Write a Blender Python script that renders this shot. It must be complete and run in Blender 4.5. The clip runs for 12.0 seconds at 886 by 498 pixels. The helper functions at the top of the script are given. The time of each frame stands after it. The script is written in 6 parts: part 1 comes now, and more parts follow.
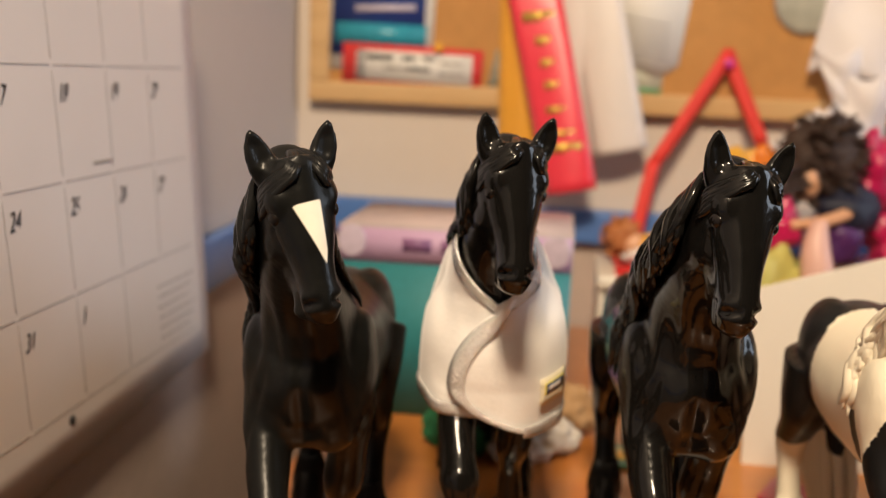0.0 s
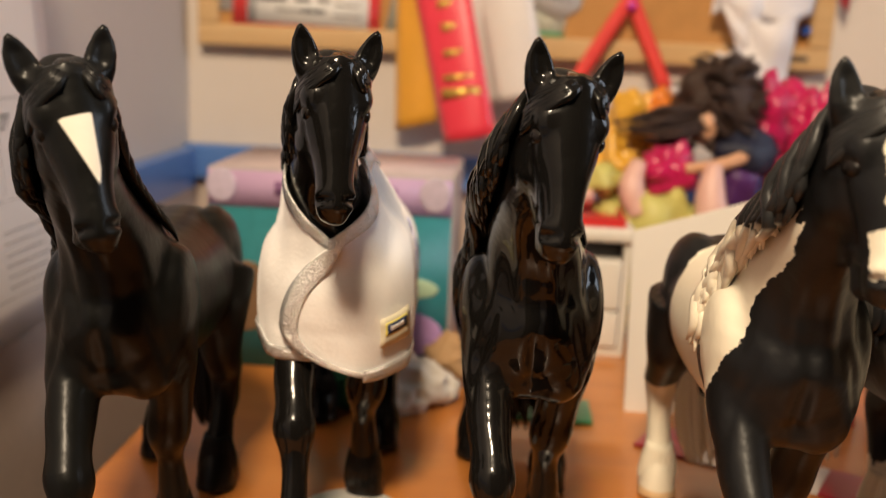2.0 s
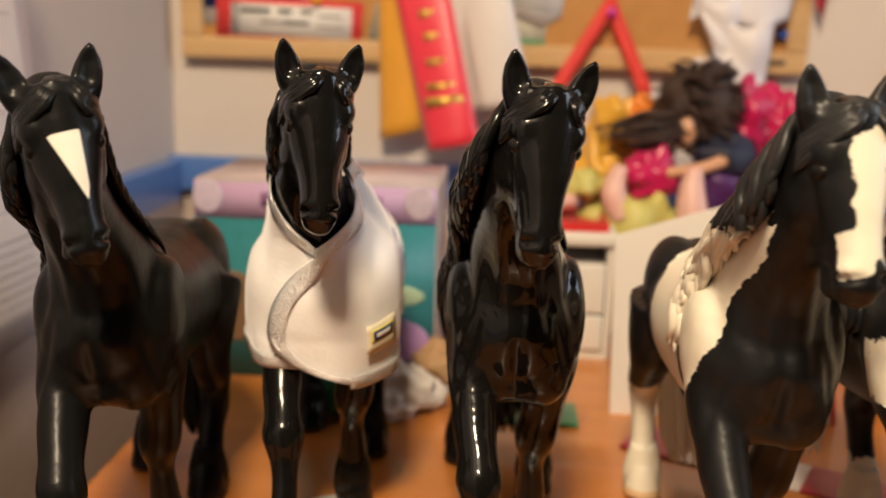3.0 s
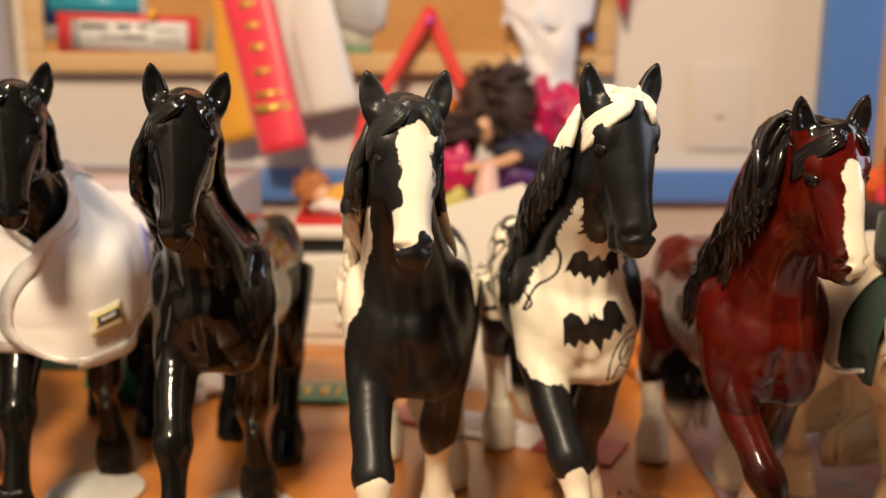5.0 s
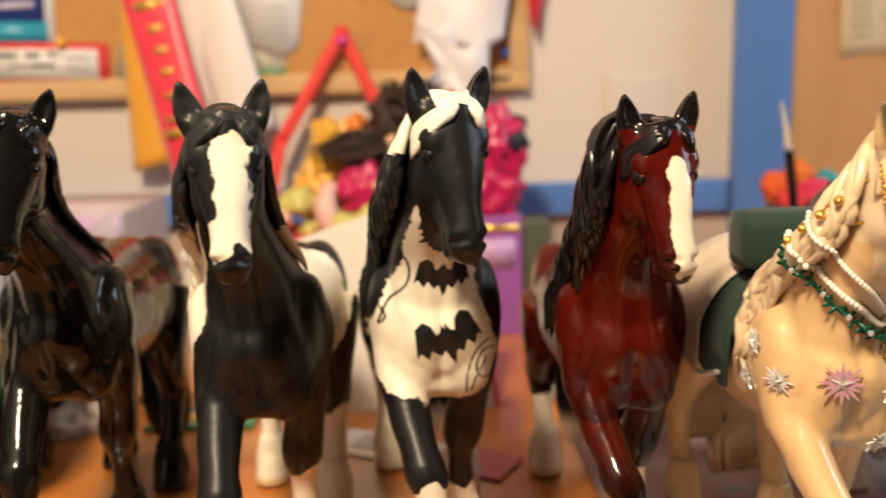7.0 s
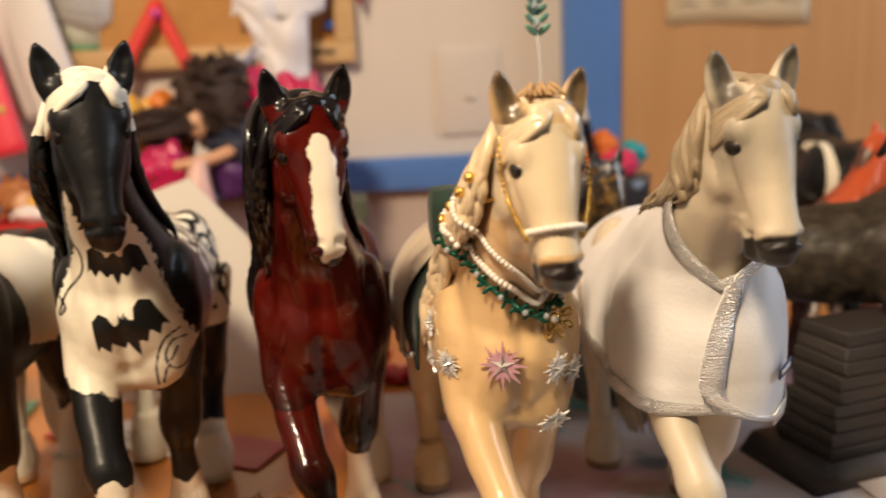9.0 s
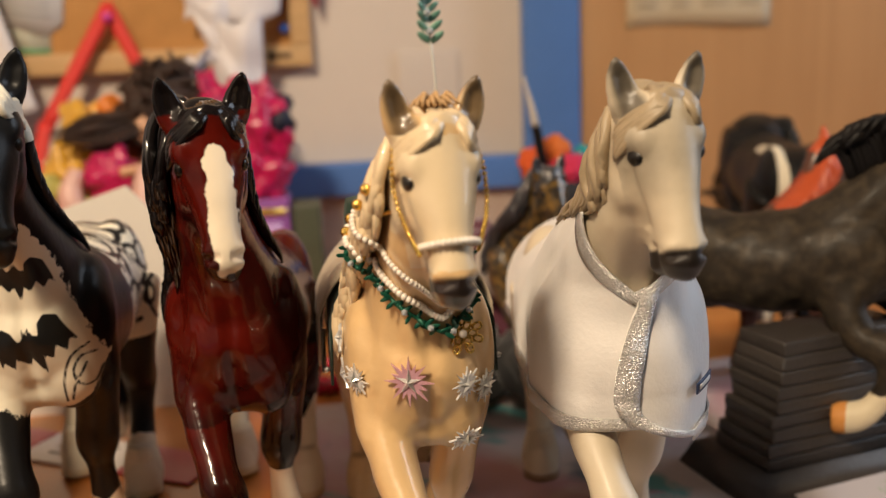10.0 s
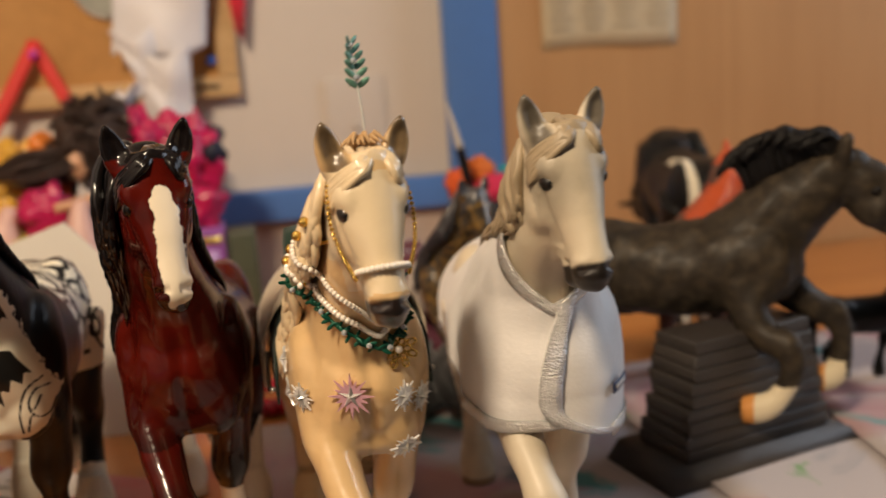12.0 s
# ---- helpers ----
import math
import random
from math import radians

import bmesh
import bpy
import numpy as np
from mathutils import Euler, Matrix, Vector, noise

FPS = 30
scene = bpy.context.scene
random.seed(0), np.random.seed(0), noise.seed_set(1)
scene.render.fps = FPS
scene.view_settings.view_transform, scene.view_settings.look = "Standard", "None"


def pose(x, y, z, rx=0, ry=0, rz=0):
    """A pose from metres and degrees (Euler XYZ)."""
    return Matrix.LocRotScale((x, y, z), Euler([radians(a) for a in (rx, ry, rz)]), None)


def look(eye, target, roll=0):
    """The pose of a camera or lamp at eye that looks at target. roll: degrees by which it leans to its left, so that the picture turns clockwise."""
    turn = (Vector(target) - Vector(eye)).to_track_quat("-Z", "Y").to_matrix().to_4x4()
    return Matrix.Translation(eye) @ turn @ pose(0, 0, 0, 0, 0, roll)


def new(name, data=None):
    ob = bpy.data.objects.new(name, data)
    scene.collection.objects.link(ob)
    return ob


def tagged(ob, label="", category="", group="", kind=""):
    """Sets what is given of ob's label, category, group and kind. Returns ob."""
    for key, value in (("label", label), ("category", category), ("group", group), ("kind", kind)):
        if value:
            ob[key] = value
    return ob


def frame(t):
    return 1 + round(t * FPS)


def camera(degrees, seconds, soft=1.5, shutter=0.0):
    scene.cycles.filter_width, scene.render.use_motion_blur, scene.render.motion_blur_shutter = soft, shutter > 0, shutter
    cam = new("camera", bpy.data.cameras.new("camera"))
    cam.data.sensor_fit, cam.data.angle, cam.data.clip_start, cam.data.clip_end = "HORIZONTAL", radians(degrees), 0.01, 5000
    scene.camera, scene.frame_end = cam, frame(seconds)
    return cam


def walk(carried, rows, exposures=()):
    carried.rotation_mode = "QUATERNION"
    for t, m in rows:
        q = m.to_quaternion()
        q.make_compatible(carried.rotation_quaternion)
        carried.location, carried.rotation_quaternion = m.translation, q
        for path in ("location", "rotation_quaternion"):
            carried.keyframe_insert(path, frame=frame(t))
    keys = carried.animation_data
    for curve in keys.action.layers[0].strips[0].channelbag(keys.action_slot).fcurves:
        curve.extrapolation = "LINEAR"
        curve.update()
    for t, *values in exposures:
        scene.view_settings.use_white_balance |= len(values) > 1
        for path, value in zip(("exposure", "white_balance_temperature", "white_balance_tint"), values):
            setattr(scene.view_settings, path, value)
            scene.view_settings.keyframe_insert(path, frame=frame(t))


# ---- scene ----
cam = camera(50.5, 12.0, soft=1.25, shutter=0.5)
PATH = [
    (0, (0.065, 0.005, 0.242), (-0.171, 1.957, -0.124), 2.3),
    (0.5, (0.064, 0.009, 0.24), (-0.151, 1.961, -0.138), 3.7),
    (1, (0.079, 0.03, 0.234), (-0.084, 1.983, -0.169), 3.9),
    (1.5, (0.102, 0.038, 0.22), (-0.052, 1.982, -0.227), 2.7),
    (2, (0.112, 0.037, 0.224), (-0.016, 1.986, -0.209), 2.5),
    (2.5, (0.111, 0.038, 0.224), (-0.025, 1.989, -0.195), 2.1),
    (4.3, (0.191, -0.005, 0.234), (0.203, 1.951, -0.183), 0.6),
    (4.5, (0.214, -0.005, 0.231), (0.197, 1.953, -0.175), 0.3),
    (5, (0.234, -0.019, 0.23), (0.221, 1.94, -0.176), 0.2),
    (5.5, (0.242, -0.034, 0.226), (0.238, 1.923, -0.185), 0.4),
    (6, (0.262, -0.025, 0.227), (0.284, 1.928, -0.205), 0.3),
    (6.5, (0.268, -0.019, 0.227), (0.32, 1.939, -0.177), -0.1),
    (7, (0.287, -0.013, 0.223), (0.328, 1.955, -0.134), -1.5),
    (8.8, (0.376, -0.004, 0.218), (0.545, 1.942, -0.211), -1.8),
    (9, (0.387, -0.002, 0.22), (0.569, 1.946, -0.196), -2.2),
    (9.5, (0.409, 0.001, 0.22), (0.602, 1.947, -0.2), -2.1),
    (10, (0.416, 0.005, 0.221), (0.624, 1.95, -0.194), -2.3),
    (10.5, (0.416, 0.003, 0.223), (0.654, 1.948, -0.177), -2.5),
    (11, (0.416, 0.005, 0.218), (0.67, 1.946, -0.19), -2.1),
    (11.5, (0.417, 0.005, 0.22), (0.672, 1.952, -0.162), -2.4),
    (12, (0.413, -0.023, 0.229), (0.764, 1.907, -0.159), -4.0),
]
walk(cam, [(t, look(eye, target, roll)) for t, eye, target, roll in PATH], [(0, 0.18), (2.5, 0.17), (4.5, 0.3), (5.5, 0.4), (7, 0.46), (9, 0.2), (9.5, 0.11), (10.5, -0.08), (12, -0.15)])
cam.data.dof.use_dof = True
cam.data.dof.focus_distance = 0.335
cam.data.dof.aperture_fstop = 7.1

# ---- light ----
world = bpy.data.worlds.new("room_air")
scene.world = world
world.use_nodes = True
world.node_tree.nodes["Background"].inputs["Color"].default_value = (0.8, 0.85, 1.0, 1)
world.node_tree.nodes["Background"].inputs["Strength"].default_value = 0.02


def area_lamp(name, eye, target, sx, sy, power, colour):
    d = bpy.data.lights.new(name, "AREA")
    d.shape, d.size, d.size_y, d.energy, d.color = "RECTANGLE", sx, sy, power, colour
    ob = new(name, d)
    ob.matrix_world = look(eye, target)
    return ob


# ceiling lamp over the desk, and the daylight of the window in the right-hand wall
area_lamp("ceiling_lamp_light", (0.04, -0.3, 1.0), (0.2, 0.6, 0.05), 0.16, 0.16, 17.0, (1.0, 0.79, 0.55))
area_lamp("window_light", (1.86, 0.4, 0.75), (0.4, 0.3, 0.1), 0.7, 0.8, 11.0, (0.78, 0.87, 1.0))

# ---- materials ----
def nodes_of(name):
    m = bpy.data.materials.new(name)
    m.use_nodes = True
    return m, m.node_tree.nodes, m.node_tree.links, m.node_tree.nodes["Principled BSDF"]


def rgb(c):
    return (*c, 1)


def plain(name, c, rough=0.5, metal=0.0, vary=0.12, scale=40.0, bump=0.05, coat=0.0, bump_scale=None, sheen=0.0, sub=0.0):
    """Colour with two scales of variation and a fine relief."""
    m, n, l, p = nodes_of(name)
    tc = n.new("ShaderNodeTexCoord")
    a, b = n.new("ShaderNodeTexNoise"), n.new("ShaderNodeTexNoise")
    a.inputs["Scale"].default_value, b.inputs["Scale"].default_value = scale, scale * 9
    a.inputs["Detail"].default_value = b.inputs["Detail"].default_value = 4
    add = n.new("ShaderNodeMath")
    add.operation = "MULTIPLY_ADD"
    add.inputs[1].default_value = 0.5
    mix = n.new("ShaderNodeMix")
    mix.data_type = "RGBA"
    mix.inputs[6].default_value = rgb([v * (1 - vary) for v in c])
    mix.inputs[7].default_value = rgb([min(1, v * (1 + vary)) for v in c])
    half = n.new("ShaderNodeMath")
    half.operation = "MULTIPLY"
    half.inputs[1].default_value = 0.5
    bp = n.new("ShaderNodeBump")
    bp.inputs["Strength"].default_value, bp.inputs["Distance"].default_value = bump, 0.002
    l.new(tc.outputs["Object"], a.inputs["Vector"])
    l.new(tc.outputs["Object"], b.inputs["Vector"])
    l.new(a.outputs["Fac"], half.inputs[0])
    l.new(b.outputs["Fac"], add.inputs[0])
    l.new(half.outputs[0], add.inputs[2])
    l.new(add.outputs[0], mix.inputs[0])
    l.new(mix.outputs[2], p.inputs["Base Color"])
    if bump_scale:
        c3 = n.new("ShaderNodeTexNoise")
        c3.inputs["Scale"].default_value = bump_scale
        l.new(tc.outputs["Object"], c3.inputs["Vector"])
        l.new(c3.outputs["Fac"], bp.inputs["Height"])
    else:
        l.new(b.outputs["Fac"], bp.inputs["Height"])
    l.new(bp.outputs["Normal"], p.inputs["Normal"])
    p.inputs["Roughness"].default_value, p.inputs["Metallic"].default_value = rough, metal
    p.inputs["Coat Weight"].default_value = coat
    p.inputs["Coat Roughness"].default_value = 0.04
    p.inputs["Sheen Weight"].default_value = sheen
    p.inputs["Subsurface Weight"].default_value = sub
    p.inputs["Subsurface Radius"].default_value = (0.004, 0.003, 0.002)
    return m


def wood(name, dark, light, rough=0.4, along="x", scale=6.0, coat=0.0):
    m, n, l, p = nodes_of(name)
    tc, mp = n.new("ShaderNodeTexCoord"), n.new("ShaderNodeMapping")
    s = {"x": (scale * 0.6, scale * 9, scale * 9), "y": (scale * 9, scale * 0.6, scale * 9), "z": (scale * 9, scale * 9, scale * 0.6)}[along]
    mp.inputs["Scale"].default_value = s
    a = n.new("ShaderNodeTexNoise")
    a.inputs["Scale"].default_value, a.inputs["Detail"].default_value, a.inputs["Distortion"].default_value = 1.0, 6, 0.6
    big = n.new("ShaderNodeTexNoise")
    big.inputs["Scale"].default_value = 5
    r = n.new("ShaderNodeValToRGB")
    r.color_ramp.elements[0].position, r.color_ramp.elements[1].position = 0.3, 0.7
    r.color_ramp.elements[0].color, r.color_ramp.elements[1].color = rgb(dark), rgb(light)
    mm = n.new("ShaderNodeMath")
    mm.operation = "MULTIPLY_ADD"
    mm.inputs[1].default_value = 0.4
    hm = n.new("ShaderNodeMath")
    hm.operation = "MULTIPLY"
    hm.inputs[1].default_value = 0.6
    bp = n.new("ShaderNodeBump")
    bp.inputs["Strength"].default_value, bp.inputs["Distance"].default_value = 0.08, 0.001
    l.new(tc.outputs["Object"], mp.inputs["Vector"])
    l.new(mp.outputs[0], a.inputs["Vector"])
    l.new(tc.outputs["Object"], big.inputs["Vector"])
    l.new(a.outputs["Fac"], hm.inputs[0])
    l.new(big.outputs["Fac"], mm.inputs[0])
    l.new(hm.outputs[0], mm.inputs[2])
    l.new(mm.outputs[0], r.inputs[0])
    l.new(r.outputs[0], p.inputs["Base Color"])
    l.new(a.outputs["Fac"], bp.inputs["Height"])
    l.new(bp.outputs["Normal"], p.inputs["Normal"])
    p.inputs["Roughness"].default_value, p.inputs["Coat Weight"].default_value = rough, coat
    return m


def horse_paint(name, base, second, hair, rough=0.35, coat=0.0, coat_rough=0.05, mottle=0.15, extra=(0.01, 0.01, 0.01), hoof=(0.3, 0.22, 0.13), ragged=0.0012, spots=None, base2=None, pearl=0.0, shade=None, spec=0.5):
    """Model-horse paint. The figure carries signed fields: 'second' (markings), 'extra' (drawn shapes), 'hoof', 'hair', 'eye', 'shade'."""
    m, n, l, p = nodes_of(name)
    tc = n.new("ShaderNodeTexCoord")

    def attr(k):
        a = n.new("ShaderNodeAttribute")
        a.attribute_name = k
        return a.outputs["Fac"]

    def noise_at(scale, detail=4):
        a = n.new("ShaderNodeTexNoise")
        a.inputs["Scale"].default_value, a.inputs["Detail"].default_value = scale, detail
        l.new(tc.outputs["Object"], a.inputs["Vector"])
        return a.outputs["Fac"]

    def step(src, width, wobble, scale):
        """0 to 1 across the field's zero line, made ragged by noise"""
        k = n.new("ShaderNodeMath")
        k.operation = "MULTIPLY_ADD"
        k.inputs[1].default_value, = (wobble * 4,)
        off = n.new("ShaderNodeMath")
        off.operation = "SUBTRACT"
        off.inputs[1].default_value = 0.5
        l.new(noise_at(scale), off.inputs[0])
        l.new(off.outputs[0], k.inputs[0])
        l.new(src, k.inputs[2])
        mr = n.new("ShaderNodeMapRange")
        mr.inputs["From Min"].default_value, mr.inputs["From Max"].default_value = -width, width
        l.new(k.outputs[0], mr.inputs["Value"])
        return mr.outputs[0]

    def mix(a, b, f):
        x = n.new("ShaderNodeMix")
        x.data_type = "RGBA"
        for i, v in ((6, a), (7, b)):
            if isinstance(v, tuple):
                x.inputs[i].default_value = rgb(v)
            else:
                l.new(v, x.inputs[i])
        l.new(f, x.inputs[0])
        return x.outputs[2]

    lo = tuple(v * (1 - mottle) for v in base)
    hi = tuple(min(1, v * (1 + mottle)) for v in (base2 or base))
    col = mix(lo, hi, noise_at(70))
    if shade:
        col = mix(col, shade, step(attr("shade"), 0.012, 0.002, 120))
    if spots:
        s = n.new("ShaderNodeMapRange")
        s.inputs["From Min"].default_value, s.inputs["From Max"].default_value = 0.42, 0.75
        l.new(noise_at(150, 4), s.inputs["Value"])
        col = mix(col, spots, s.outputs[0])
    col = mix(col, second, step(attr("second"), 0.0003, ragged, 260))
    col = mix(col, hair, attr("hair"))
    col = mix(col, hoof, step(attr("hoof"), 0.0005, 0.0003, 200))
    col = mix(col, extra, step(attr("extra"), 0.00025, 0.0, 200))
    col = mix(col, (0.008, 0.006, 0.005), attr("eye"))
    l.new(col, p.inputs["Base Color"])
    bp = n.new("ShaderNodeBump")
    bp.inputs["Strength"].default_value, bp.inputs["Distance"].default_value = 0.12, 0.0008
    l.new(noise_at(420, 2), bp.inputs["Height"])
    broad = n.new("ShaderNodeBump")
    broad.inputs["Strength"].default_value, broad.inputs["Distance"].default_value = 0.2, 0.002
    l.new(noise_at(95, 2), broad.inputs["Height"])
    l.new(broad.outputs["Normal"], bp.inputs["Normal"])
    l.new(bp.outputs["Normal"], p.inputs["Normal"])
    l.new(broad.outputs["Normal"], p.inputs["Coat Normal"])
    rr = n.new("ShaderNodeMapRange")
    rr.inputs["To Min"].default_value, rr.inputs["To Max"].default_value = rough * 0.8, rough * 1.2
    l.new(noise_at(50), rr.inputs["Value"])
    l.new(rr.outputs[0], p.inputs["Roughness"])
    p.inputs["Coat Weight"].default_value, p.inputs["Coat Roughness"].default_value = coat, coat_rough
    p.inputs["Sheen Weight"].default_value = pearl
    p.inputs["Specular IOR Level"].default_value = spec
    return m


WALL_PAINT = plain("wall_paint", (0.66, 0.58, 0.515), 0.75, vary=0.04, scale=6, bump=0.12)
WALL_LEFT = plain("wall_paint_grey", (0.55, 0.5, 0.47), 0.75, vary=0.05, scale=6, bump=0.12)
BLUE = plain("blue_gloss_paint", (0.09, 0.2, 0.5), 0.35, vary=0.1, scale=12, bump=0.08)
PANEL_GREY = plain("grey_brown_panel", (0.52, 0.42, 0.36), 0.55, vary=0.2, scale=15)
DESK_WOOD = wood("orange_varnished_wood", (0.42, 0.14, 0.026), (0.6, 0.23, 0.052), 0.3, "x", 4, coat=0.3)
TAN_WOOD = wood("tan_wood_veneer", (0.44, 0.24, 0.105), (0.55, 0.315, 0.145), 0.45, "z", 5)
FRAME_WOOD = wood("pine_frame", (0.5, 0.3, 0.13), (0.68, 0.45, 0.22), 0.5, "x", 8)
CORK = plain("cork", (0.5, 0.25, 0.08), 0.85, vary=0.3, scale=60, bump=0.4)
PAPER = plain("white_paper", (0.75, 0.73, 0.7), 0.7, vary=0.03, scale=20, bump=0.03)
PAPER_GREY = plain("calendar_paper", (0.72, 0.68, 0.67), 0.55, vary=0.04, scale=5, bump=0.04)
INK = plain("printing_ink", (0.03, 0.03, 0.035), 0.6)
INK_GREY = plain("grey_ink", (0.3, 0.28, 0.27), 0.6)
RED_SATIN = plain("red_satin", (0.75, 0.03, 0.06), 0.32, vary=0.15, scale=30, bump=0.06, sheen=0.4)
YELLOW_SATIN = plain("yellow_satin", (0.72, 0.34, 0.03), 0.35, vary=0.15, scale=30, bump=0.06, sheen=0.3)
WHITE_SATIN = plain("white_satin", (0.72, 0.66, 0.63), 0.35, vary=0.08, scale=30, bump=0.06, sheen=0.4)
GOLD_FOIL = plain("gold_foil", (0.85, 0.55, 0.12), 0.28, metal=0.7, vary=0.2)
RED_CARD = plain("red_card", (0.7, 0.05, 0.05), 0.5)

# ---- building helpers ----
def mesh_of(name, bm, material, smooth=True):
    me = bpy.data.meshes.new(name)
    bm.normal_update()
    bm.to_mesh(me)
    bm.free()
    for poly in me.polygons:
        poly.use_smooth = smooth
    for k in (material if isinstance(material, (list, tuple)) else [material]):
        me.materials.append(k)
    return me


def thing(name, bm, material, label, category, m=None, group="", kind="", smooth=True):
    ob = new(name, mesh_of(name, bm, material, smooth))
    if m is not None:
        ob.matrix_world = m
    return tagged(ob, label, category, group, kind)


def empty(name, label, category, m=None, group="", kind=""):
    ob = new(name)
    ob.empty_display_size = 0.02
    if m is not None:
        ob.matrix_world = m
    return tagged(ob, label, category, group, kind)


def part(name, bm, material, parent, label="", m=None, smooth=True):
    ob = new(name, mesh_of(name, bm, material, smooth))
    ob.parent = parent
    if m is not None:
        ob.matrix_basis = m
    if label:
        ob["label"] = label
    return ob


def box(bm, x0, x1, y0, y1, z0, z1, bevel=0.0):
    r = bmesh.ops.create_cube(bm, size=1.0, matrix=Matrix.LocRotScale(((x0 + x1) / 2, (y0 + y1) / 2, (z0 + z1) / 2), None, (x1 - x0, y1 - y0, z1 - z0)))
    if bevel:
        edges = list({e for v in r["verts"] for e in v.link_edges})
        bmesh.ops.bevel(bm, geom=edges, offset=bevel, segments=2, affect="EDGES", profile=0.7)
    return bm


def boxed(x0, x1, y0, y1, z0, z1, bevel=0.0):
    return box(bmesh.new(), x0, x1, y0, y1, z0, z1, bevel)


def spline(pts, n):
    """n points along a Catmull-Rom curve through rows of numbers"""
    p = np.array(pts, float)
    p = np.vstack([2 * p[0] - p[1], p, 2 * p[-1] - p[-2]])
    out = []
    for u in np.linspace(0, len(pts) - 1 - 1e-9, n):
        i = int(u)
        t = u - i
        a, b, c, d = p[i], p[i + 1], p[i + 2], p[i + 3]
        out.append(0.5 * (2 * b + (c - a) * t + (2 * a - 5 * b + 4 * c - d) * t * t + (3 * b - a - 3 * c + d) * t ** 3))
    return np.array(out)


def loft(bm, rows, n=24, seg=20, side=(1, 0, 0), power=2.0, axis=None):
    """A closed tube. rows: x, y, z, half-width along side, half-depth across it. axis: the rings' common normal, else the curve's own."""
    q = spline(rows, n)
    q[:, 3:] = np.maximum(q[:, 3:], 2e-4)
    c = q[:, :3]
    tan = np.gradient(c, axis=0)
    s0 = Vector(side)
    rings = []
    for i in range(n):
        t = Vector(tan[i] if axis is None else axis).normalized()
        s = (s0 - t * s0.dot(t)).normalized()
        d = t.cross(s)
        ring = []
        for k in range(seg):
            a = 2 * math.pi * k / seg
            ca, sa = math.cos(a), math.sin(a)
            ca, sa = math.copysign(abs(ca) ** (2 / power), ca), math.copysign(abs(sa) ** (2 / power), sa)
            ring.append(bm.verts.new(Vector(c[i]) + s * (q[i, 3] * ca) + d * (q[i, 4] * sa)))
        rings.append(ring)
    for a, b in zip(rings, rings[1:]):
        for k in range(seg):
            bm.faces.new((a[k], a[(k + 1) % seg], b[(k + 1) % seg], b[k]))
    bm.faces.new(rings[0][::-1])
    bm.faces.new(rings[-1])
    return rings


def tube(bm, pts, r, n=16, seg=8):
    """A round tube through points; r: one radius or one a point"""
    rr = r if isinstance(r, (list, tuple)) else [r] * len(pts)
    d = Vector(pts[-1]) - Vector(pts[0])
    side = (1, 0, 0) if abs(d.normalized().x) < 0.8 else (0, 0, 1)
    return loft(bm, [(*p, k, k) for p, k in zip(pts, rr)], n, seg, side)


def ball(bm, c, r, seg=14, rot=None):
    rr = r if isinstance(r, (list, tuple)) else (r, r, r)
    return bmesh.ops.create_uvsphere(bm, u_segments=seg, v_segments=max(6, seg // 2 + 1), radius=1.0, matrix=Matrix.LocRotScale(c, rot, rr))["verts"]


def sheet(bm, f, nu, nv, thick=0.0):
    """A cloth or paper sheet: f(u, v) gives a point; thick pushes a second skin along the normal."""
    g = [[Vector(f(i / nu, j / nv)) for j in range(nv + 1)] for i in range(nu + 1)]
    front = [[bm.verts.new(p) for p in row] for row in g]
    for i in range(nu):
        for j in range(nv):
            bm.faces.new((front[i][j], front[i + 1][j], front[i + 1][j + 1], front[i][j + 1]))
    if thick:
        bm.normal_update()
        back = [[bm.verts.new(v.co - v.normal * thick) for v in row] for row in front]
        for i in range(nu):
            for j in range(nv):
                bm.faces.new((back[i][j], back[i][j + 1], back[i + 1][j + 1], back[i + 1][j]))
        for i in range(nu):
            bm.faces.new((front[i][0], back[i][0], back[i + 1][0], front[i + 1][0]))
            bm.faces.new((front[i][nv], front[i + 1][nv], back[i + 1][nv], back[i][nv]))
        for j in range(nv):
            bm.faces.new((front[0][j], front[0][j + 1], back[0][j + 1], back[0][j]))
            bm.faces.new((front[nu][j], back[nu][j], back[nu][j + 1], front[nu][j + 1]))
    return bm


def prism(bm, pts, y0, y1):
    """A flat shape given by points (x, z), standing between y0 and y1"""
    a = [bm.verts.new((x, y0, z)) for x, z in pts]
    b = [bm.verts.new((x, y1, z)) for x, z in pts]
    bm.faces.new(a)
    bm.faces.new(b[::-1])
    for i in range(len(pts)):
        j = (i + 1) % len(pts)
        bm.faces.new((a[j], a[i], b[i], b[j]))
    bmesh.ops.recalc_face_normals(bm, faces=bm.faces[:])
    return bm

# ---- the room ----
LEFT, BACK = -0.2035, 0.947
RIGHT, FRONT, FLOOR, TOP = 1.9, -1.5, -0.75, 1.65
structure = "structure"
# floor boards darkened far down, so the room's dimness is in their colour
thing("floor", boxed(LEFT - 0.1, RIGHT + 0.1, FRONT - 0.1, BACK + 0.1, FLOOR - 0.06, FLOOR), wood("floor_boards", (0.016, 0.01, 0.007), (0.028, 0.018, 0.012), 0.5, "y", 4), "brown wooden floor under the desk, darkened to near-black for dim reflections", "floor", kind=structure, smooth=False)
# ceiling colour greyed down so the black horses reflect less of it
thing("ceiling", boxed(LEFT - 0.1, RIGHT + 0.1, FRONT - 0.1, BACK + 0.1, TOP, TOP + 0.06), plain("dimmed_ceiling_paint", (0.4, 0.37, 0.34), 0.8, vary=0.03), "plain unseen painted ceiling, greyed down to dim its reflection", "ceiling", kind=structure, smooth=False)
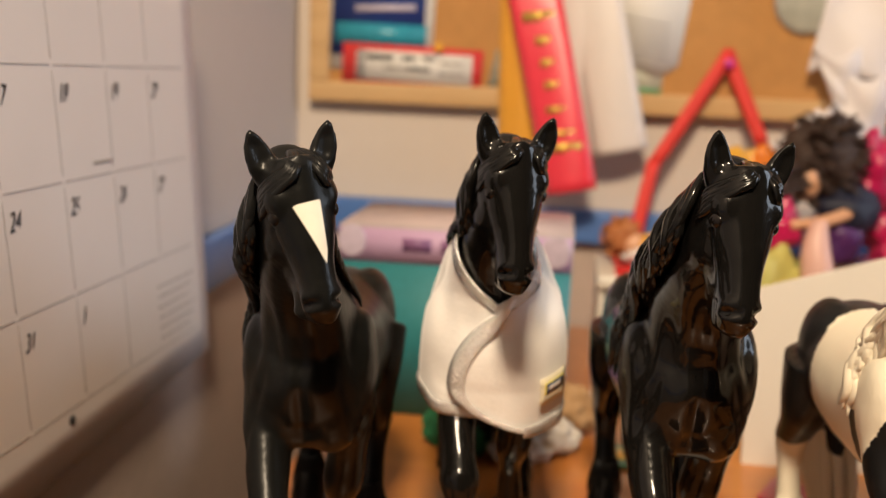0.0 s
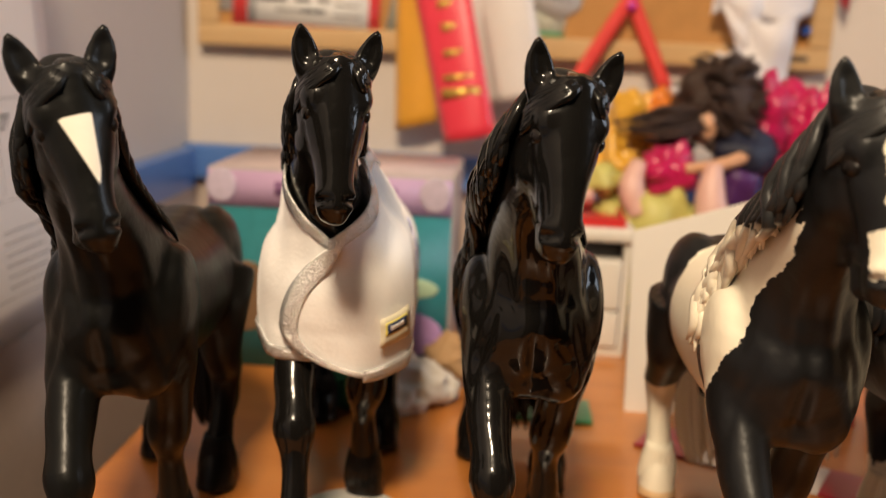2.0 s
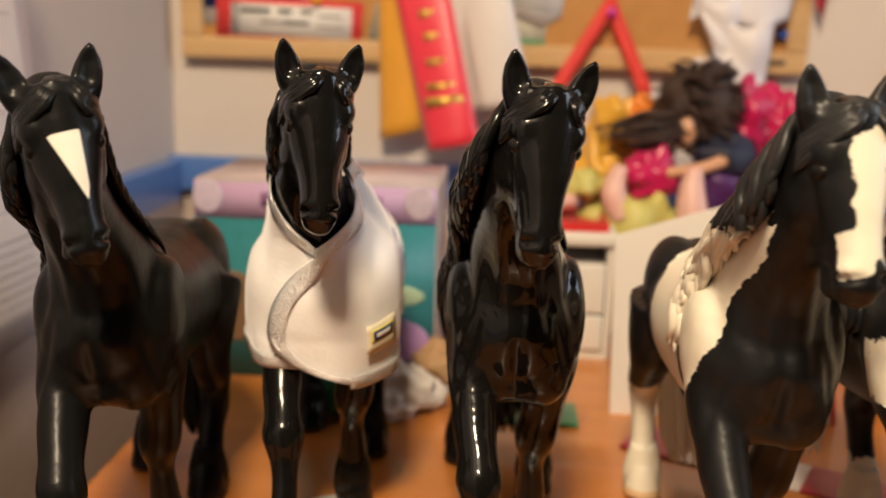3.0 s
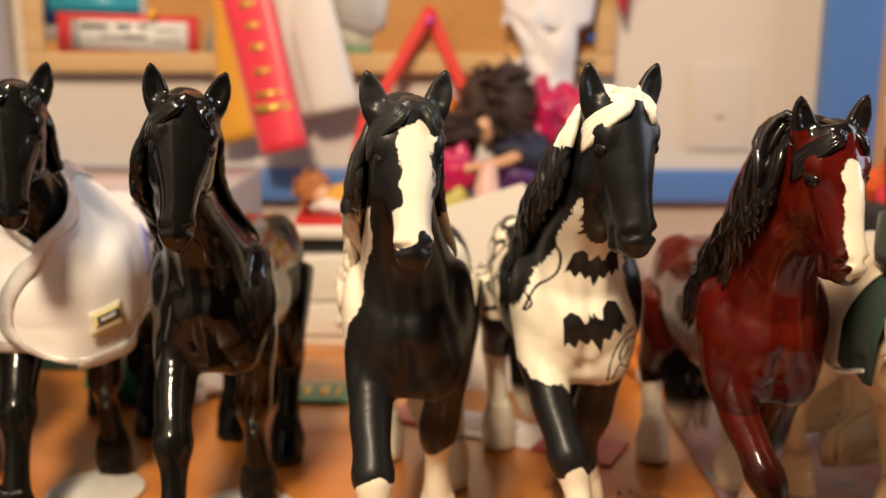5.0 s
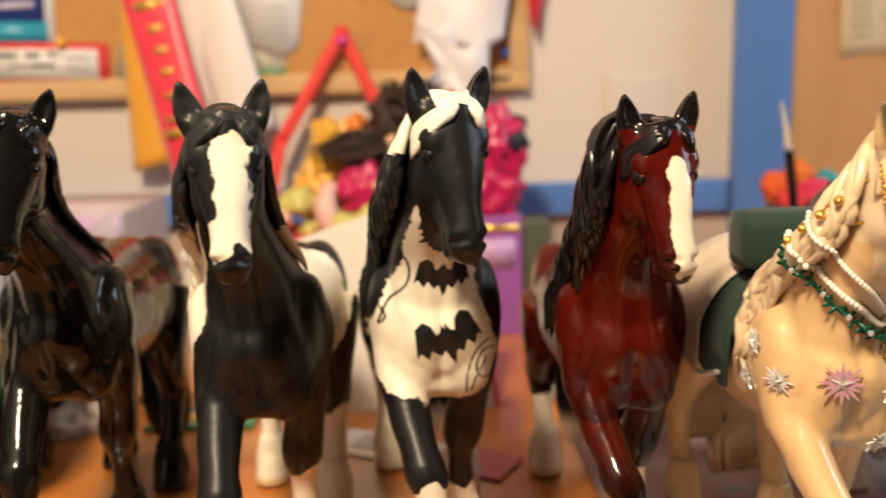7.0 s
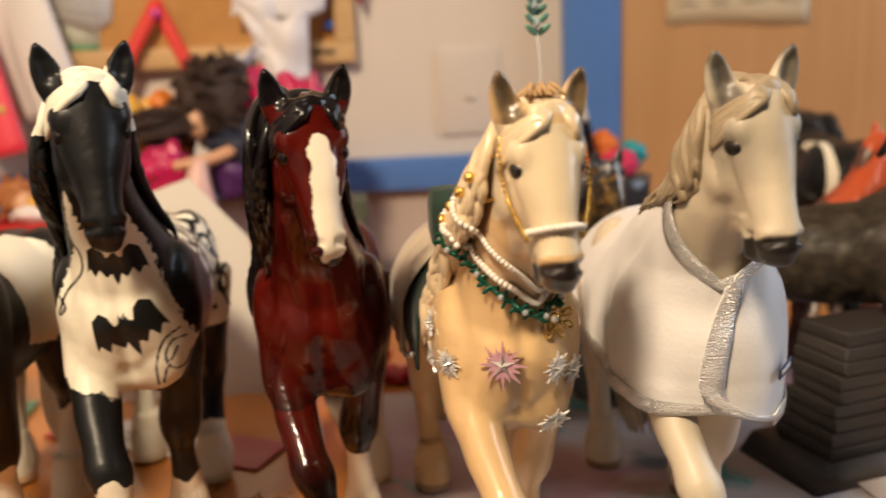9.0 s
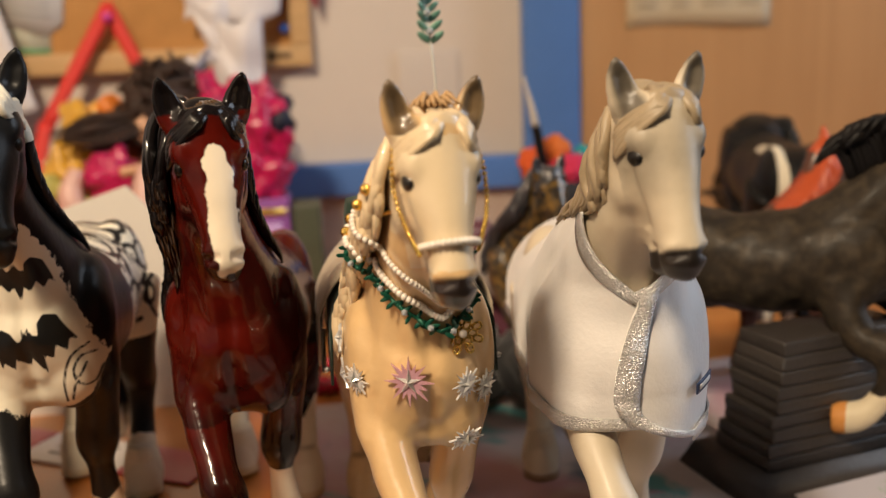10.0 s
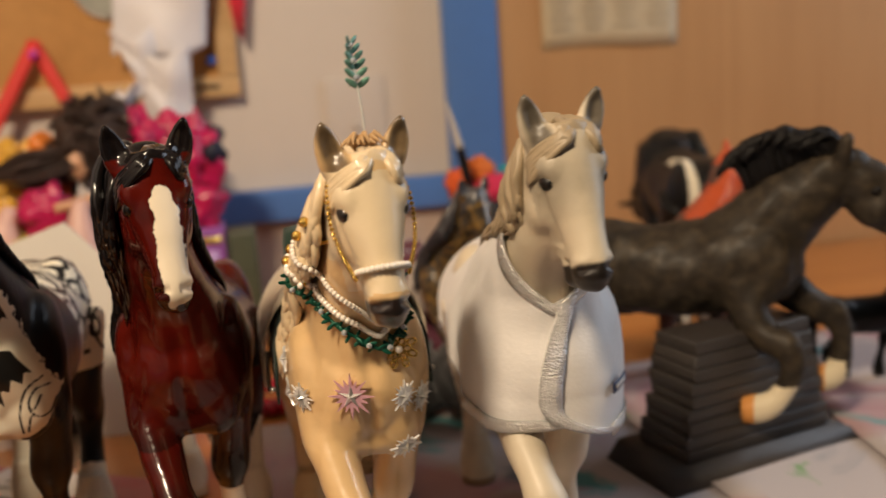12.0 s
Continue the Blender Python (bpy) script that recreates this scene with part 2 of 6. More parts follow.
thing("wall_north", boxed(LEFT - 0.1, RIGHT + 0.1, BACK, BACK + 0.1, FLOOR, TOP), WALL_PAINT, "warm white painted wall behind the desk", "wall", kind=structure, smooth=False)
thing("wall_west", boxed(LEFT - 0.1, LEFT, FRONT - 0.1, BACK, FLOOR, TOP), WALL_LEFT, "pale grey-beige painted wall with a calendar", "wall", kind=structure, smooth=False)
# unseen walls, coloured near-black so the glossy horses mirror a dim room
DIM = plain("darkened_unseen_wall", (0.035, 0.029, 0.026), 0.8, vary=0.1, scale=3)
thing("wall_south", boxed(LEFT, RIGHT, FRONT - 0.1, FRONT, FLOOR, TOP), DIM, "plain unseen wall, coloured near-black to keep the room dim", "wall", kind=structure, smooth=False)
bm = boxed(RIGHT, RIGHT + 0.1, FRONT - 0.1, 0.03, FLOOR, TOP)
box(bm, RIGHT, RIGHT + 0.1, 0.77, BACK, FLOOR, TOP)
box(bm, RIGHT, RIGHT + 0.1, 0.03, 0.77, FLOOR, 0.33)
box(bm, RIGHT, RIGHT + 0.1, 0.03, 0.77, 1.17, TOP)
thing("wall_east", bm, DIM, "unseen wall with a window opening, coloured near-black for dim reflections", "wall", kind=structure, smooth=False)

# blue board along the back of the desk, and down its left side
bm = boxed(LEFT, 0.598, 0.925, BACK - 0.001, 0.083, 0.116, 0.003)
thing("trim", bm, BLUE, "blue painted board along the wall behind the desk", "trim", kind=structure)
bm = boxed(LEFT + 0.001, LEFT + 0.0135, FRONT, 0.924, 0.074, 0.114, 0.003)
thing("trim", bm, BLUE, "blue painted rail along the side wall", "trim", kind=structure)
thing("trim", boxed(LEFT + 0.001, RIGHT, 0.938, BACK - 0.001, FLOOR + 0.001, 0.0825), PANEL_GREY, "grey-brown wall face below the blue rail", "panel", kind=structure, smooth=False)
thing("trim", boxed(LEFT + 0.001, LEFT + 0.008, FRONT, 0.937, FLOOR + 0.001, 0.0735), PANEL_GREY, "grey-brown wall face below the blue rail", "panel", kind=structure, smooth=False)
bm = boxed(0.6, 0.657, 0.921, 0.9375, -0.1, 1.2, 0.004)
thing("trim", bm, BLUE, "blue painted upright board at the wall", "trim", kind=structure)
thing("wall_panel", boxed(0.658, 1.6, 0.93, 0.9375, -0.1, 1.2, 0.002), TAN_WOOD, "tan wood-veneer panel beside the blue upright", "panel", kind=structure)

# ---- desk ----
desk = empty("desk", "orange-brown varnished wooden desk against the wall", "desk", pose(0, 0, 0))
part("desktop", boxed(-0.091, 1.45, 0.232, 0.9255, -0.03, 0.0, 0.004), DESK_WOOD, desk)
for x, y in ((-0.05, 0.27), (1.4, 0.27), (-0.05, 0.88), (1.4, 0.88)):
    part("leg", boxed(x - 0.025, x + 0.025, y - 0.025, y + 0.025, FLOOR, -0.0305, 0.003), DESK_WOOD, desk)

# ---- cork board ----
X0, X1, Z0, Z1 = -0.188, 0.397, 0.211, 0.62
board = empty("cork_board", "cork notice board in a pale pine frame on the wall", "notice board")
part("cork", boxed(X0 + 0.01, X1 - 0.01, 0.936, BACK - 0.001, Z0 + 0.01, Z1 - 0.01), CORK, board, smooth=False)
part("frame_rail", boxed(X0, X1, 0.929, BACK - 0.001, Z0, Z0 + 0.02, 0.002), FRAME_WOOD, board)
part("frame_rail", boxed(X0, X1, 0.929, BACK - 0.001, Z1 - 0.02, Z1, 0.002), FRAME_WOOD, board)
part("frame_stile", boxed(X0, X0 + 0.02, 0.929, BACK - 0.001, Z0 + 0.0202, Z1 - 0.0202, 0.002), FRAME_WOOD, board)
part("frame_stile", boxed(X1 - 0.02, X1, 0.929, BACK - 0.001, Z0 + 0.0202, Z1 - 0.0202, 0.002), FRAME_WOOD, board)
part("maker_plate", boxed(X1 - 0.042, X1 - 0.02, 0.9283, 0.9292, Z0 + 0.008, Z0 + 0.013), plain("plate_brown", (0.12, 0.07, 0.03), 0.5), board, "small dark stamped plate")

# ---- model horses ----
from mathutils.bvhtree import BVHTree


def finish_figure(bm_body, voxel, rounds, extras):
    """Melts the overlapping volumes into one skin, smooths it, and adds the finer pieces (hair, eyes) to the same mesh.
    extras: (bmesh, hair, eye). Returns the arrays of one mesh."""
    me = bpy.data.meshes.new("melt")
    bmesh.ops.recalc_face_normals(bm_body, faces=bm_body.faces[:])
    bm_body.to_mesh(me)
    bm_body.free()
    ob = new("melt", me)
    rm = ob.modifiers.new("r", "REMESH")
    rm.mode, rm.voxel_size = "VOXEL", voxel
    sm = ob.modifiers.new("s", "SMOOTH")
    sm.factor, sm.iterations = 0.5, rounds
    dg = bpy.context.evaluated_depsgraph_get()
    dg.update()
    out = bpy.data.meshes.new_from_object(ob.evaluated_get(dg))
    bpy.data.objects.remove(ob)
    bm = bmesh.new()
    bm.from_mesh(out)
    hair = bm.verts.layers.float.new("hair")
    eye = bm.verts.layers.float.new("eye")
    bpy.data.meshes.remove(out)
    for xb, h, e in extras:
        remap = {}
        for v in xb.verts:
            w = bm.verts.new(v.co)
            w[hair], w[eye] = h, e
            remap[v] = w
        for f in xb.faces:
            bm.faces.new([remap[v] for v in f.verts])
        xb.free()
    me = bpy.data.meshes.new("figure")
    bm.to_mesh(me)
    bm.free()
    for p in me.polygons:
        p.use_smooth = True
    return me


HEAD_F0, HEAD_F1 = np.array((0, -0.006, 0.2105)), np.array((0, -0.0212, 0.1582))
# how far each head is turned towards +x and leant over, in degrees
HEADS = {"star": (25, 8), "blanket": (15, -3), "long_mane": (13, -7), "pinto": (11, 0), "bats": (15, 0), "bay": (13, 1), "parade": (9, 0), "grey": (14, 2)}


def turn_head(p, turn=9.0, lean=0.0):
    """Turns the neck and head towards +x, more the higher up, and leans the head over about its poll"""
    p = np.atleast_2d(np.array(p, float)).copy()
    k = np.clip((p[:, 2] + 2.2 * np.maximum(0, 0.006 - p[:, 1]) - 0.14) / 0.05, 0, 1)
    k = np.where(p[:, 1] > 0.062, 0, k)
    k = k * k * (3 - 2 * k)
    b = np.radians(lean) * k
    x, z = p[:, 0], p[:, 2] - 0.188
    p[:, 0], p[:, 2] = x * np.cos(b) - z * np.sin(b), x * np.sin(b) + z * np.cos(b) + 0.188
    a = np.radians(turn) * k
    y = p[:, 1] - 0.012
    x = p[:, 0].copy()
    p[:, 0], p[:, 1] = x * np.cos(a) - y * np.sin(a), x * np.sin(a) + y * np.cos(a) + 0.012
    return p


def step_in(p, rest, reach):
    """Swings the stepping foreleg inwards below the elbow"""
    p = p.copy()
    leg = (rest[:, 0] < -0.001) & (rest[:, 1] < 0.04) & (rest[:, 2] < 0.1)
    p[:, 0] += np.where(leg, reach * np.clip((0.092 - rest[:, 2]) / 0.05, 0, 1.25), 0)
    return p


def settle(p):
    """Sets trunk, chest and legs back under the forward-reaching neck"""
    p = np.atleast_2d(np.array(p, float)).copy()
    q = np.clip((p[:, 2] - 0.135 + 1.8 * np.maximum(0, -p[:, 1])) / 0.047, 0, 1)
    low = p[:, 2] < 0.1
    k = np.where(low, 1.0, 1 - q * q * (3 - 2 * q))
    p[:, 1] += 0.027 * k
    return p


def strand(bm, pts, r, n=12):
    tube(bm, pts, [r * 0.8] + [r] * (len(pts) - 2) + [r * 0.15], n, 7)


def lumps(p, scale, seed=0.0):
    """Smooth noise of about -1 to 1 over an array of points"""
    f = np.array([[1.0, 0.7, 0.4], [-0.6, 1.1, 0.5], [0.3, -0.8, 1.2], [1.3, 0.2, -0.9], [-0.9, -1.2, 0.7]]) * scale
    ph = np.array([0.3, 1.7, 2.9, 4.4, 5.1]) + seed * np.array([1.0, 2.3, 3.1, 4.7, 5.9])
    v = np.sin(p @ f.T + ph)
    return (v * np.array([1, 0.9, 0.8, 0.7, 0.6])).sum(1) / 2.2


def standing_horse():
    b = bmesh.new()
    # trunk
    loft(b, [(0, 0.005, 0.105, 0.006, 0.008), (0, 0.0075, 0.106, 0.014, 0.0175), (0, 0.0135, 0.1075, 0.021, 0.025), (0, 0.024, 0.11, 0.0255, 0.0295), (0, 0.04, 0.1115, 0.0272, 0.031), (0, 0.06, 0.11, 0.028, 0.031),
             (0, 0.085, 0.108, 0.0285, 0.031), (0, 0.108, 0.109, 0.0285, 0.03), (0, 0.13, 0.11, 0.027, 0.029), (0, 0.146, 0.107, 0.021, 0.024), (0, 0.156, 0.103, 0.01, 0.013)], 70, 64)
    # neck
    loft(b, [(0, 0.042, 0.09, 0.012, 0.016), (0, 0.037, 0.108, 0.0235, 0.0275), (0, 0.033, 0.126, 0.0236, 0.0285), (0, 0.027, 0.143, 0.0192, 0.0265), (0, 0.0225, 0.158, 0.0152, 0.0235), (0, 0.019, 0.174, 0.0125, 0.0205),
             (0, 0.0165, 0.19, 0.0115, 0.0185), (0, 0.012, 0.202, 0.0105, 0.014), (0, 0.008, 0.2085, 0.008, 0.009)], 50, 52)
    # head
    ax = HEAD_F1 - HEAD_F0
    nb = np.array((0, -ax[2], ax[1])) / np.linalg.norm(ax)
    rows = []
    for s, w, d, back in ((-0.02, 0.0075, 0.008, 0.008), (0.08, 0.011, 0.0125, 0.0125), (0.2, 0.0128, 0.0155, 0.0155), (0.31, 0.0132, 0.0172, 0.0172), (0.42, 0.0122, 0.017, 0.017), (0.54, 0.0097, 0.014, 0.014), (0.66, 0.0076, 0.0108, 0.0112),
                          (0.78, 0.0067, 0.0088, 0.0092), (0.88, 0.0068, 0.0084, 0.0088), (0.95, 0.0066, 0.0076, 0.0086), (1.0, 0.0054, 0.0059, 0.009), (1.035, 0.003, 0.0034, 0.01)):
        c = HEAD_F0 + ax * s + nb * back
        rows.append((*c, w, d))
    loft(b, rows, 72, 72, power=2.1, axis=ax)
    for sx in (-1, 1):
        c = HEAD_F0 + ax * 0.43 + nb * 0.0225
        ball(b, (sx * 0.0066, c[1], c[2]), (0.0064, 0.0122, 0.0132), 20)  # cheek
        c = HEAD_F0 + ax * 0.25 + nb * 0.0095
        ball(b, (sx * 0.0082, c[1], c[2]), (0.0053, 0.0078, 0.0085), 24)  # brow
        c = HEAD_F0 + ax * 0.9 + nb * 0.006
        ball(b, (sx * 0.0048, c[1], c[2]), (0.0032, 0.004, 0.0045), 12)  # nostril
        # chest, shoulder, haunch
        ball(b, (sx * 0.0105, 0.021, 0.104), (0.0135, 0.0135, 0.022), 18)
        ball(b, (sx * 0.0175, 0.033, 0.117), (0.0115, 0.02, 0.026), 18)
        ball(b, (sx * 0.0145, 0.126, 0.113), (0.0145, 0.025, 0.027), 18)
        # ear
        loft(b, [(sx * 0.0082, 0.007, 0.2, 0.004, 0.004), (sx * 0.0097, 0.005, 0.2045, 0.0052, 0.0042), (sx * 0.0112, 0.0038, 0.2095, 0.0055, 0.0036), (sx * 0.0127, 0.003, 0.215, 0.0044, 0.0028), (sx * 0.0138, 0.0025, 0.2195, 0.0023, 0.0017), (sx * 0.0142, 0.0024, 0.2214, 0.0007, 0.0007)], 18, 14)
    c = HEAD_F0 + ax * 0.985 + nb * 0.011
    ball(b, (0, c[1], c[2]), (0.006, 0.006, 0.0052), 14)  # chin
    # legs: the right fore steps forward
    legs = {
        "fr": [(-0.0155, 0.032, 0.112, 0.0125, 0.017), (-0.0165, 0.024, 0.096, 0.0108, 0.014), (-0.0155, 0.012, 0.081, 0.0094, 0.011), (-0.0138, 0.0, 0.069, 0.0079, 0.0086), (-0.0128, -0.0062, 0.06, 0.0093, 0.0098),
               (-0.012, -0.0105, 0.05, 0.0063, 0.0064), (-0.0115, -0.0165, 0.037, 0.0056, 0.006), (-0.0112, -0.0225, 0.023, 0.0072, 0.0078), (-0.011, -0.0285, 0.011, 0.0092, 0.01), (-0.011, -0.0315, 0.0, 0.0102, 0.011)],
        "fl": [(0.0155, 0.032, 0.112, 0.0125, 0.017), (0.0158, 0.038, 0.093, 0.0112, 0.014), (0.0142, 0.0445, 0.073, 0.0088, 0.0102), (0.012, 0.048, 0.057, 0.0089, 0.0094), (0.0115, 0.0515, 0.045, 0.0057, 0.006),
               (0.0118, 0.0545, 0.03, 0.0064, 0.007), (0.012, 0.0555, 0.019, 0.0072, 0.0078), (0.0125, 0.0545, 0.009, 0.0086, 0.0095), (0.0128, 0.0535, 0.0, 0.0096, 0.0105)],
        "bl": [(0.018, 0.125, 0.108, 0.017, 0.022), (0.02, 0.116, 0.088, 0.0135, 0.0165), (0.0205, 0.118, 0.07, 0.0098, 0.011), (0.02, 0.128, 0.056, 0.0085, 0.0095), (0.0195, 0.1255, 0.042, 0.0062, 0.007),
               (0.019, 0.119, 0.028, 0.0064, 0.007), (0.0185, 0.115, 0.018, 0.0074, 0.008), (0.0185, 0.112, 0.009, 0.0088, 0.0098), (0.0185, 0.11, 0.0, 0.0098, 0.0108)],
        "br": [(-0.018, 0.128, 0.108, 0.017, 0.022), (-0.02, 0.132, 0.088, 0.0135, 0.0165), (-0.0205, 0.142, 0.072, 0.0098, 0.011), (-0.02, 0.155, 0.058, 0.0085, 0.0095), (-0.0195, 0.156, 0.043, 0.0062, 0.007),
               (-0.019, 0.153, 0.028, 0.0064, 0.007), (-0.0185, 0.15, 0.018, 0.0074, 0.008), (-0.0185, 0.147, 0.009, 0.0088, 0.0098), (-0.0185, 0.145, 0.0, 0.0098, 0.0108)],
    }
    for rows in legs.values():
        loft(b, rows, 44, 28)
    # tail
    loft(b, [(0, 0.15, 0.124, 0.006, 0.006), (0, 0.165, 0.118, 0.009, 0.009), (0.001, 0.174, 0.095, 0.012, 0.011), (0.003, 0.175, 0.066, 0.012, 0.01), (0.005, 0.17, 0.04, 0.009, 0.008), (0.006, 0.166, 0.02, 0.003, 0.003)], 24, 14)
    # hair
    rnd = random.Random(7)
    hair = bmesh.new()
    for i in range(84):
        t = (i + rnd.random()) / 84
        z = 0.2075 - 0.062 * t ** 0.9
        y = 0.018 + 0.03 * t + 0.008 * math.sin(math.pi * t)
        lean = 0.0155 + 0.012 * t + rnd.uniform(-0.001, 0.0015)
        ln = 0.024 + 0.016 * rnd.random() + 0.008 * math.sin(math.pi * t)
        wv = 0.0045 * math.sin(i * 1.9) + rnd.uniform(-0.002, 0.002)
        strand(hair, [(0.002, y, z), (-lean * 0.6, y - 0.001, z - 0.003), (-lean, y - 0.004 + wv, z - ln * 0.42), (-lean - 0.001, y - 0.003 - wv, z - ln * 0.75), (-lean - 0.0003 * i / 10, y - 0.001 + wv, z - ln)], rnd.uniform(0.0013, 0.0025))
    for i in range(9):  # mane on the near side, thinner
        t = (i + rnd.random()) / 9
        z = 0.205 - 0.045 * t
        y = 0.02 + 0.022 * t
        strand(hair, [(-0.002, y, z), (0.008, y - 0.001, z - 0.002), (0.0135 + 0.004 * t, y - 0.003, z - 0.012), (0.0145 + 0.006 * t, y, z - 0.024)], 0.0026)
    def brow(x, u, lift):
        """A point on the forehead, x aside and u down the face"""
        w = np.interp(u, (0.0, 0.08, 0.2, 0.31, 0.42), (0.0085, 0.011, 0.0128, 0.0135, 0.0126))
        d = np.interp(u, (0.0, 0.08, 0.2, 0.31, 0.42), (0.009, 0.0125, 0.0155, 0.0172, 0.017))
        drop = d * (1 - max(0.0, 1 - min(1.0, abs(x) / w) ** 2.25) ** 0.444)
        return (x, *(HEAD_F0 + ax * u + nb * (drop - lift))[1:])

    for side, count in ((-1, 48), (1, 30)):  # forelock, parted and swept to both temples
        for i in range(count):
            t = (i + rnd.random()) / count
            dip = rnd.uniform(-0.03, 0.03)
            end = (0.33 if side < 0 else 0.21) - 0.15 * t + dip
            w = 0.0128 + 0.0012 * min(1.0, end / 0.3)
            lift = 0.0003 + 0.0004 * math.sin(i * 2.3)
            strand(hair, [(0.002 + side * 0.001, 0.015, 0.2075), (0.002 + side * 0.003 * t, 0.005, 0.2105), brow(0.002 + side * (0.0035 + 0.003 * t), 0.05 + 0.05 * (1 - t), lift), brow(side * (0.0085 + 0.002 * t), 0.12 + 0.06 * (1 - t) + dip, lift), brow(side * w * 0.92, end * 0.85, lift), brow(side * w, end, lift * 0.5)], rnd.uniform(0.0008, 0.0015))
    for i in range(14):
        a = rnd.uniform(0, 6.28)
        ox, oy = 0.009 * math.cos(a), 0.007 * math.sin(a)
        strand(hair, [(ox * 0.4, 0.158 + oy * 0.3, 0.124), (ox * 0.9, 0.174 + oy, 0.1), (0.003 + ox * 1.2, 0.175 + oy, 0.065), (0.006 + ox * 1.3, 0.168 + oy, 0.03), (0.008 + ox, 0.164 + oy, 0.012)], 0.0032)
    for rows in legs.values():  # feather round the hooves
        x, y, z, r, _ = rows[-3]
        for j in range(20):
            a = 2 * math.pi * j / 20 + 0.2
            dx, dy = math.cos(a), math.sin(a)
            strand(hair, [(x + dx * r * 0.7, y + dy * r * 0.7, z + 0.009), (x + dx * (r + 0.0002), y + dy * (r + 0.0002), z - 0.002), (x + dx * (r + 0.0008), y + dy * (r + 0.001), z - 0.009), (x + dx * (r + 0.001), y + dy * (r + 0.0014), z - 0.0125 - 0.002 * (j % 3))], 0.0017)
    eyes = bmesh.new()
    for sx in (-1, 1):
        c = HEAD_F0 + ax * 0.335 + nb * 0.0092
        ball(eyes, (sx * 0.01, c[1], c[2]), (0.0025, 0.0042, 0.0031), 14)
    me = finish_figure(b, 0.0011, 18, [(hair, 1.0, 0.0), (eyes, 0.0, 1.0)])
    n = len(me.vertices)
    co = np.empty(n * 3)
    me.vertices.foreach_get("co", co)
    co = co.reshape(n, 3)
    # sculpted hollows: nostrils, mouth, the groove below the cheekbone, eye sockets
    rel = co - HEAD_F0
    an = ax / np.linalg.norm(ax)
    s = rel @ an / np.linalg.norm(ax)
    d = rel @ nb
    head = (co[:, 2] > 0.135) & (co[:, 1] < 0.012) & (d > -0.004)
    for sx in (-1, 1):
        r2 = ((s - 0.915) * 0.075 / 0.0021) ** 2 + ((d - 0.0045) / 0.0032) ** 2
        k = np.exp(-r2) * head * (co[:, 0] * sx > 0.002)
        co[:, 0] -= sx * 0.0026 * k
        co += np.outer(k * 0.0014, nb)
        r2 = ((s - 0.33) * 0.075 / 0.004) ** 2 + ((d - 0.0085) / 0.0042) ** 2
        k = np.exp(-r2) * head * (co[:, 0] * sx > 0.007) * (1 - eye_mask(me))
        co[:, 0] -= sx * 0.0011 * k
        r2 = ((d - 0.012 - (s - 0.5) * 0.01) / 0.0016) ** 2
        k = np.exp(-r2) * head * (s > 0.4) * (s < 0.75) * (co[:, 0] * sx > 0.003)
        co[:, 0] -= sx * 0.0008 * k
        r2 = ((d - 0.0125) / 0.0011) ** 2
        k = np.exp(-r2) * head * (s > 0.84)
        co -= np.outer(k * 0.0009, an) * 0.5
        co[:, 0] -= sx * 0.0009 * k * (co[:, 0] * sx > 0.002)
    # ear hollow to the front
    for sx in (-1, 1):
        ex = sx * np.interp(co[:, 2], (0.2055, 0.2214), (0.01, 0.0142))
        k = np.exp(-((co[:, 0] - ex) / 0.0026) ** 2) * np.clip((co[:, 2] - 0.2065) / 0.003, 0, 1) * np.clip((0.219 - co[:, 2]) / 0.004, 0, 1) * (hair_mask(me) < 0.5)
        co[:, 1] += 0.0022 * k * (co[:, 1] < 0.004)
    # muscle: a cleft between the breast muscles, folds down the throat, slow swells over the body
    nrm = np.empty(n * 3)
    me.vertex_normals.foreach_get("vector", nrm)
    nrm = nrm.reshape(n, 3)
    soft = (hair_mask(me) < 0.5) * (eye_mask(me) < 0.5)
    body = np.clip((0.165 - co[:, 2]) / 0.02, 0, 1) * soft
    swell = 0.0004 * lumps(co, 110)
    swell -= 0.002 * np.exp(-(co[:, 0] / 0.0028) ** 2) * np.exp(-((co[:, 2] - 0.104) / 0.017) ** 2) * (co[:, 1] < 0.03)
    swell -= 0.0008 * np.exp(-((np.abs(co[:, 0]) - 0.0195 + (co[:, 2] - 0.105) * 0.25) / 0.0022) ** 2) * np.clip((0.13 - co[:, 2]) / 0.01, 0, 1) * (co[:, 2] > 0.07) * (co[:, 1] < 0.03)
    throat = np.clip((co[:, 2] - 0.115) / 0.012, 0, 1) * (co[:, 1] < 0.045)
    swell += 0.0006 * throat * np.sin(co[:, 0] * 620 + 0.6 * lumps(co, 60) + 40 * co[:, 2])
    co += nrm * (swell * body)[:, None]
    rest = co.copy()
    stood = settle(co)
    me.vertices.foreach_set("co", turn_head(stood).ravel())
    me.update()
    return me, rest, stood, s, d


def eye_mask(me):
    a = np.empty(len(me.vertices))
    me.attributes["eye"].data.foreach_get("value", a)
    return a


def hair_mask(me):
    a = np.empty(len(me.vertices))
    me.attributes["hair"].data.foreach_get("value", a)
    return a


MOLD, REST, STOOD, HEAD_S, HEAD_D = standing_horse()
SKIN = BVHTree.FromPolygons([v.co.copy() for v in MOLD.vertices], [tuple(p.vertices) for p in MOLD.polygons])


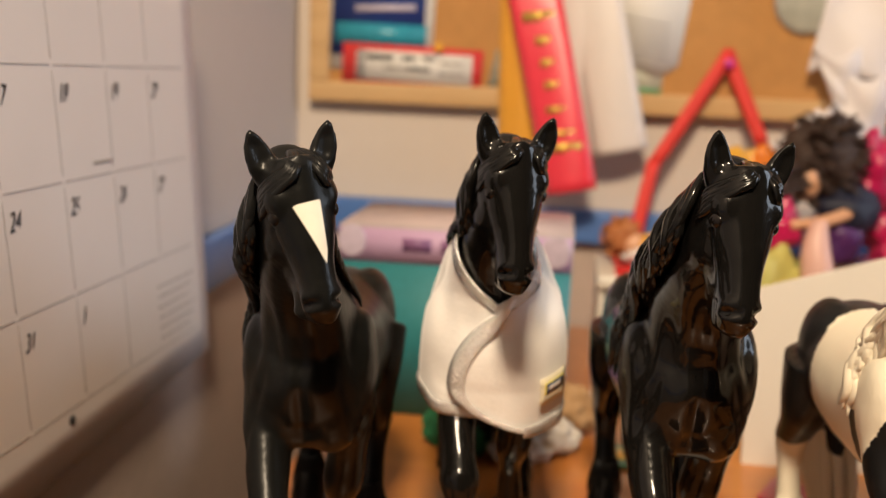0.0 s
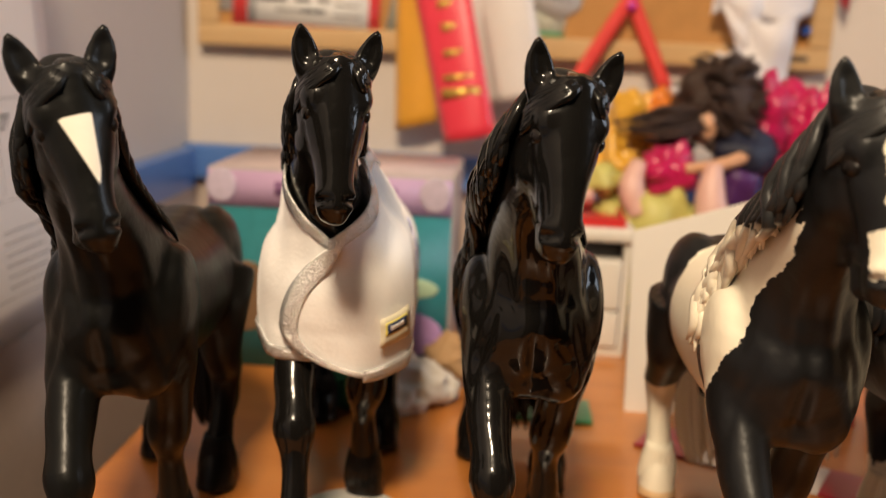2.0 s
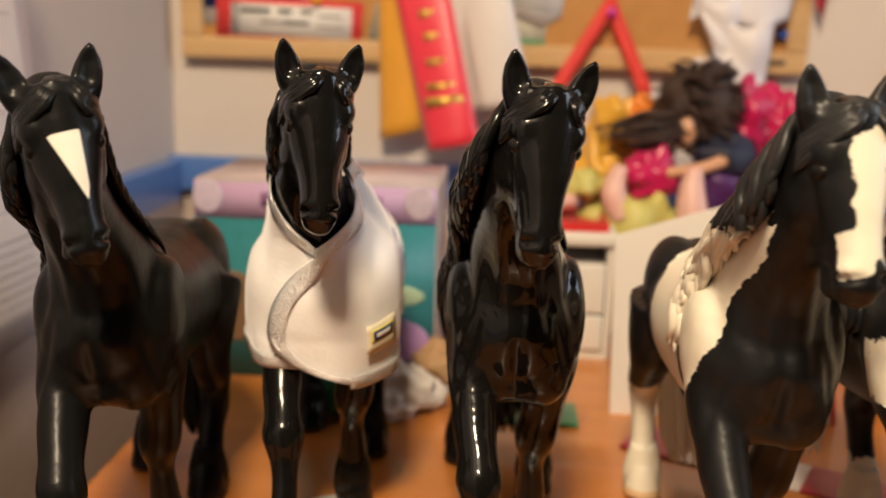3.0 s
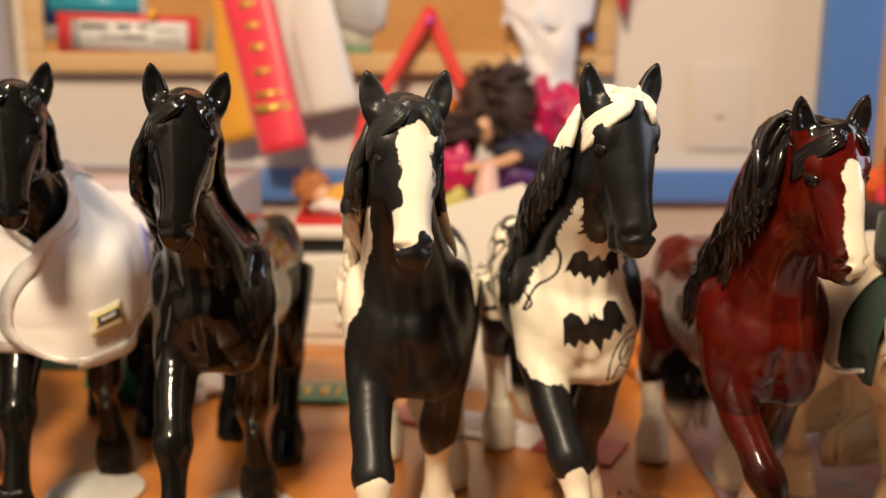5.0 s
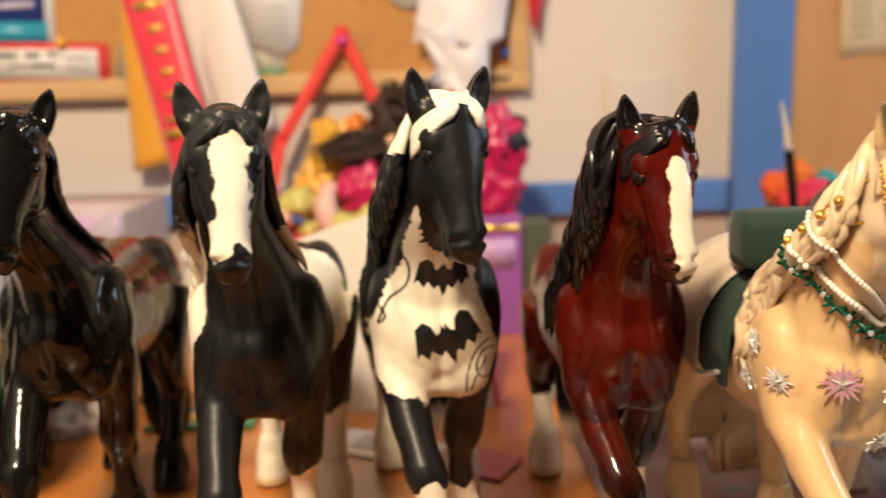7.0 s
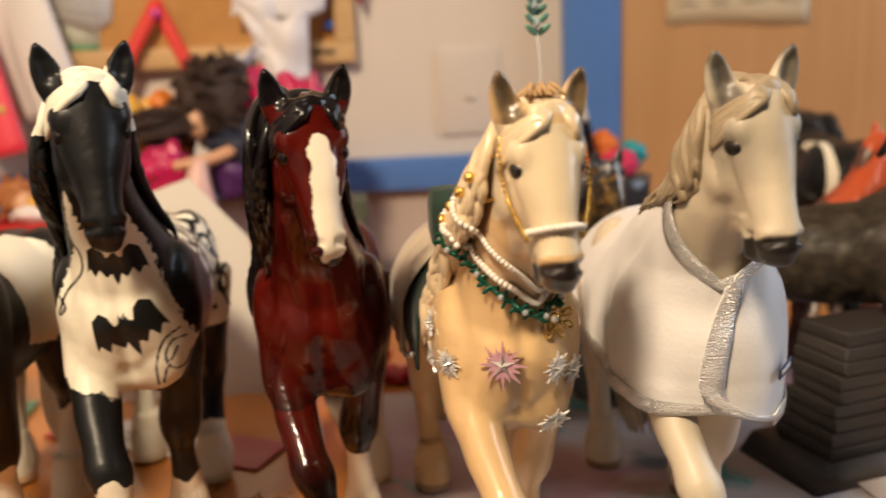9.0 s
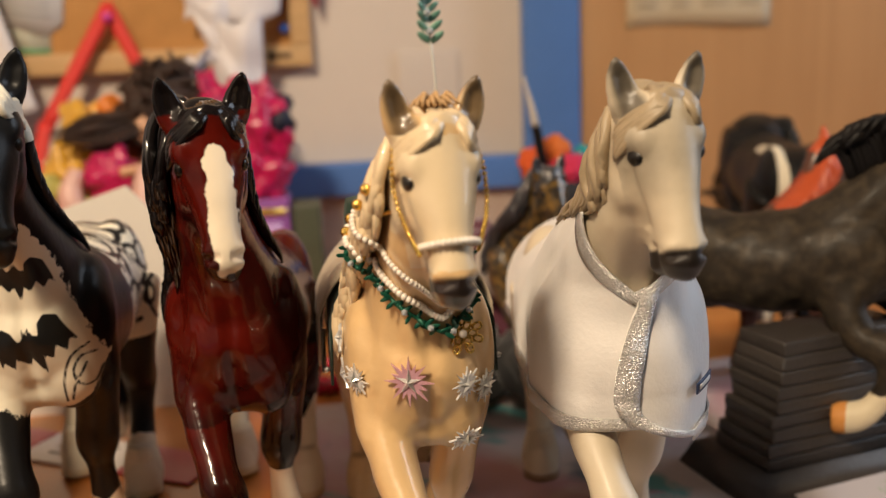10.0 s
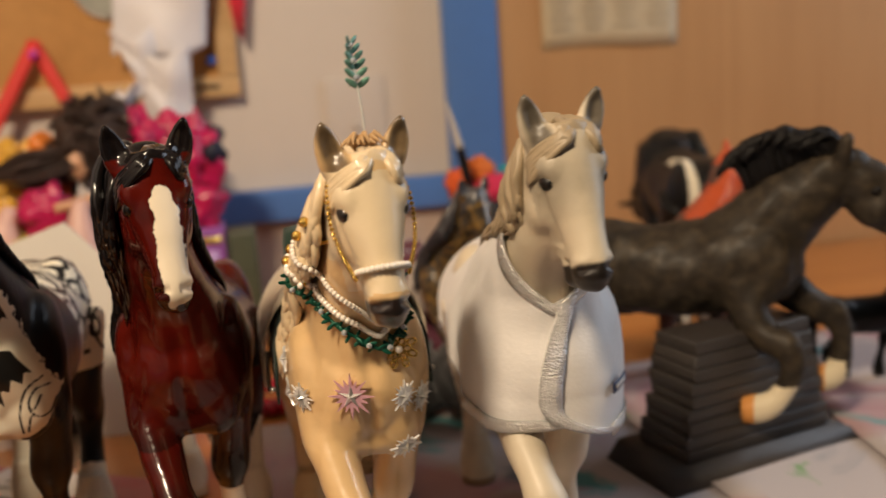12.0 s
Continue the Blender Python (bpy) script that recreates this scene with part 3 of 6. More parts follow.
def on_skin(origin, way, lift):
    """The point on a standing horse that a ray meets, raised by lift"""
    hit, nrm, _, _ = SKIN.ray_cast(Vector(origin), Vector(way).normalized())
    return (hit + nrm * lift, nrm) if hit else (Vector(origin), Vector((0, -1, 0)))
IS_HAIR, IS_EYE = hair_mask(MOLD), eye_mask(MOLD)
RX, RY, RZ = REST[:, 0], REST[:, 1], REST[:, 2]
POLL = ((RZ > 0.19) & (HEAD_S < 0.06) & (np.abs(RX) < 0.0115) & (RY < 0.03)) | (RZ > 0.2075)
POLL = POLL.astype(float)
ON_HEAD = (RZ > 0.145) & (RY < 0.016) & (HEAD_D > -0.006) & (HEAD_S > -0.15) & (HEAD_S < 1.1) & (HEAD_D < np.where(HEAD_S > 0.6, 0.022, 0.036))


def inside(px, pz, poly):
    """Signed distance to a flat polygon, positive inside"""
    q = np.array(poly, float)
    best = np.full(px.shape, 9.0)
    ins = np.zeros(px.shape, bool)
    for a, b in zip(q, np.roll(q, -1, 0)):
        e = b - a
        t = np.clip(((px - a[0]) * e[0] + (pz - a[1]) * e[1]) / (e @ e), 0, 1)
        best = np.minimum(best, np.hypot(px - a[0] - t * e[0], pz - a[1] - t * e[1]))
        hit = ((a[1] > pz) != (b[1] > pz)) & (px < (b[0] - a[0]) * (pz - a[1]) / (b[1] - a[1] + 1e-12) + a[0])
        ins ^= hit
    return np.where(ins, best, -best)


def line_field(px, pz, pts, r):
    """Positive within r of a drawn line"""
    best = np.full(px.shape, 9.0)
    q = spline(pts, len(pts) * 6)
    for a, b in zip(q, q[1:]):
        e = b - a
        t = np.clip(((px - a[0]) * e[0] + (pz - a[1]) * e[1]) / (e @ e + 1e-15), 0, 1)
        best = np.minimum(best, np.hypot(px - a[0] - t * e[0], pz - a[1] - t * e[1]))
    return r - best


def horse(label, paint, x, y, yaw, scale=1.0, second=None, extra=None, shade=None, hair=1.0, z=0.0, socks=None, group="model horses in the row", head=(11, 0), step=0.0, gather=False, tail=0.0, graze=0.0):
    me = MOLD.copy()
    me.name = "model_horse"
    stood = STOOD.copy()
    swung = (RY > 0.1605) & (RZ < 0.118)  # the tail, swung aside
    stood[:, 0] += np.where(swung, tail * np.clip((0.118 - RZ) / 0.03, 0, 1), 0)
    if graze:  # the neck bent down over the shoulder
        k = np.clip((stood[:, 2] + 2.2 * np.maximum(0, 0.006 - stood[:, 1]) - 0.12) / 0.05, 0, 1) * (stood[:, 1] < 0.075)
        a = radians(graze) * k * k * (3 - 2 * k)
        fore, up = stood[:, 1] - 0.055, stood[:, 2] - 0.125
        stood[:, 1], stood[:, 2] = 0.055 + fore * np.cos(a) - up * np.sin(a), 0.125 + fore * np.sin(a) + up * np.cos(a)
    if gather:  # the mane ends above the blanket and lies closer to the neck
        hang = (IS_HAIR > 0.5) & (RZ > 0.1) & (RZ < 0.172) & (RY < 0.1)
        stood[hang, 2] = 0.172 + (stood[hang, 2] - 0.172) * 0.5
        stood[hang, 0] *= 0.72
        high = (IS_HAIR > 0.5) & (RZ >= 0.172) & (RX < -0.006) & (RY > 0.012)
        stood[high, 0] *= 0.72 + 0.28 * np.clip((RZ[high] - 0.172) / 0.03, 0, 1)
    me.vertices.foreach_set("co", step_in(turn_head(stood, *head), REST, step).ravel())
    fields = {
        "second": second if second is not None else np.full(len(RX), -1.0),
        "extra": extra if extra is not None else np.full(len(RX), -1.0),
        "shade": shade if shade is not None else np.full(len(RX), -1.0),
        "hoof": np.where(IS_HAIR > 0.5, -1.0, 0.006 - RZ),
        "hair": np.maximum(IS_HAIR, POLL) * (RZ > 0.03) * hair,
    }
    if socks is not None:
        f = np.where(RZ < 0.09, socks - RZ, -1.0)
        fields["second"] = np.maximum(fields["second"], f)
    for k, v in fields.items():
        a = me.attributes.get(k) or me.attributes.new(k, "FLOAT", "POINT")
        a.data.foreach_set("value", np.ascontiguousarray(v, dtype=np.float32))
    me.materials.append(paint)
    ob = new("model_horse", me)
    ob.matrix_world = pose(x, y, z, 0, 0, yaw) @ Matrix.Scale(scale, 4)
    return tagged(ob, label, "model horse", group)


BLACK_GLOSS = horse_paint("black_gloss_glaze", (0.006, 0.0055, 0.005), (0.75, 0.72, 0.65), (0.006, 0.0055, 0.005), 0.22, coat=0.4, coat_rough=0.035, hoof=(0.012, 0.01, 0.009), spec=0.08)
BLACK_SATIN = horse_paint("black_satin_paint", (0.006, 0.006, 0.0055), (0.75, 0.7, 0.6), (0.01, 0.01, 0.01), 0.34, coat=0.1, coat_rough=0.25, hoof=(0.012, 0.01, 0.009), ragged=0.0, spec=0.12)
PINTO = horse_paint("pinto_satin_paint", (0.009, 0.009, 0.0095), (0.78, 0.72, 0.58), (0.02, 0.02, 0.02), 0.4, coat=0.08, coat_rough=0.3, hoof=(0.7, 0.5, 0.28), spec=0.22)
BAT_PINTO = horse_paint("black_white_satin_paint", (0.009, 0.009, 0.0095), (0.8, 0.74, 0.6), (0.013, 0.013, 0.014), 0.4, coat=0.1, coat_rough=0.3, hoof=(0.7, 0.62, 0.45), spec=0.22)
BAY = horse_paint("bay_gloss_glaze", (0.026, 0.0022, 0.0015), (0.8, 0.7, 0.55), (0.008, 0.006, 0.006), 0.22, coat=0.36, coat_rough=0.03, mottle=0.3, base2=(0.095, 0.0062, 0.0028), spec=0.1, shade=(0.008, 0.003, 0.0025), hoof=(0.7, 0.55, 0.35))
PALOMINO = horse_paint("pearl_palomino_paint", (0.7, 0.47, 0.23), (0.74, 0.6, 0.4), (0.7, 0.55, 0.35), 0.3, coat=0.6, coat_rough=0.12, mottle=0.08, pearl=0.08, shade=(0.018, 0.011, 0.009), hoof=(0.3, 0.2, 0.12), ragged=0.0015)
GREY = horse_paint("pale_grey_paint", (0.64, 0.55, 0.41), (0.66, 0.58, 0.46), (0.36, 0.28, 0.18), 0.45, coat=0.1, coat_rough=0.3, mottle=0.06, shade=(0.02, 0.016, 0.014), hoof=(0.3, 0.2, 0.12))

# black horse with a white wedge-shaped patch on its face
# x, y, turn, size
ROW = {"star": (-0.029, 0.323, 6, 1.01), "blanket": (0.044, 0.381, 5, 1.03), "long_mane": (0.127, 0.346, 2, 1.02), "pinto": (0.2168, 0.315, 0, 1.018), "bats": (0.2955, 0.3315, 4, 1.03), "bay": (0.371, 0.322, 0, 0.98), "parade": (0.443, 0.277, 2, 0.967), "grey": (0.5115, 0.2825, -6, 0.985)}
star = np.where(ON_HEAD & (HEAD_D < 0.006), inside(RX, HEAD_S * 0.071, [(-0.0055, 0.021), (0.0045, 0.02), (0.0038, 0.043), (0.0026, 0.049)]), -1.0)
horse("satin black model horse with a white wedge on its face", BLACK_SATIN, *ROW["star"], head=HEADS["star"], step=0.005, second=star)
horse("glossy black model horse wearing a white blanket", BLACK_GLOSS, *ROW["blanket"], head=HEADS["blanket"], gather=True)
horse("glossy black model horse with a long wavy mane", BLACK_GLOSS, *ROW["long_mane"], head=HEADS["long_mane"])
# black and white pinto
blaze = np.where(ON_HEAD & (HEAD_D < 0.0078), inside(RX, HEAD_S * 0.071, [(-0.004, 0.012), (0.003, 0.009), (0.0095, 0.014), (0.0066, 0.023), (0.0075, 0.034), (0.0068, 0.062), (0.002, 0.058), (0.0, 0.0635), (-0.0062, 0.066), (-0.0075, 0.05), (-0.0038, 0.046), (-0.0042, 0.028), (-0.0052, 0.02)]), -1.0)
shoulder = inside(RY, RZ, [(0.014, 0.178), (0.009, 0.158), (0.0145, 0.14), (0.0155, 0.12), (0.026, 0.1), (0.034, 0.085), (0.045, 0.1), (0.05, 0.084), (0.07, 0.09), (0.1, 0.096), (0.108, 0.125), (0.118, 0.15), (0.06, 0.16), (0.035, 0.15)])
patch = inside(RY, RZ, [(0.034, 0.102), (0.04, 0.114), (0.047, 0.112), (0.046, 0.094), (0.04, 0.084), (0.034, 0.088)])
patch = np.maximum(patch, inside(RY, RZ, [(0.06, 0.15), (0.078, 0.152), (0.08, 0.137), (0.07, 0.131), (0.06, 0.138)]))
flank = np.where((RX < 0.0) & ~ON_HEAD & (RY > 0.008), np.minimum(shoulder, -patch), -1.0)
flank = np.maximum(flank, np.where((RX > 0.002) & (RY > 0.03), inside(RY, RZ, [(0.06, 0.1), (0.055, 0.15), (0.11, 0.15), (0.12, 0.12), (0.1, 0.09)]), -1.0))
flank = np.where((IS_HAIR > 0.5) & (RZ < 0.166) & (RZ > 0.1), 0.004, flank)
horse("black and white pinto model horse with a broad blaze", PINTO, *ROW["pinto"], head=HEADS["pinto"], second=np.maximum(blaze, flank), hair=np.where(RZ < 0.166, 0.0, 1.0), socks=np.where(RX > 0, 0.05, 0.06) + 0.003 * lumps(REST, 300))


def bat(cx, cz, w, tilt=0.0):
    half = [(0.0, 0.16), (0.035, 0.24), (0.07, 0.15), (0.13, 0.12), (0.17, 0.24), (0.27, 0.3), (0.4, 0.24), (0.5, -0.1), (0.42, -0.03), (0.34, -0.14), (0.26, -0.03), (0.16, -0.16), (0.08, -0.08), (0.0, -0.3)]
    pts = half + [(-a, b) for a, b in half[-2:0:-1]]
    c, s = math.cos(tilt), math.sin(tilt)
    return [(cx + w * (a * c - 1.3 * b * s), cz + w * (a * s + 1.3 * b * c)) for a, b in pts]


front = (RY < 0.034) & ~ON_HEAD & (IS_HAIR < 0.5)
chest = np.where(front, np.minimum(inside(RX, RZ, [(-0.022, 0.09), (-0.012, 0.089), (-0.006, 0.083), (0.006, 0.083), (0.02, 0.09), (0.026, 0.104), (0.0205, 0.118), (0.0165, 0.13), (0.0125, 0.15), (0.007, 0.165), (0.0, 0.178), (-0.01, 0.172), (-0.0145, 0.145), (-0.022, 0.132), (-0.029, 0.115), (-0.029, 0.098)]), 0.012), -1.0)
rump = np.where((RY > 0.075) & (RZ > 0.085), 0.01, -1.0)
lock = np.where((np.maximum(IS_HAIR, POLL) > 0.5) & (RY < 0.021) & (RZ > 0.186) & ((IS_HAIR > 0.5) | (np.abs(RX) < 0.0075)), 0.01, -1.0)
draw = np.where(front & (RZ < 0.14), inside(RX, RZ, bat(0.003, 0.112, 0.029, 0.3)), -1.0)
draw = np.maximum(draw, np.where(front, inside(RX, RZ, bat(0.001, 0.139, 0.023, 0.0)), -1.0))
draw = np.maximum(draw, np.where(front, inside(RX, RZ, bat(-0.004, 0.158, 0.016, -1.0)), -1.0))
for pts in ([(0.0105, 0.088), (0.011, 0.098), (0.0145, 0.107), (0.0205, 0.1105)], [(0.0225, 0.1065), (0.0175, 0.106), (0.0145, 0.1005), (0.0165, 0.095), (0.021, 0.0945), (0.0235, 0.099)], [(0.0125, 0.0885), (0.0135, 0.092), (0.0145, 0.0955)], [(0.0165, 0.0985), (0.018, 0.101), (0.019, 0.103)],
            [(-0.0165, 0.15), (-0.0125, 0.145), (-0.013, 0.136), (-0.021, 0.127), (-0.025, 0.118), (-0.022, 0.121), (-0.025, 0.126)]):
    draw = np.maximum(draw, np.where(front, line_field(RX, RZ, pts, 0.0005), -1.0))
for k in range(22):  # scrolls over the rump
    cy, cz, r = 0.08 + 0.0036 * k, 0.122 + 0.02 * math.sin(k * 2.1), 0.007 + 0.003 * math.sin(k * 1.3)
    pts = [(cy + r * (0.3 + u / 7) * math.cos(u * 0.8 + k), cz + r * (0.3 + u / 7) * math.sin(u * 0.8 + k)) for u in range(9)]
    draw = np.maximum(draw, np.where((RY > 0.07) & (RZ > 0.085), line_field(RY, RZ, pts, 0.0012), -1.0))
horse("black and white model horse with painted bats on its chest", BAT_PINTO, *ROW["bats"], head=HEADS["bats"], step=0.007, second=np.maximum(np.maximum(chest, rump), lock), extra=draw, hair=np.where((RY < 0.021) & (RZ > 0.186), 0.0, 1.0), socks=np.where(RX > 0, 0.03, 0.056) + 0.003 * lumps(REST, 300))
# bay
blaze = np.where(ON_HEAD & (HEAD_D < 0.0078), inside(RX, HEAD_S * 0.071, [(-0.001, 0.016), (0.003, 0.017), (0.0062, 0.028), (0.0062, 0.045), (0.008, 0.07), (-0.002, 0.0735), (-0.0045, 0.058), (-0.003, 0.035), (-0.0033, 0.02)]), -1.0)
points = np.maximum(np.where(RZ < 0.085, 0.072 - RZ, -1.0), np.where(ON_HEAD, 0.5 * (HEAD_S - 0.93) * 0.07, -1.0))
points = np.maximum(points, np.where(RZ > 0.085, 0.018 * (lumps(REST, 45, 2.2) - 0.3) + 0.3 * (0.108 - RZ), -1.0))
bay_horse = horse("glossy dark bay model horse with a white blaze", BAY, *ROW["bay"], head=HEADS["bay"], step=0.011, second=blaze, shade=points, socks=0.045 + 0.004 * lumps(REST, 250))
bm = bmesh.new()
rnd = random.Random(21)
for i in range(70):
    t = (i + rnd.random()) / 70
    y, z = 0.016 + 0.036 * t, 0.208 - 0.052 * t
    w, f = 0.003 * math.sin(i * 1.7), rnd.uniform(0.72, 1.05)
    strand(bm, [tuple(q) for q in turn_head([(0.0, y - 0.002, z - 0.003), (-0.008 * f, y + 0.003, z + 0.005), (-0.0165 * f, y + 0.006 + w, z - 0.003), (-0.0195 * f, y + 0.005 - w, z - 0.017), (-0.0185 * f - 0.004 * t, y + 0.008 + w, z - 0.031 - 0.008 * rnd.random())], *HEADS["bay"])], rnd.uniform(0.0014, 0.0027))
part("mane", bm, plain("black_gloss_hair", (0.008, 0.006, 0.006), 0.25, coat=0.6), bay_horse, "thick wavy black mane")
muzzle = np.where(ON_HEAD & (HEAD_D < 0.0185), np.maximum((HEAD_S - 0.89) * 1.0, 0.0045 - np.hypot((HEAD_S - 0.335) * 0.055, HEAD_D - 0.0092)), -1.0)
ear_x = np.interp(RZ, (0.2, 0.2045, 0.2095, 0.215, 0.2214), (0.0082, 0.0097, 0.0112, 0.0127, 0.0142))
ear_y = np.interp(RZ, (0.2, 0.2045, 0.2095, 0.215, 0.2214), (0.007, 0.005, 0.0038, 0.003, 0.0024))
inner_ear = np.where((RZ > 0.202) & (RY < ear_y + 0.0032) & (IS_HAIR < 0.5) & (np.abs(RX) > 0.006), np.minimum(0.008, 8 * (0.0036 - np.abs(np.abs(RX) - ear_x))), -1.0)
pale = np.where(ON_HEAD & (RZ < 0.2045) & (HEAD_S < 0.86) & (HEAD_D < 0.03), 0.012, -1.0)
open_ears = np.where((IS_HAIR < 0.5) & (RZ > 0.202) & (np.abs(RX) > 0.006), 0.0, 1.0)
horse("pearly palomino model horse in a jewelled parade costume", PALOMINO, *ROW["parade"], head=HEADS["parade"], step=0.009, tail=0.022, second=pale, shade=np.maximum(muzzle, inner_ear), hair=open_ears)
horse("pale grey model horse wearing a white blanket", GREY, *ROW["grey"], head=HEADS["grey"], gather=True, step=0.009, shade=np.maximum(muzzle, inner_ear), hair=open_ears)

# ---- things on the walls ----
def flat(pts, y, thick=0.0006):
    return prism(bmesh.new(), pts, y - thick, y)


def quad(cx, cz, w, h, turn=0.0):
    c, s = math.cos(radians(turn)), math.sin(radians(turn))
    return [(cx + a * w / 2 * c - b * h / 2 * s, cz + a * w / 2 * s + b * h / 2 * c) for a, b in ((-1, -1), (1, -1), (1, 1), (-1, 1))]


# framed picture print
pic = empty("poster", "blue and teal printed picture with a white border", "poster")
part("sheet", flat(quad(-0.119, 0.317, 0.11, 0.15, -2), 0.9345), PAPER, pic)
part("print", flat(quad(-0.119, 0.32, 0.092, 0.128, -2), 0.9338), plain("blue_print", (0.015, 0.04, 0.2), 0.35, vary=0.9, scale=30), pic, "dark blue printed scene")
part("print_band", flat(quad(-0.117, 0.278, 0.09, 0.02, -1), 0.9331), plain("teal_print", (0.03, 0.3, 0.42), 0.35, vary=0.7, scale=60), pic, "teal printed band")
part("print_band", flat(quad(-0.113, 0.303, 0.06, 0.006, 2), 0.9331), plain("pale_print", (0.55, 0.5, 0.6), 0.4), pic, "pale printed band")
# red card with a white slip
card = empty("name_card", "red card holding a white printed slip", "card")
part("backing", flat(quad(-0.085, 0.248, 0.139, 0.039, -1.6), 0.9322, 0.001), RED_CARD, card)
part("slip", flat(quad(-0.083, 0.247, 0.115, 0.029, -1.6), 0.931, 0.0006), PAPER, card)
part("edge_label", flat(quad(-0.136, 0.249, 0.007, 0.028, -1.6), 0.9302, 0.0005), INK_GREY, card, "dark vertical strip")
for x, z, w, h in ((-0.117, 0.256, 0.028, 0.004), (-0.088, 0.2555, 0.014, 0.004), (-0.068, 0.256, 0.012, 0.005), (-0.1, 0.246, 0.026, 0.003), (-0.078, 0.2455, 0.024, 0.0035), (-0.046, 0.252, 0.022, 0.002), (-0.046, 0.242, 0.026, 0.002)):
    part("text_bar", flat(quad(x, z, w, h, -1.6), 0.9302, 0.0004), INK if w > 0.013 and h > 0.003 else INK_GREY, card)


def pin(x, z, y, colour, label):
    bm = bmesh.new()
    tube(bm, [(x, y, z), (x, y - 0.004, z), (x, y - 0.009, z)], [0.0035, 0.0026, 0.004], 8, 10)
    ball(bm, (x, y - 0.0095, z), (0.0046, 0.002, 0.0046), 10)
    return thing("push_pin", bm, colour, label, "push pin")


YELLOW_PLASTIC = plain("yellow_plastic", (0.8, 0.4, 0.03), 0.3)
BLUE_PLASTIC = plain("blue_plastic", (0.03, 0.12, 0.5), 0.3)
pin(-0.058, 0.267, 0.933, YELLOW_PLASTIC, "yellow push pin holding the red card")
pin(0.372, 0.247, 0.936, BLUE_PLASTIC, "blue push pin in the cork board")
pin(0.214, 0.262, 0.924, plain("magenta_plastic", (0.55, 0.03, 0.3), 0.3), "magenta push pin holding a red strap")


def tail(x0, x1, x2, x3, z0, z1, y0, y1, bow=0.004, phase=0.0):
    """A hanging ribbon tail: top edge x0 to x1 at z0, bottom edge x2 to x3 at z1"""
    def f(u, v):
        a = x0 + (x1 - x0) * u
        b = x2 + (x3 - x2) * u
        return (a + (b - a) * v, y0 + (y1 - y0) * v + bow * math.sin(3.1 * v + 2.5 * u + phase) - 0.003 * math.sin(math.pi * u), z0 + (z1 - z0) * v + 0.01 * (u - 0.5) * v)
    return sheet(bmesh.new(), f, 6, 24, 0.0004)


rosette = empty("award_ribbon", "prize ribbon with yellow, red and white satin tails", "ribbon")
part("yellow_tail", tail(-0.004, 0.036, 0.004, 0.044, 0.42, 0.145, 0.926, 0.92), YELLOW_SATIN, rosette, "yellow satin tail")
part("white_tail", tail(0.04, 0.1, 0.062, 0.112, 0.36, 0.168, 0.921, 0.917, phase=2), WHITE_SATIN, rosette, "white satin tail")
part("white_tail", tail(0.056, 0.106, 0.098, 0.146, 0.34, 0.176, 0.914, 0.908, phase=1), WHITE_SATIN, rosette, "white satin tail")
part("red_tail", tail(-0.004, 0.046, 0.054, 0.1, 0.36, 0.14, 0.91, 0.874), RED_SATIN, rosette, "red satin tail with gold print")
for z, w, h in ((0.298, 0.03, 0.009), (0.276, 0.014, 0.008), (0.256, 0.013, 0.007), (0.236, 0.013, 0.007), (0.214, 0.018, 0.006), (0.193, 0.026, 0.0055), (0.18, 0.034, 0.0085)):
    v = (0.36 - z) / 0.22
    cx = 0.021 + 0.056 * v
    y = 0.91 - 0.036 * v + 0.004 * math.sin(3.1 * v + 1.25) - 0.003
    part("print_bar", flat(quad(cx, z, w, h, 6), y - 0.0008, 0.0005), GOLD_FOIL, rosette, "gold foil print")
top = bmesh.new()
for k in range(18):
    a = 2 * math.pi * k / 18
    ball(top, (0.04 + 0.028 * math.cos(a), 0.92, 0.4 + 0.028 * math.sin(a)), (0.012, 0.006, 0.012), 10)
part("rosette_head", top, RED_SATIN, rosette, "pleated red satin rosette")

# sheets of paper pinned to the cork
p = empty("paper_sheets", "white printed papers pinned one over another", "papers")
part("sheet", flat([(0.07, 0.36), (0.086, 0.272), (0.152, 0.246), (0.17, 0.258), (0.182, 0.36)], 0.934), PAPER, p)
part("under_sheet", flat(quad(0.137, 0.25, 0.04, 0.036, -2), 0.9352), plain("pale_print_sheet", (0.6, 0.6, 0.5), 0.6, vary=0.2, scale=50), p)
part("green_edge", flat(quad(0.138, 0.234, 0.036, 0.004, -2), 0.9344), plain("green_ink", (0.12, 0.4, 0.18), 0.5), p)
for k in range(5):
    part("text_bar", flat(quad(0.13 + 0.002 * k, 0.3 - 0.008 * k, 0.06 - 0.004 * k, 0.0014, -10), 0.9331, 0.0003), INK_GREY, p)
part("side_print", flat(quad(0.0, 0.247, 0.014, 0.04, -12), 0.9338), plain("photo_print", (0.3, 0.3, 0.25), 0.3, vary=0.8, scale=90), p)

badge = empty("button_badge", "round grey button badge pinned to the cork", "badge")
bm = bmesh.new()
ball(bm, (0.284, 0.933, 0.322), (0.03, 0.006, 0.03), 28)
part("face", bm, plain("badge_face", (0.42, 0.43, 0.38), 0.25, vary=0.5, scale=70), badge)
bm = bmesh.new()
tube(bm, [(0.284 + 0.03 * math.cos(a), 0.9335, 0.322 + 0.03 * math.sin(a)) for a in np.linspace(0, 6.3, 25)], 0.0018, 48, 8)
part("rim", bm, plain("badge_rim", (0.6, 0.6, 0.6), 0.3, metal=0.8), badge)

# red strap hanging in an A
strap = empty("red_strap", "red fabric strap hanging from a pin in an A shape", "strap")


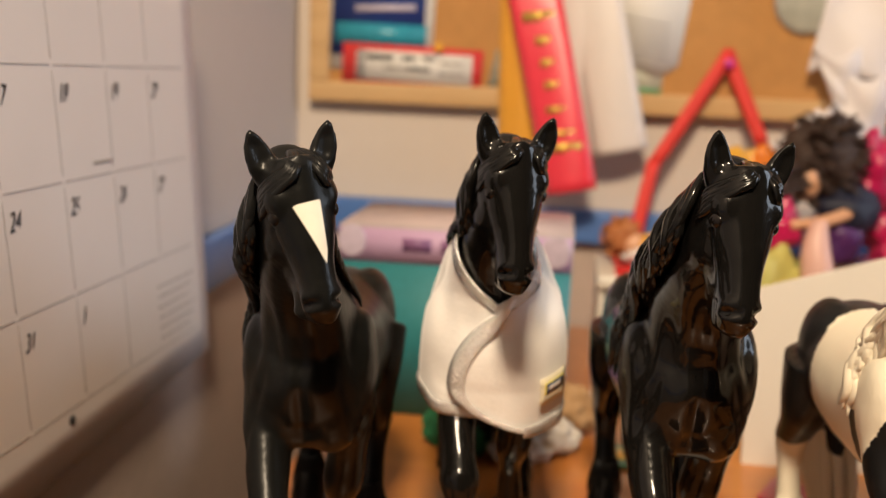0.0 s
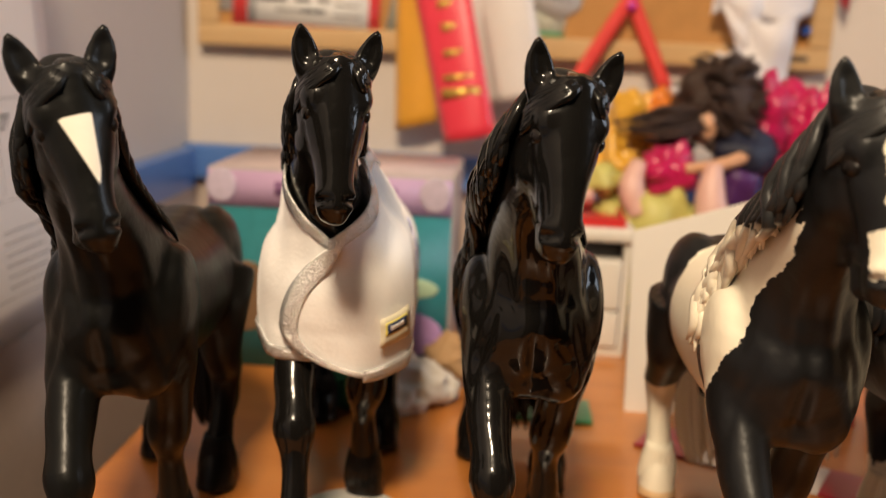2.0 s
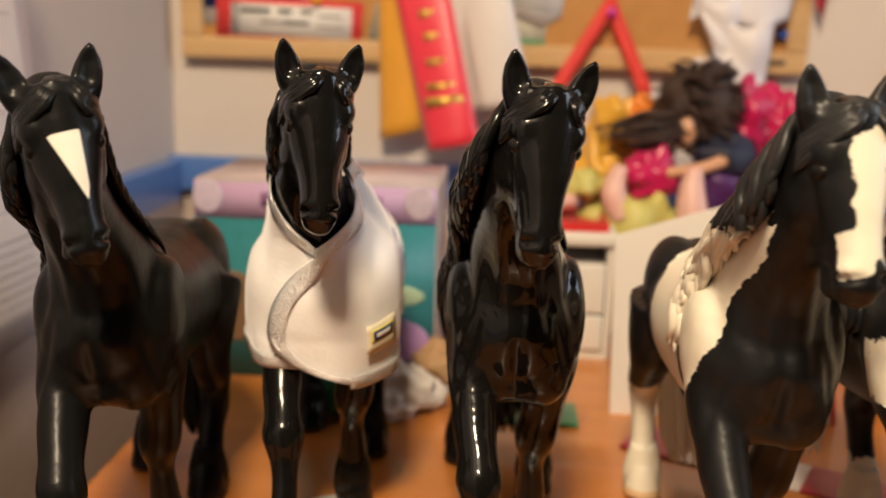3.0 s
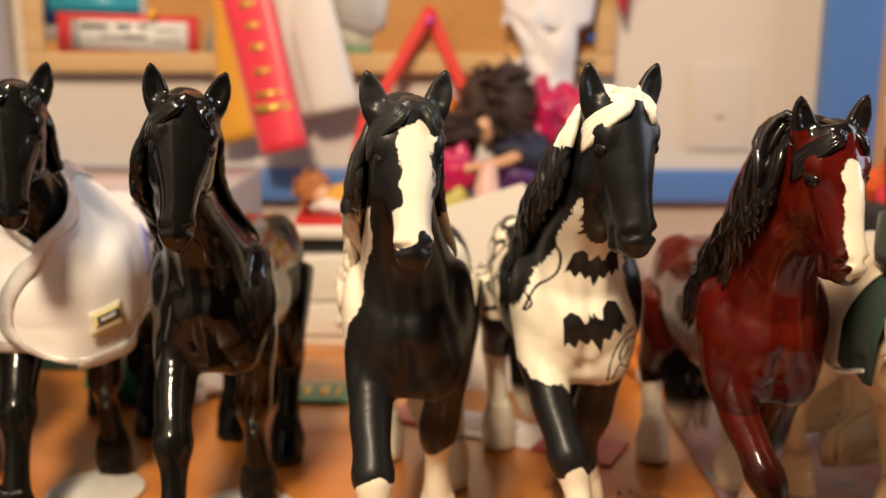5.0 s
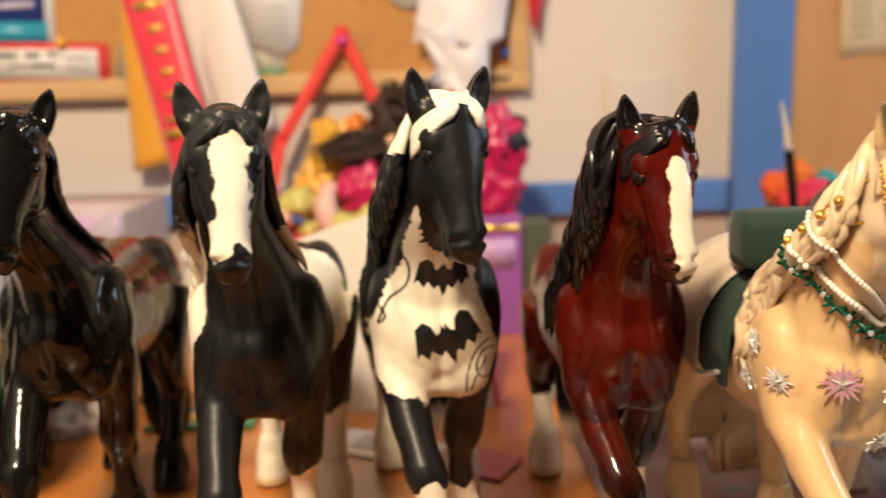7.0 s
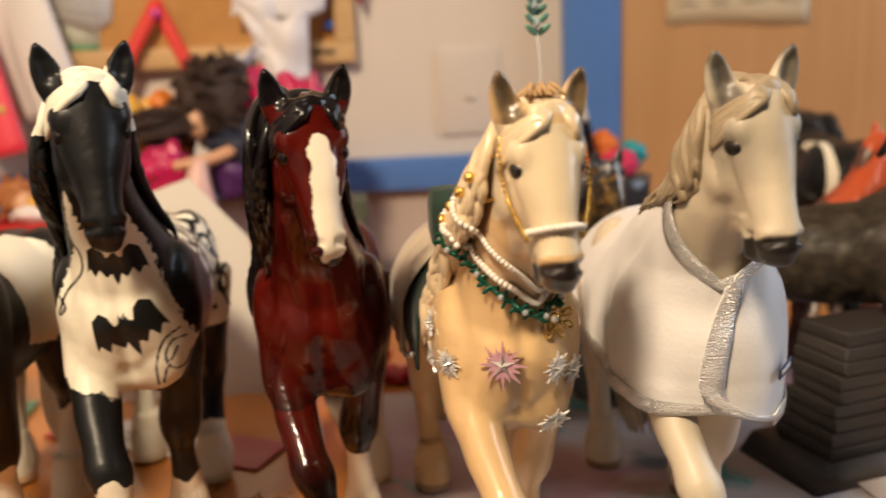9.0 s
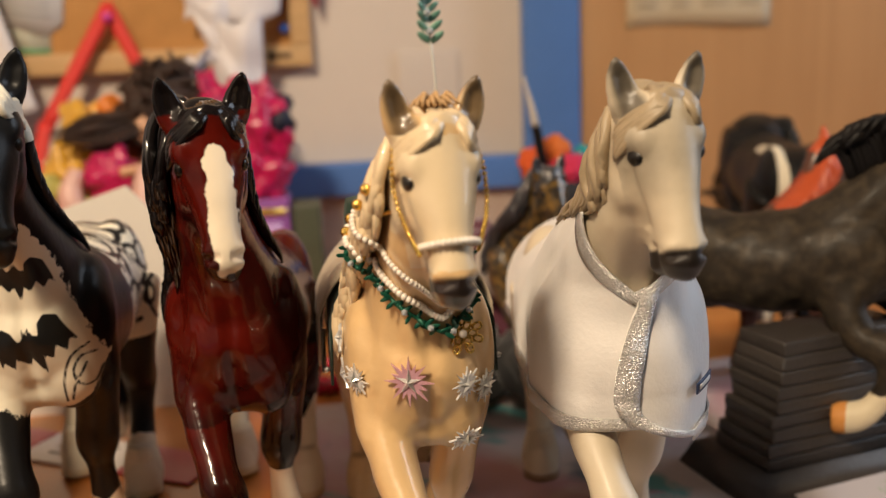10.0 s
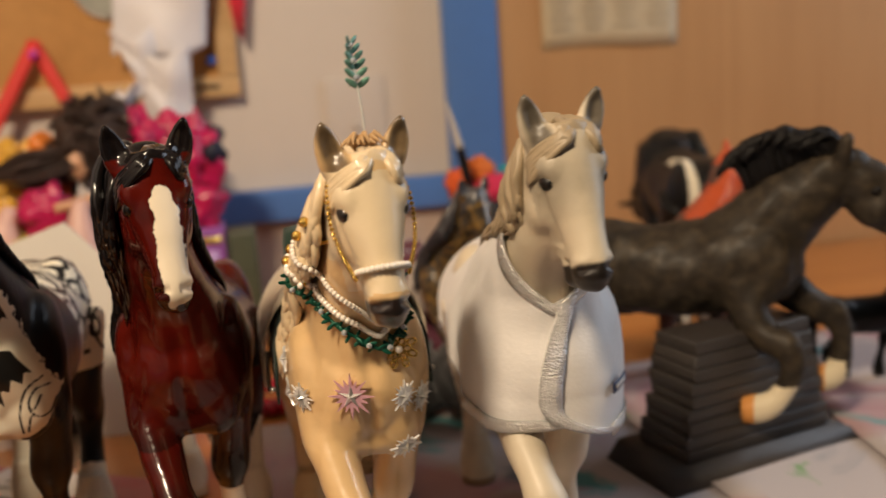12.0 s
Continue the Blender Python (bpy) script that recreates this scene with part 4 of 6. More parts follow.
def band(p0, p1, w, y0, y1):
    d = Vector((p1[0] - p0[0], p1[1] - p0[1])).normalized()
    nx, nz = d.y, -d.x
    def f(u, v):
        k = (u - 0.5) * w
        return (p0[0] + (p1[0] - p0[0]) * v + nx * k, y0 + (y1 - y0) * v, p0[1] + (p1[1] - p0[1]) * v + nz * k)
    return sheet(bmesh.new(), f, 2, 10, 0.0012)


RED_FABRIC = plain("red_strap_fabric", (0.7, 0.04, 0.03), 0.6, bump=0.3)
part("band", band((0.216, 0.274), (0.152, 0.166), 0.0125, 0.922, 0.905), RED_FABRIC, strap)
part("band", band((0.152, 0.17), (0.134, 0.08), 0.0125, 0.9035, 0.88), RED_FABRIC, strap)
part("band", band((0.212, 0.274), (0.25, 0.19), 0.0125, 0.9245, 0.91), RED_FABRIC, strap)

# crumpled white ribbons at the board's right end
TISSUE = plain("white_tissue", (0.74, 0.7, 0.72), 0.5, vary=0.06, bump=0.1, sheen=0.2)
t = empty("white_ribbon_bunch", "bunch of crumpled white satin ribbons on the board", "ribbon")
def crumple(x0, x1, x2, x3, z0, z1, y, ph):
    def f(u, v):
        a, b = x0 + (x1 - x0) * u, x2 + (x3 - x2) * u
        return (a + (b - a) * v, y + 0.006 * math.sin(5 * u + 2 * v + ph) + 0.0015 * math.sin(9 * v - 6 * u), z0 + (z1 - z0) * v + 0.006 * math.sin(7 * u + ph))
    return sheet(bmesh.new(), f, 14, 16, 0.0004)
part("loop", crumple(0.3, 0.385, 0.283, 0.37, 0.37, 0.256, 0.905, 0), TISSUE, t)
part("fold", crumple(0.283, 0.335, 0.305, 0.345, 0.275, 0.225, 0.9, 2), TISSUE, t)
part("tail", crumple(0.3, 0.355, 0.31, 0.352, 0.256, 0.19, 0.893, 1), TISSUE, t)
part("tail", crumple(0.318, 0.345, 0.35, 0.385, 0.2, 0.14, 0.87, 4), TISSUE, t)
part("tail", crumple(0.29, 0.312, 0.25, 0.268, 0.225, 0.19, 0.885, 3), TISSUE, t)
for k in range(3):
    part("print_bar", flat(quad(0.283 + 0.009 * k, 0.197 + 0.007 * k, 0.016, 0.004, 50), 0.872, 0.0005), INK, t)
    part("print_bar", flat(quad(0.36 + 0.006 * k, 0.163 - 0.006 * k, 0.009, 0.0022, -60), 0.856, 0.0005), RED_CARD, t)

pennant = thing("pennant", flat([(0.388, 0.34), (0.415, 0.34), (0.405, 0.262), (0.398, 0.275)], 0.925), RED_SATIN, "small red pennant hanging at the board's corner", "pennant")

plate = empty("wall_plate", "white plastic plate with a round knob on the wall", "wall plate")
part("cover", boxed(0.479, 0.54, 0.9435, BACK - 0.0005, 0.135, 0.221, 0.0015), plain("white_plastic", (0.64, 0.57, 0.52), 0.35, vary=0.03), plate)
bm = bmesh.new()
tube(bm, [(0.509, 0.944, 0.172), (0.509, 0.942, 0.172), (0.509, 0.9405, 0.172)], [0.004, 0.004, 0.003], 8, 16)
part("knob", bm, plain("plate_knob", (0.58, 0.51, 0.45), 0.4), plate)

# printed paper on the tan panel
n = empty("notice", "yellowed printed paper taped to the wood panel", "notice")
part("sheet", sheet(bmesh.new(), lambda u, v: (0.705 + 0.148 * u, 0.9285 - 0.001 * math.sin(6 * u + 4 * v), 0.36 - 0.126 * v + 0.002 * math.sin(5 * u)), 12, 8, 0.0004), plain("yellowed_paper", (0.55, 0.45, 0.3), 0.65, vary=0.08, scale=15), n)
for k in range(4):
    for j in range(11):
        part("text_bar", flat(quad(0.725 + 0.035 * k, 0.345 - 0.009 * j, 0.026 - 0.004 * ((j * 7 + k) % 3), 0.0018), 0.9268, 0.0003), plain("faded_ink", (0.36, 0.28, 0.19), 0.7) if not (k or j) else bpy.data.materials["faded_ink"], n)

# ---- calendar on the left wall ----
cal = empty("wall_calendar", "white wall calendar page with printed dates", "calendar")
CY0, CY1, CZ0, CZ1 = 0.235, 0.64, 0.017, 0.3


def page_x(y, z):
    return -0.187 + 0.004 * max(0.0, (y - 0.5) / 0.14) ** 2 * 0.6


def skew(y, z):
    """The page hangs a little askew"""
    return y + 0.138 * (0.25 - z)


def page(u, v):
    y = CY0 + (CY1 - 0.018 - CY0) * u
    z = CZ1 + (CZ0 + 0.018 * u - CZ1) * v
    return (page_x(y, z), skew(y, z), z)


part("page", sheet(bmesh.new(), page, 24, 12, 0.0006), PAPER_GREY, cal)
COLS = [0.282, 0.337, 0.391, 0.446, 0.501, 0.553, 0.603]
ROWZ = [0.2985, 0.239, 0.18, 0.119, 0.058]


def wall_line(y0, z0, y1, z1, w, mat_, parent, name="rule"):
    n = 10
    def f(u, v):
        y, z = y0 + (y1 - y0) * v, z0 + (z1 - z0) * v
        dy, dz = (0, w) if abs(y1 - y0) > abs(z1 - z0) else (w, 0)
        return (page_x(y, z) + 0.0006, skew(y + dy * 0, z) + dy * 0, z + dz * (u - 0.5)) if abs(y1 - y0) < 1e-9 and dz else (page_x(y, z) + 0.0006, skew(y, z) + (w * (u - 0.5) if abs(y1 - y0) < 1e-9 else 0), z + (w * (u - 0.5) if abs(y1 - y0) > 1e-9 else 0))
    return part(name, sheet(bmesh.new(), f, 1, n, 0.0002), mat_, parent)


for z in ROWZ:
    for a, b in zip(COLS, COLS[1:]):
        wall_line(a + 0.002, z, b - 0.002, z, 0.0005, INK_GREY, cal)
for i, y in enumerate(COLS[:-1]):
    for j in range(4):
        if not (j == 3 and i > 4):
            wall_line(y, ROWZ[j] - 0.003, y, ROWZ[j + 1] + 0.003, 0.0004, INK_GREY, cal)


def number(text, y, z, size=0.0125):
    cu = bpy.data.curves.new("date", "FONT")
    cu.body, cu.size, cu.extrude = text, size, 0.0001
    ob = new("tmp", cu)
    dg = bpy.context.evaluated_depsgraph_get()
    me = bpy.data.meshes.new_from_object(ob.evaluated_get(dg))
    bpy.data.objects.remove(ob)
    me.materials.clear()
    me.materials.append(INK)
    o = new("date", me)
    o.parent = cal
    o.matrix_basis = Matrix(((0, 0, 1, page_x(y, z) + 0.0009), (0.8, 0, 0, skew(y, z)), (-0.1, 1.15, 0, z), (0, 0, 0, 1)))
    return o


for text, col, row in (("10", 1, 0), ("11", 2, 0), ("12", 3, 0), ("13", 4, 0), ("17", 1, 1), ("18", 2, 1), ("19", 3, 1), ("20", 4, 1), ("24", 1, 2), ("25", 2, 2), ("26", 3, 2), ("27", 4, 2), ("31", 1, 3), ("1", 2, 3)):
    if text not in ("10", "11", "12"):
        number(text, COLS[col + 1] + 0.003, ROWZ[row] - 0.0185)
for k in range(6):
    wall_line(0.545, 0.1 - 0.007 * k, 0.6 - 0.004 * (k % 3), 0.1 - 0.007 * k, 0.0008, INK_GREY, cal, "text_bar")
wall_line(0.478, 0.187, 0.5, 0.187, 0.0018, INK_GREY, cal, "text_bar")
# black disc laid on the page as the dark of its punched hole
bm = bmesh.new()
tube(bm, [(page_x(0.456, 0.05) + 0.0004, 0.456, 0.0515), (page_x(0.456, 0.05) + 0.0012, 0.456, 0.0515)], 0.0028, 4, 16)
part("hole_shade_disc", bm, INK, cal, "round black disc standing in for the shade of a punched hole")

# ---- blankets ----
BLANKET = plain("white_satin_cloth", (0.8, 0.77, 0.745), 0.5, vary=0.05, scale=60, bump=0.12, sheen=0.5)
SILVER = plain("silver_lame_braid", (0.86, 0.84, 0.8), 0.26, metal=0.65, vary=0.35, scale=700, bump=0.75, bump_scale=1400)
LABEL_CREAM = plain("cream_label", (0.72, 0.66, 0.48), 0.6)
LABEL_NAVY = plain("navy_print", (0.03, 0.05, 0.12), 0.5)
LABEL_YELLOW = plain("yellow_print", (0.7, 0.6, 0.1), 0.5)


def blanket(key, label, wrap):
    x, y, yaw, size = ROW[key]
    th = empty("horse_blanket", label, "horse blanket", pose(x, y, 0, 0, 0, yaw) @ Matrix.Scale(size, 4), "model horse blankets")

    # the horse's own skin, read as a table of radii: rows of height, columns of angle from the front
    form = turn_head(STOOD, *HEADS[key])
    skin = BVHTree.FromPolygons([Vector(q) for q in form], [tuple(q.vertices) for q in MOLD.polygons])
    heights, angles = np.linspace(0.182, 0.062, 41), np.linspace(-132, 132, 67)

    def middle(z):
        return np.interp(z, (0.1, 0.14, 0.16, 0.182), (0.076, 0.062, 0.04, 0.026))

    reach = np.zeros((41, 67))
    for i, z in enumerate(heights):
        for j, phi in enumerate(angles):
            hit = skin.ray_cast(Vector((0, middle(z), z)), Vector((math.sin(radians(phi)), -math.cos(radians(phi)), 0)))[0]
            reach[i, j] = math.hypot(hit.x, hit.y - middle(z)) if hit is not None and abs(hit.x) < 0.045 else 0.02
    ahead = np.cos(np.radians(angles))
    for i in range(1, 41):  # cloth hangs straight down from where the skin falls away
        hang = reach[i - 1] + (middle(heights[i]) - middle(heights[i - 1])) * ahead
        if heights[i] < 0.094:
            reach[i] = hang - 0.0004
        elif heights[i] < 0.128:
            reach[i] = np.maximum(reach[i], hang - 0.0003)
    for _ in range(3):
        pad = np.pad(reach, 1, mode="edge")
        reach = (pad[1:-1, 1:-1] * 2 + pad[:-2, 1:-1] + pad[2:, 1:-1] + pad[1:-1, :-2] + pad[1:-1, 2:]) / 6

    def snug(phi, z):
        fi = np.clip((0.182 - z) / 0.003, 0, 39.999)
        fj = np.clip((phi + 132) / 4, 0, 65.999)
        i, j = int(fi), int(fj)
        a, b = fi - i, fj - j
        return (reach[i, j] * (1 - a) + reach[i + 1, j] * a) * (1 - b) + (reach[i, j + 1] * (1 - a) + reach[i + 1, j + 1] * a) * b

    def surf(phi, v, lift=0.0, over=False):
        """phi: degrees round from the front (minus: the horse's right), v: 0 at the neck, 1 at the hem"""
        a = abs(phi)
        sg = 1 if phi >= 0 else -1
        hz = 0.0885 - (0.0105 * math.exp(-((phi - 26) / 44) ** 2) if over else 0.0) + 0.0012 * math.sin(phi / 15.0)
        near, far = None, None
        if a < 125:
            z0 = 0.1375 + 0.0385 * (min(a, 105) / 105) ** 0.85
            z = z0 + (hz - z0) * v
            r = snug(phi, z) + 0.0016 + 0.0032 * min(1.0, 1.6 * v) + lift + 0.0006 * math.sin(phi * 0.16 + 4 * v + x * 40) * v
            near = Vector((r * math.sin(radians(phi)), middle(z) - r * math.cos(radians(phi)), z))
        if a > 85:
            k = max(0.0, a - 100) / 80
            hem = (sg * (0.0345 - 0.001 * k), 0.07 + 0.117 * k)
            neck = (sg * 0.0169 * max(0.0, 1 - 3 * k) ** 0.7, 0.0488 + 0.118 * k, 0.1745 - 0.026 * min(1, 2 * k) - 0.006 * k)
            v = max(v, 0.0)
            s = math.sin(min(1, v * 1.25) * math.pi / 2) ** 0.72 * (1 - 0.05 * v ** 3)
            far = Vector((neck[0] + (hem[0] - neck[0]) * s + sg * (lift + 0.0012 * math.sin(a * 0.13 + 3 * v) * v), neck[1] + (hem[1] - neck[1]) * s, neck[2] + (hz - neck[2]) * (0.6 * v + 0.4 * (1 - math.cos(v * math.pi / 2)) ** 0.9) + lift * 0.3))
        if near is None or far is None:
            return near or far
        k = (a - 85) / 40
        k = k * k * (3 - 2 * k)
        return near * (1 - k) + far * k

    def edge_phi(v):
        """The overlapping flap's front edge, from the neck's point down and round into the hem"""
        return 2 - wrap * math.sin(min(1, v * 1.5) * math.pi / 2) + 44 * max(0.0, (v - 0.68) / 0.32) ** 2.6

    under = lambda u, v: surf(-180 + 186 * u, v)
    over = lambda u, v: surf(edge_phi(v) + (180 - edge_phi(v)) * u, v, 0.0022 * max(0.0, 1 - 2 * u), True)
    part("right_flap", sheet(bmesh.new(), under, 90, 30, 0.0006), BLANKET, th)
    part("left_flap", sheet(bmesh.new(), over, 90, 30, 0.0006), BLANKET, th)

    def ribbon(f, n, name):
        part(name, sheet(bmesh.new(), f, 3, n, 0.0007), SILVER, th, "silver metallic braid")

    ribbon(lambda u, v: surf(-112 + 116 * v, -0.02 + 0.1 * u, 0.0012), 50, "neck_braid")
    ribbon(lambda u, v: surf(edge_phi(0.05) + (112 - edge_phi(0.05)) * v, -0.02 + 0.1 * u, 0.0034 * (1 - 0.5 * v) + 0.0006, True), 50, "neck_braid")
    ribbon(lambda u, v: surf(-180 + 184 * v, 1.01 - 0.09 * u, 0.0012), 70, "hem_braid")
    ribbon(lambda u, v: surf(edge_phi(1.0) - 4 + (184 - edge_phi(1.0)) * v, 1.01 - 0.08 * u, 0.0034 * max(0.2, 1 - 2 * v), True), 70, "hem_braid")
    ribbon(lambda u, v: surf(edge_phi(v) + 10 * u, 0.01 + 0.98 * v, 0.0034, True), 50, "front_braid")
    tag = lambda p0, p1, v0, v1, l: sheet(bmesh.new(), lambda u, v: surf(p0 + (p1 - p0) * u, v0 + (v1 - v0) * v, l, True), 6, 4, 0.0005)
    if wrap > 20:
        part("label", tag(24, 45, 0.62, 0.8, 0.0036), LABEL_CREAM, th, "small cream woven label")
        part("label_border", tag(26.5, 42.5, 0.655, 0.735, 0.0038), LABEL_YELLOW, th, "yellow outline")
    part("label_print", tag(27.5, 41.5, 0.663, 0.727, 0.004), LABEL_NAVY, th, "navy oval mark")
    part("label_bar", tag(29.5, 39.5, 0.682, 0.708, 0.0042), PAPER, th, "pale bar of lettering")
    arc = sheet(bmesh.new(), lambda u, v: surf(128 + 14 * math.cos(math.pi * v) * (0.75 + 0.25 * u), 0.8 - 0.42 * math.sin(math.pi * v) * (0.75 + 0.25 * u), 0.0016), 2, 20, 0.0003)
    part("emblem", arc, plain("lilac_print", (0.3, 0.32, 0.62), 0.6), th, "lilac horseshoe-shaped print")
    return th


blanket("blanket", "white satin horse blanket with silver braid edges", 26)
blanket("grey", "white cloth horse blanket with silver braid edges", 11)

# ---- the parade horse's costume ----
GOLD = plain("gold_metal", (0.85, 0.58, 0.15), 0.22, metal=1.0, vary=0.15, scale=300, bump=0.3)
PEARL = plain("pearl", (0.82, 0.76, 0.68), 0.2, vary=0.05, coat=0.6)
GREEN_FOIL = plain("green_foil_leaf", (0.008, 0.09, 0.055), 0.3, metal=0.3, vary=0.3, scale=200)
CRYSTAL = plain("crystal", (0.75, 0.8, 0.85), 0.08, metal=0.6, vary=0.1)
SILVER_METAL = plain("silver_metal", (0.78, 0.77, 0.74), 0.3, metal=0.75, vary=0.15)
SILVER_PALE = plain("silver_glitter", (0.72, 0.72, 0.72), 0.4, metal=0.35, vary=0.3, scale=500)
PINK_ENAMEL = plain("pink_enamel", (0.62, 0.34, 0.4), 0.35, metal=0.25, vary=0.25, scale=300)
VELVET = plain("green_velvet", (0.006, 0.028, 0.017), 0.8, sheen=0.12, scale=60)
px, py, pyaw, psize = ROW["parade"]
PARADE = pose(px, py, 0, 0, 0, pyaw) @ Matrix.Scale(psize, 4)


def on_head(pts):
    return [tuple(q) for q in turn_head(pts)]


def head_ring(s, grow, n=24, a0=0.0, a1=2 * math.pi):
    """A ring round the muzzle or cheek at the station s of the head"""
    ax = HEAD_F1 - HEAD_F0
    nb = np.array((0, -ax[2], ax[1])) / np.linalg.norm(ax)
    w = np.interp(s, (0.08, 0.2, 0.31, 0.42, 0.54, 0.66, 0.78, 0.88), (0.011, 0.0128, 0.0132, 0.0122, 0.0095, 0.0078, 0.007, 0.0073)) + grow
    d = np.interp(s, (0.08, 0.2, 0.31, 0.42, 0.54, 0.66, 0.78, 0.88), (0.0125, 0.0155, 0.0172, 0.017, 0.014, 0.0112, 0.0095, 0.0092))
    c = HEAD_F0 + ax * s + nb * d
    return [tuple(c + np.array((w * math.cos(a), 0, 0)) + nb * (d + grow) * math.sin(a)) for a in np.linspace(a0, a1, n)]


def beads(bm, pts, r, n):
    for p in spline(pts, n):
        ball(bm, tuple(p), r, 8)


bridle = empty("jewelled_bridle", "gold chain bridle with a pearl noseband", "bridle", PARADE)
bm = bmesh.new()
beads(bm, on_head(head_ring(0.7, 0.0012)), 0.0012, 34)
part("noseband", bm, PEARL, bridle, "string of pearls")["kind"] = "stuff"
for sx in (-1, 1):
    bm = bmesh.new()
    ax = HEAD_F1 - HEAD_F0
    pts = on_head([(sx * 0.0085, 0.012, 0.206), (sx * 0.0136, 0.003, 0.198), (sx * 0.0146, -0.001, 0.188), (sx * 0.0132, -0.0045, 0.179), (sx * 0.0108, -0.0065, 0.1725), (sx * 0.0094, -0.0075, 0.169)])
    beads(bm, pts, 0.00085, 30)
    part("cheek_chain", bm, GOLD, bridle)["kind"] = "stuff"


def collar(f, lift, n=40, a0=-120, a1=120):
    """Points round the neck and chest at the heights f(angle)"""
    out = []
    for a in np.linspace(a0, a1, n):
        d = Vector((math.sin(radians(a)), -math.cos(radians(a)), 0))
        c = Vector((0.0, 0.045, f(a)))
        p = on_skin(c + d * 0.2, -d, lift)[0]
        if (p - c).length < 0.08:
            out.append(tuple(p))
    return out


necklace = empty("pearl_necklace", "double string of white pearls round the neck", "necklace", PARADE)
for dz, r, rise in ((0.0, 0.0013, 0.032), (0.005, 0.0011, 0.05)):
    bm = bmesh.new()
    beads(bm, collar(lambda a: 0.139 + dz + rise * (abs(a - 14) / 100) ** 1.1, 0.0012, 40, -95, 110), r, 64)
    part("pearl_string", bm, PEARL, necklace)["kind"] = "stuff"

crest = empty("gold_mane_braid", "gold braid with round bells along the crest", "braid", PARADE)
for a, b in ((0.2, 0.178), (0.186, 0.165)):
    bm = bmesh.new()
    tube(bm, on_head([(-0.011, 0.01, a - 0.006), (-0.0155, 0.02, a - 0.01), (-0.0192, 0.033, b - 0.004), (-0.021, 0.046, b - 0.01)]), 0.0007, 24, 8)
    part("cord", bm, GOLD, crest)
for k in range(4):
    bm = bmesh.new()
    ball(bm, on_head([(-0.0195 - 0.0012 * k, 0.016 + 0.0085 * k, 0.1865 - 0.006 * k)])[0], 0.0019, 12)
    part("bell", bm, GOLD, crest, "round gold bell")

garland = empty("leaf_garland", "green foil leaf garland with crystals across the chest", "garland", PARADE)
GPTS = collar(lambda a: 0.1325 + 0.026 * (abs(a - 22) / 100) ** 1.2, 0.0012, 26)
bm = bmesh.new()
tube(bm, GPTS, 0.0008, 40, 6)
part("stem", bm, GREEN_FOIL, garland)
rnd = random.Random(3)
gq = spline(GPTS, 46)
leaf_bm = bmesh.new()
ball(leaf_bm, (0, 0, 0.0016), (0.0008, 0.0003, 0.002), 8)
leaf_me = mesh_of("leaf", leaf_bm, GREEN_FOIL)
for i, p in enumerate(gq):
    for k in (-1, 1):
        o = new("leaf", leaf_me)
        o.parent = garland
        o.matrix_basis = Matrix.Translation(Vector(p) + Vector((0, -0.0012, 0))) @ Euler((rnd.uniform(-0.5, 0.4), k * rnd.uniform(0.6, 1.4) + (3.14 if rnd.random() < 0.4 else 0), rnd.uniform(-0.6, 0.6))).to_matrix().to_4x4()
gem_bm = bmesh.new()
bmesh.ops.create_icosphere(gem_bm, subdivisions=1, radius=0.0013)
gem_me = mesh_of("crystal", gem_bm, CRYSTAL, False)
for p in gq[3::5]:
    o = new("crystal", gem_me)
    o.parent = garland
    o.matrix_basis = Matrix.Translation(Vector(p) + Vector((0, -0.0026, 0)))

flower = empty("gold_flower_brooch", "gold filigree flower brooch with a pearl centre", "brooch", PARADE @ Matrix.Translation(on_skin((0.0114, -0.2, 0.131), (0, 1, 0), 0.0022)[0]) @ pose(0, 0, 0, -10))
bm = bmesh.new()
for ring, r, n in ((0, 0.0034, 6), (1, 0.0058, 8)):
    for k in range(n):
        a = 2 * math.pi * (k + 0.5 * ring) / n
        c = (r * math.cos(a), -0.0006 + 0.0008 * ring, r * math.sin(a))
        tube(bm, [(c[0] + 0.0017 * math.cos(u) * math.cos(a) - 0.0012 * math.sin(u) * math.sin(a), c[1], c[2] + 0.0017 * math.cos(u) * math.sin(a) + 0.0012 * math.sin(u) * math.cos(a)) for u in np.linspace(0, 6.28, 9)], 0.00055, 14, 5)
part("petals", bm, GOLD, flower)
bm = bmesh.new()
ball(bm, (0, -0.0014, 0), 0.0015, 10)
part("pearl", bm, PEARL, flower)


def snowflake(origin, way, r, label, ground):
    p, nrm = on_skin(origin, way, 0.0012)
    th = empty("snowflake_charm", label, "charm", PARADE @ Matrix.Translation(p) @ (-nrm).to_track_quat("Y", "Z").to_matrix().to_4x4(), "snowflake charms on the parade horse")
    bm = bmesh.new()
    pts = []
    for k in range(32):
        a = 2 * math.pi * k / 32
        q = r * (1.12 if k % 4 == 0 else 0.84 if k % 2 == 0 else 0.5)
        pts.append((q * math.cos(a), q * math.sin(a)))
    prism(bm, pts, -0.0004, 0.0004)
    part("flake", bm, ground, th, smooth=False)
    bm = bmesh.new()
    pts = [((r * 0.62 if k % 2 == 0 else r * 0.2) * math.cos(math.pi * k / 5 + 0.3), (r * 0.62 if k % 2 == 0 else r * 0.2) * math.sin(math.pi * k / 5 + 0.3)) for k in range(10)]
    c = bm.verts.new((0, -0.0022, 0))
    vs = [bm.verts.new((a, -0.0006, b)) for a, b in pts]
    for i in range(10):
        bm.faces.new((c, vs[(i + 1) % 10], vs[i]))
    bm.faces.new(vs)
    part("star", bm, SILVER_METAL, th, "raised silver star", smooth=False)


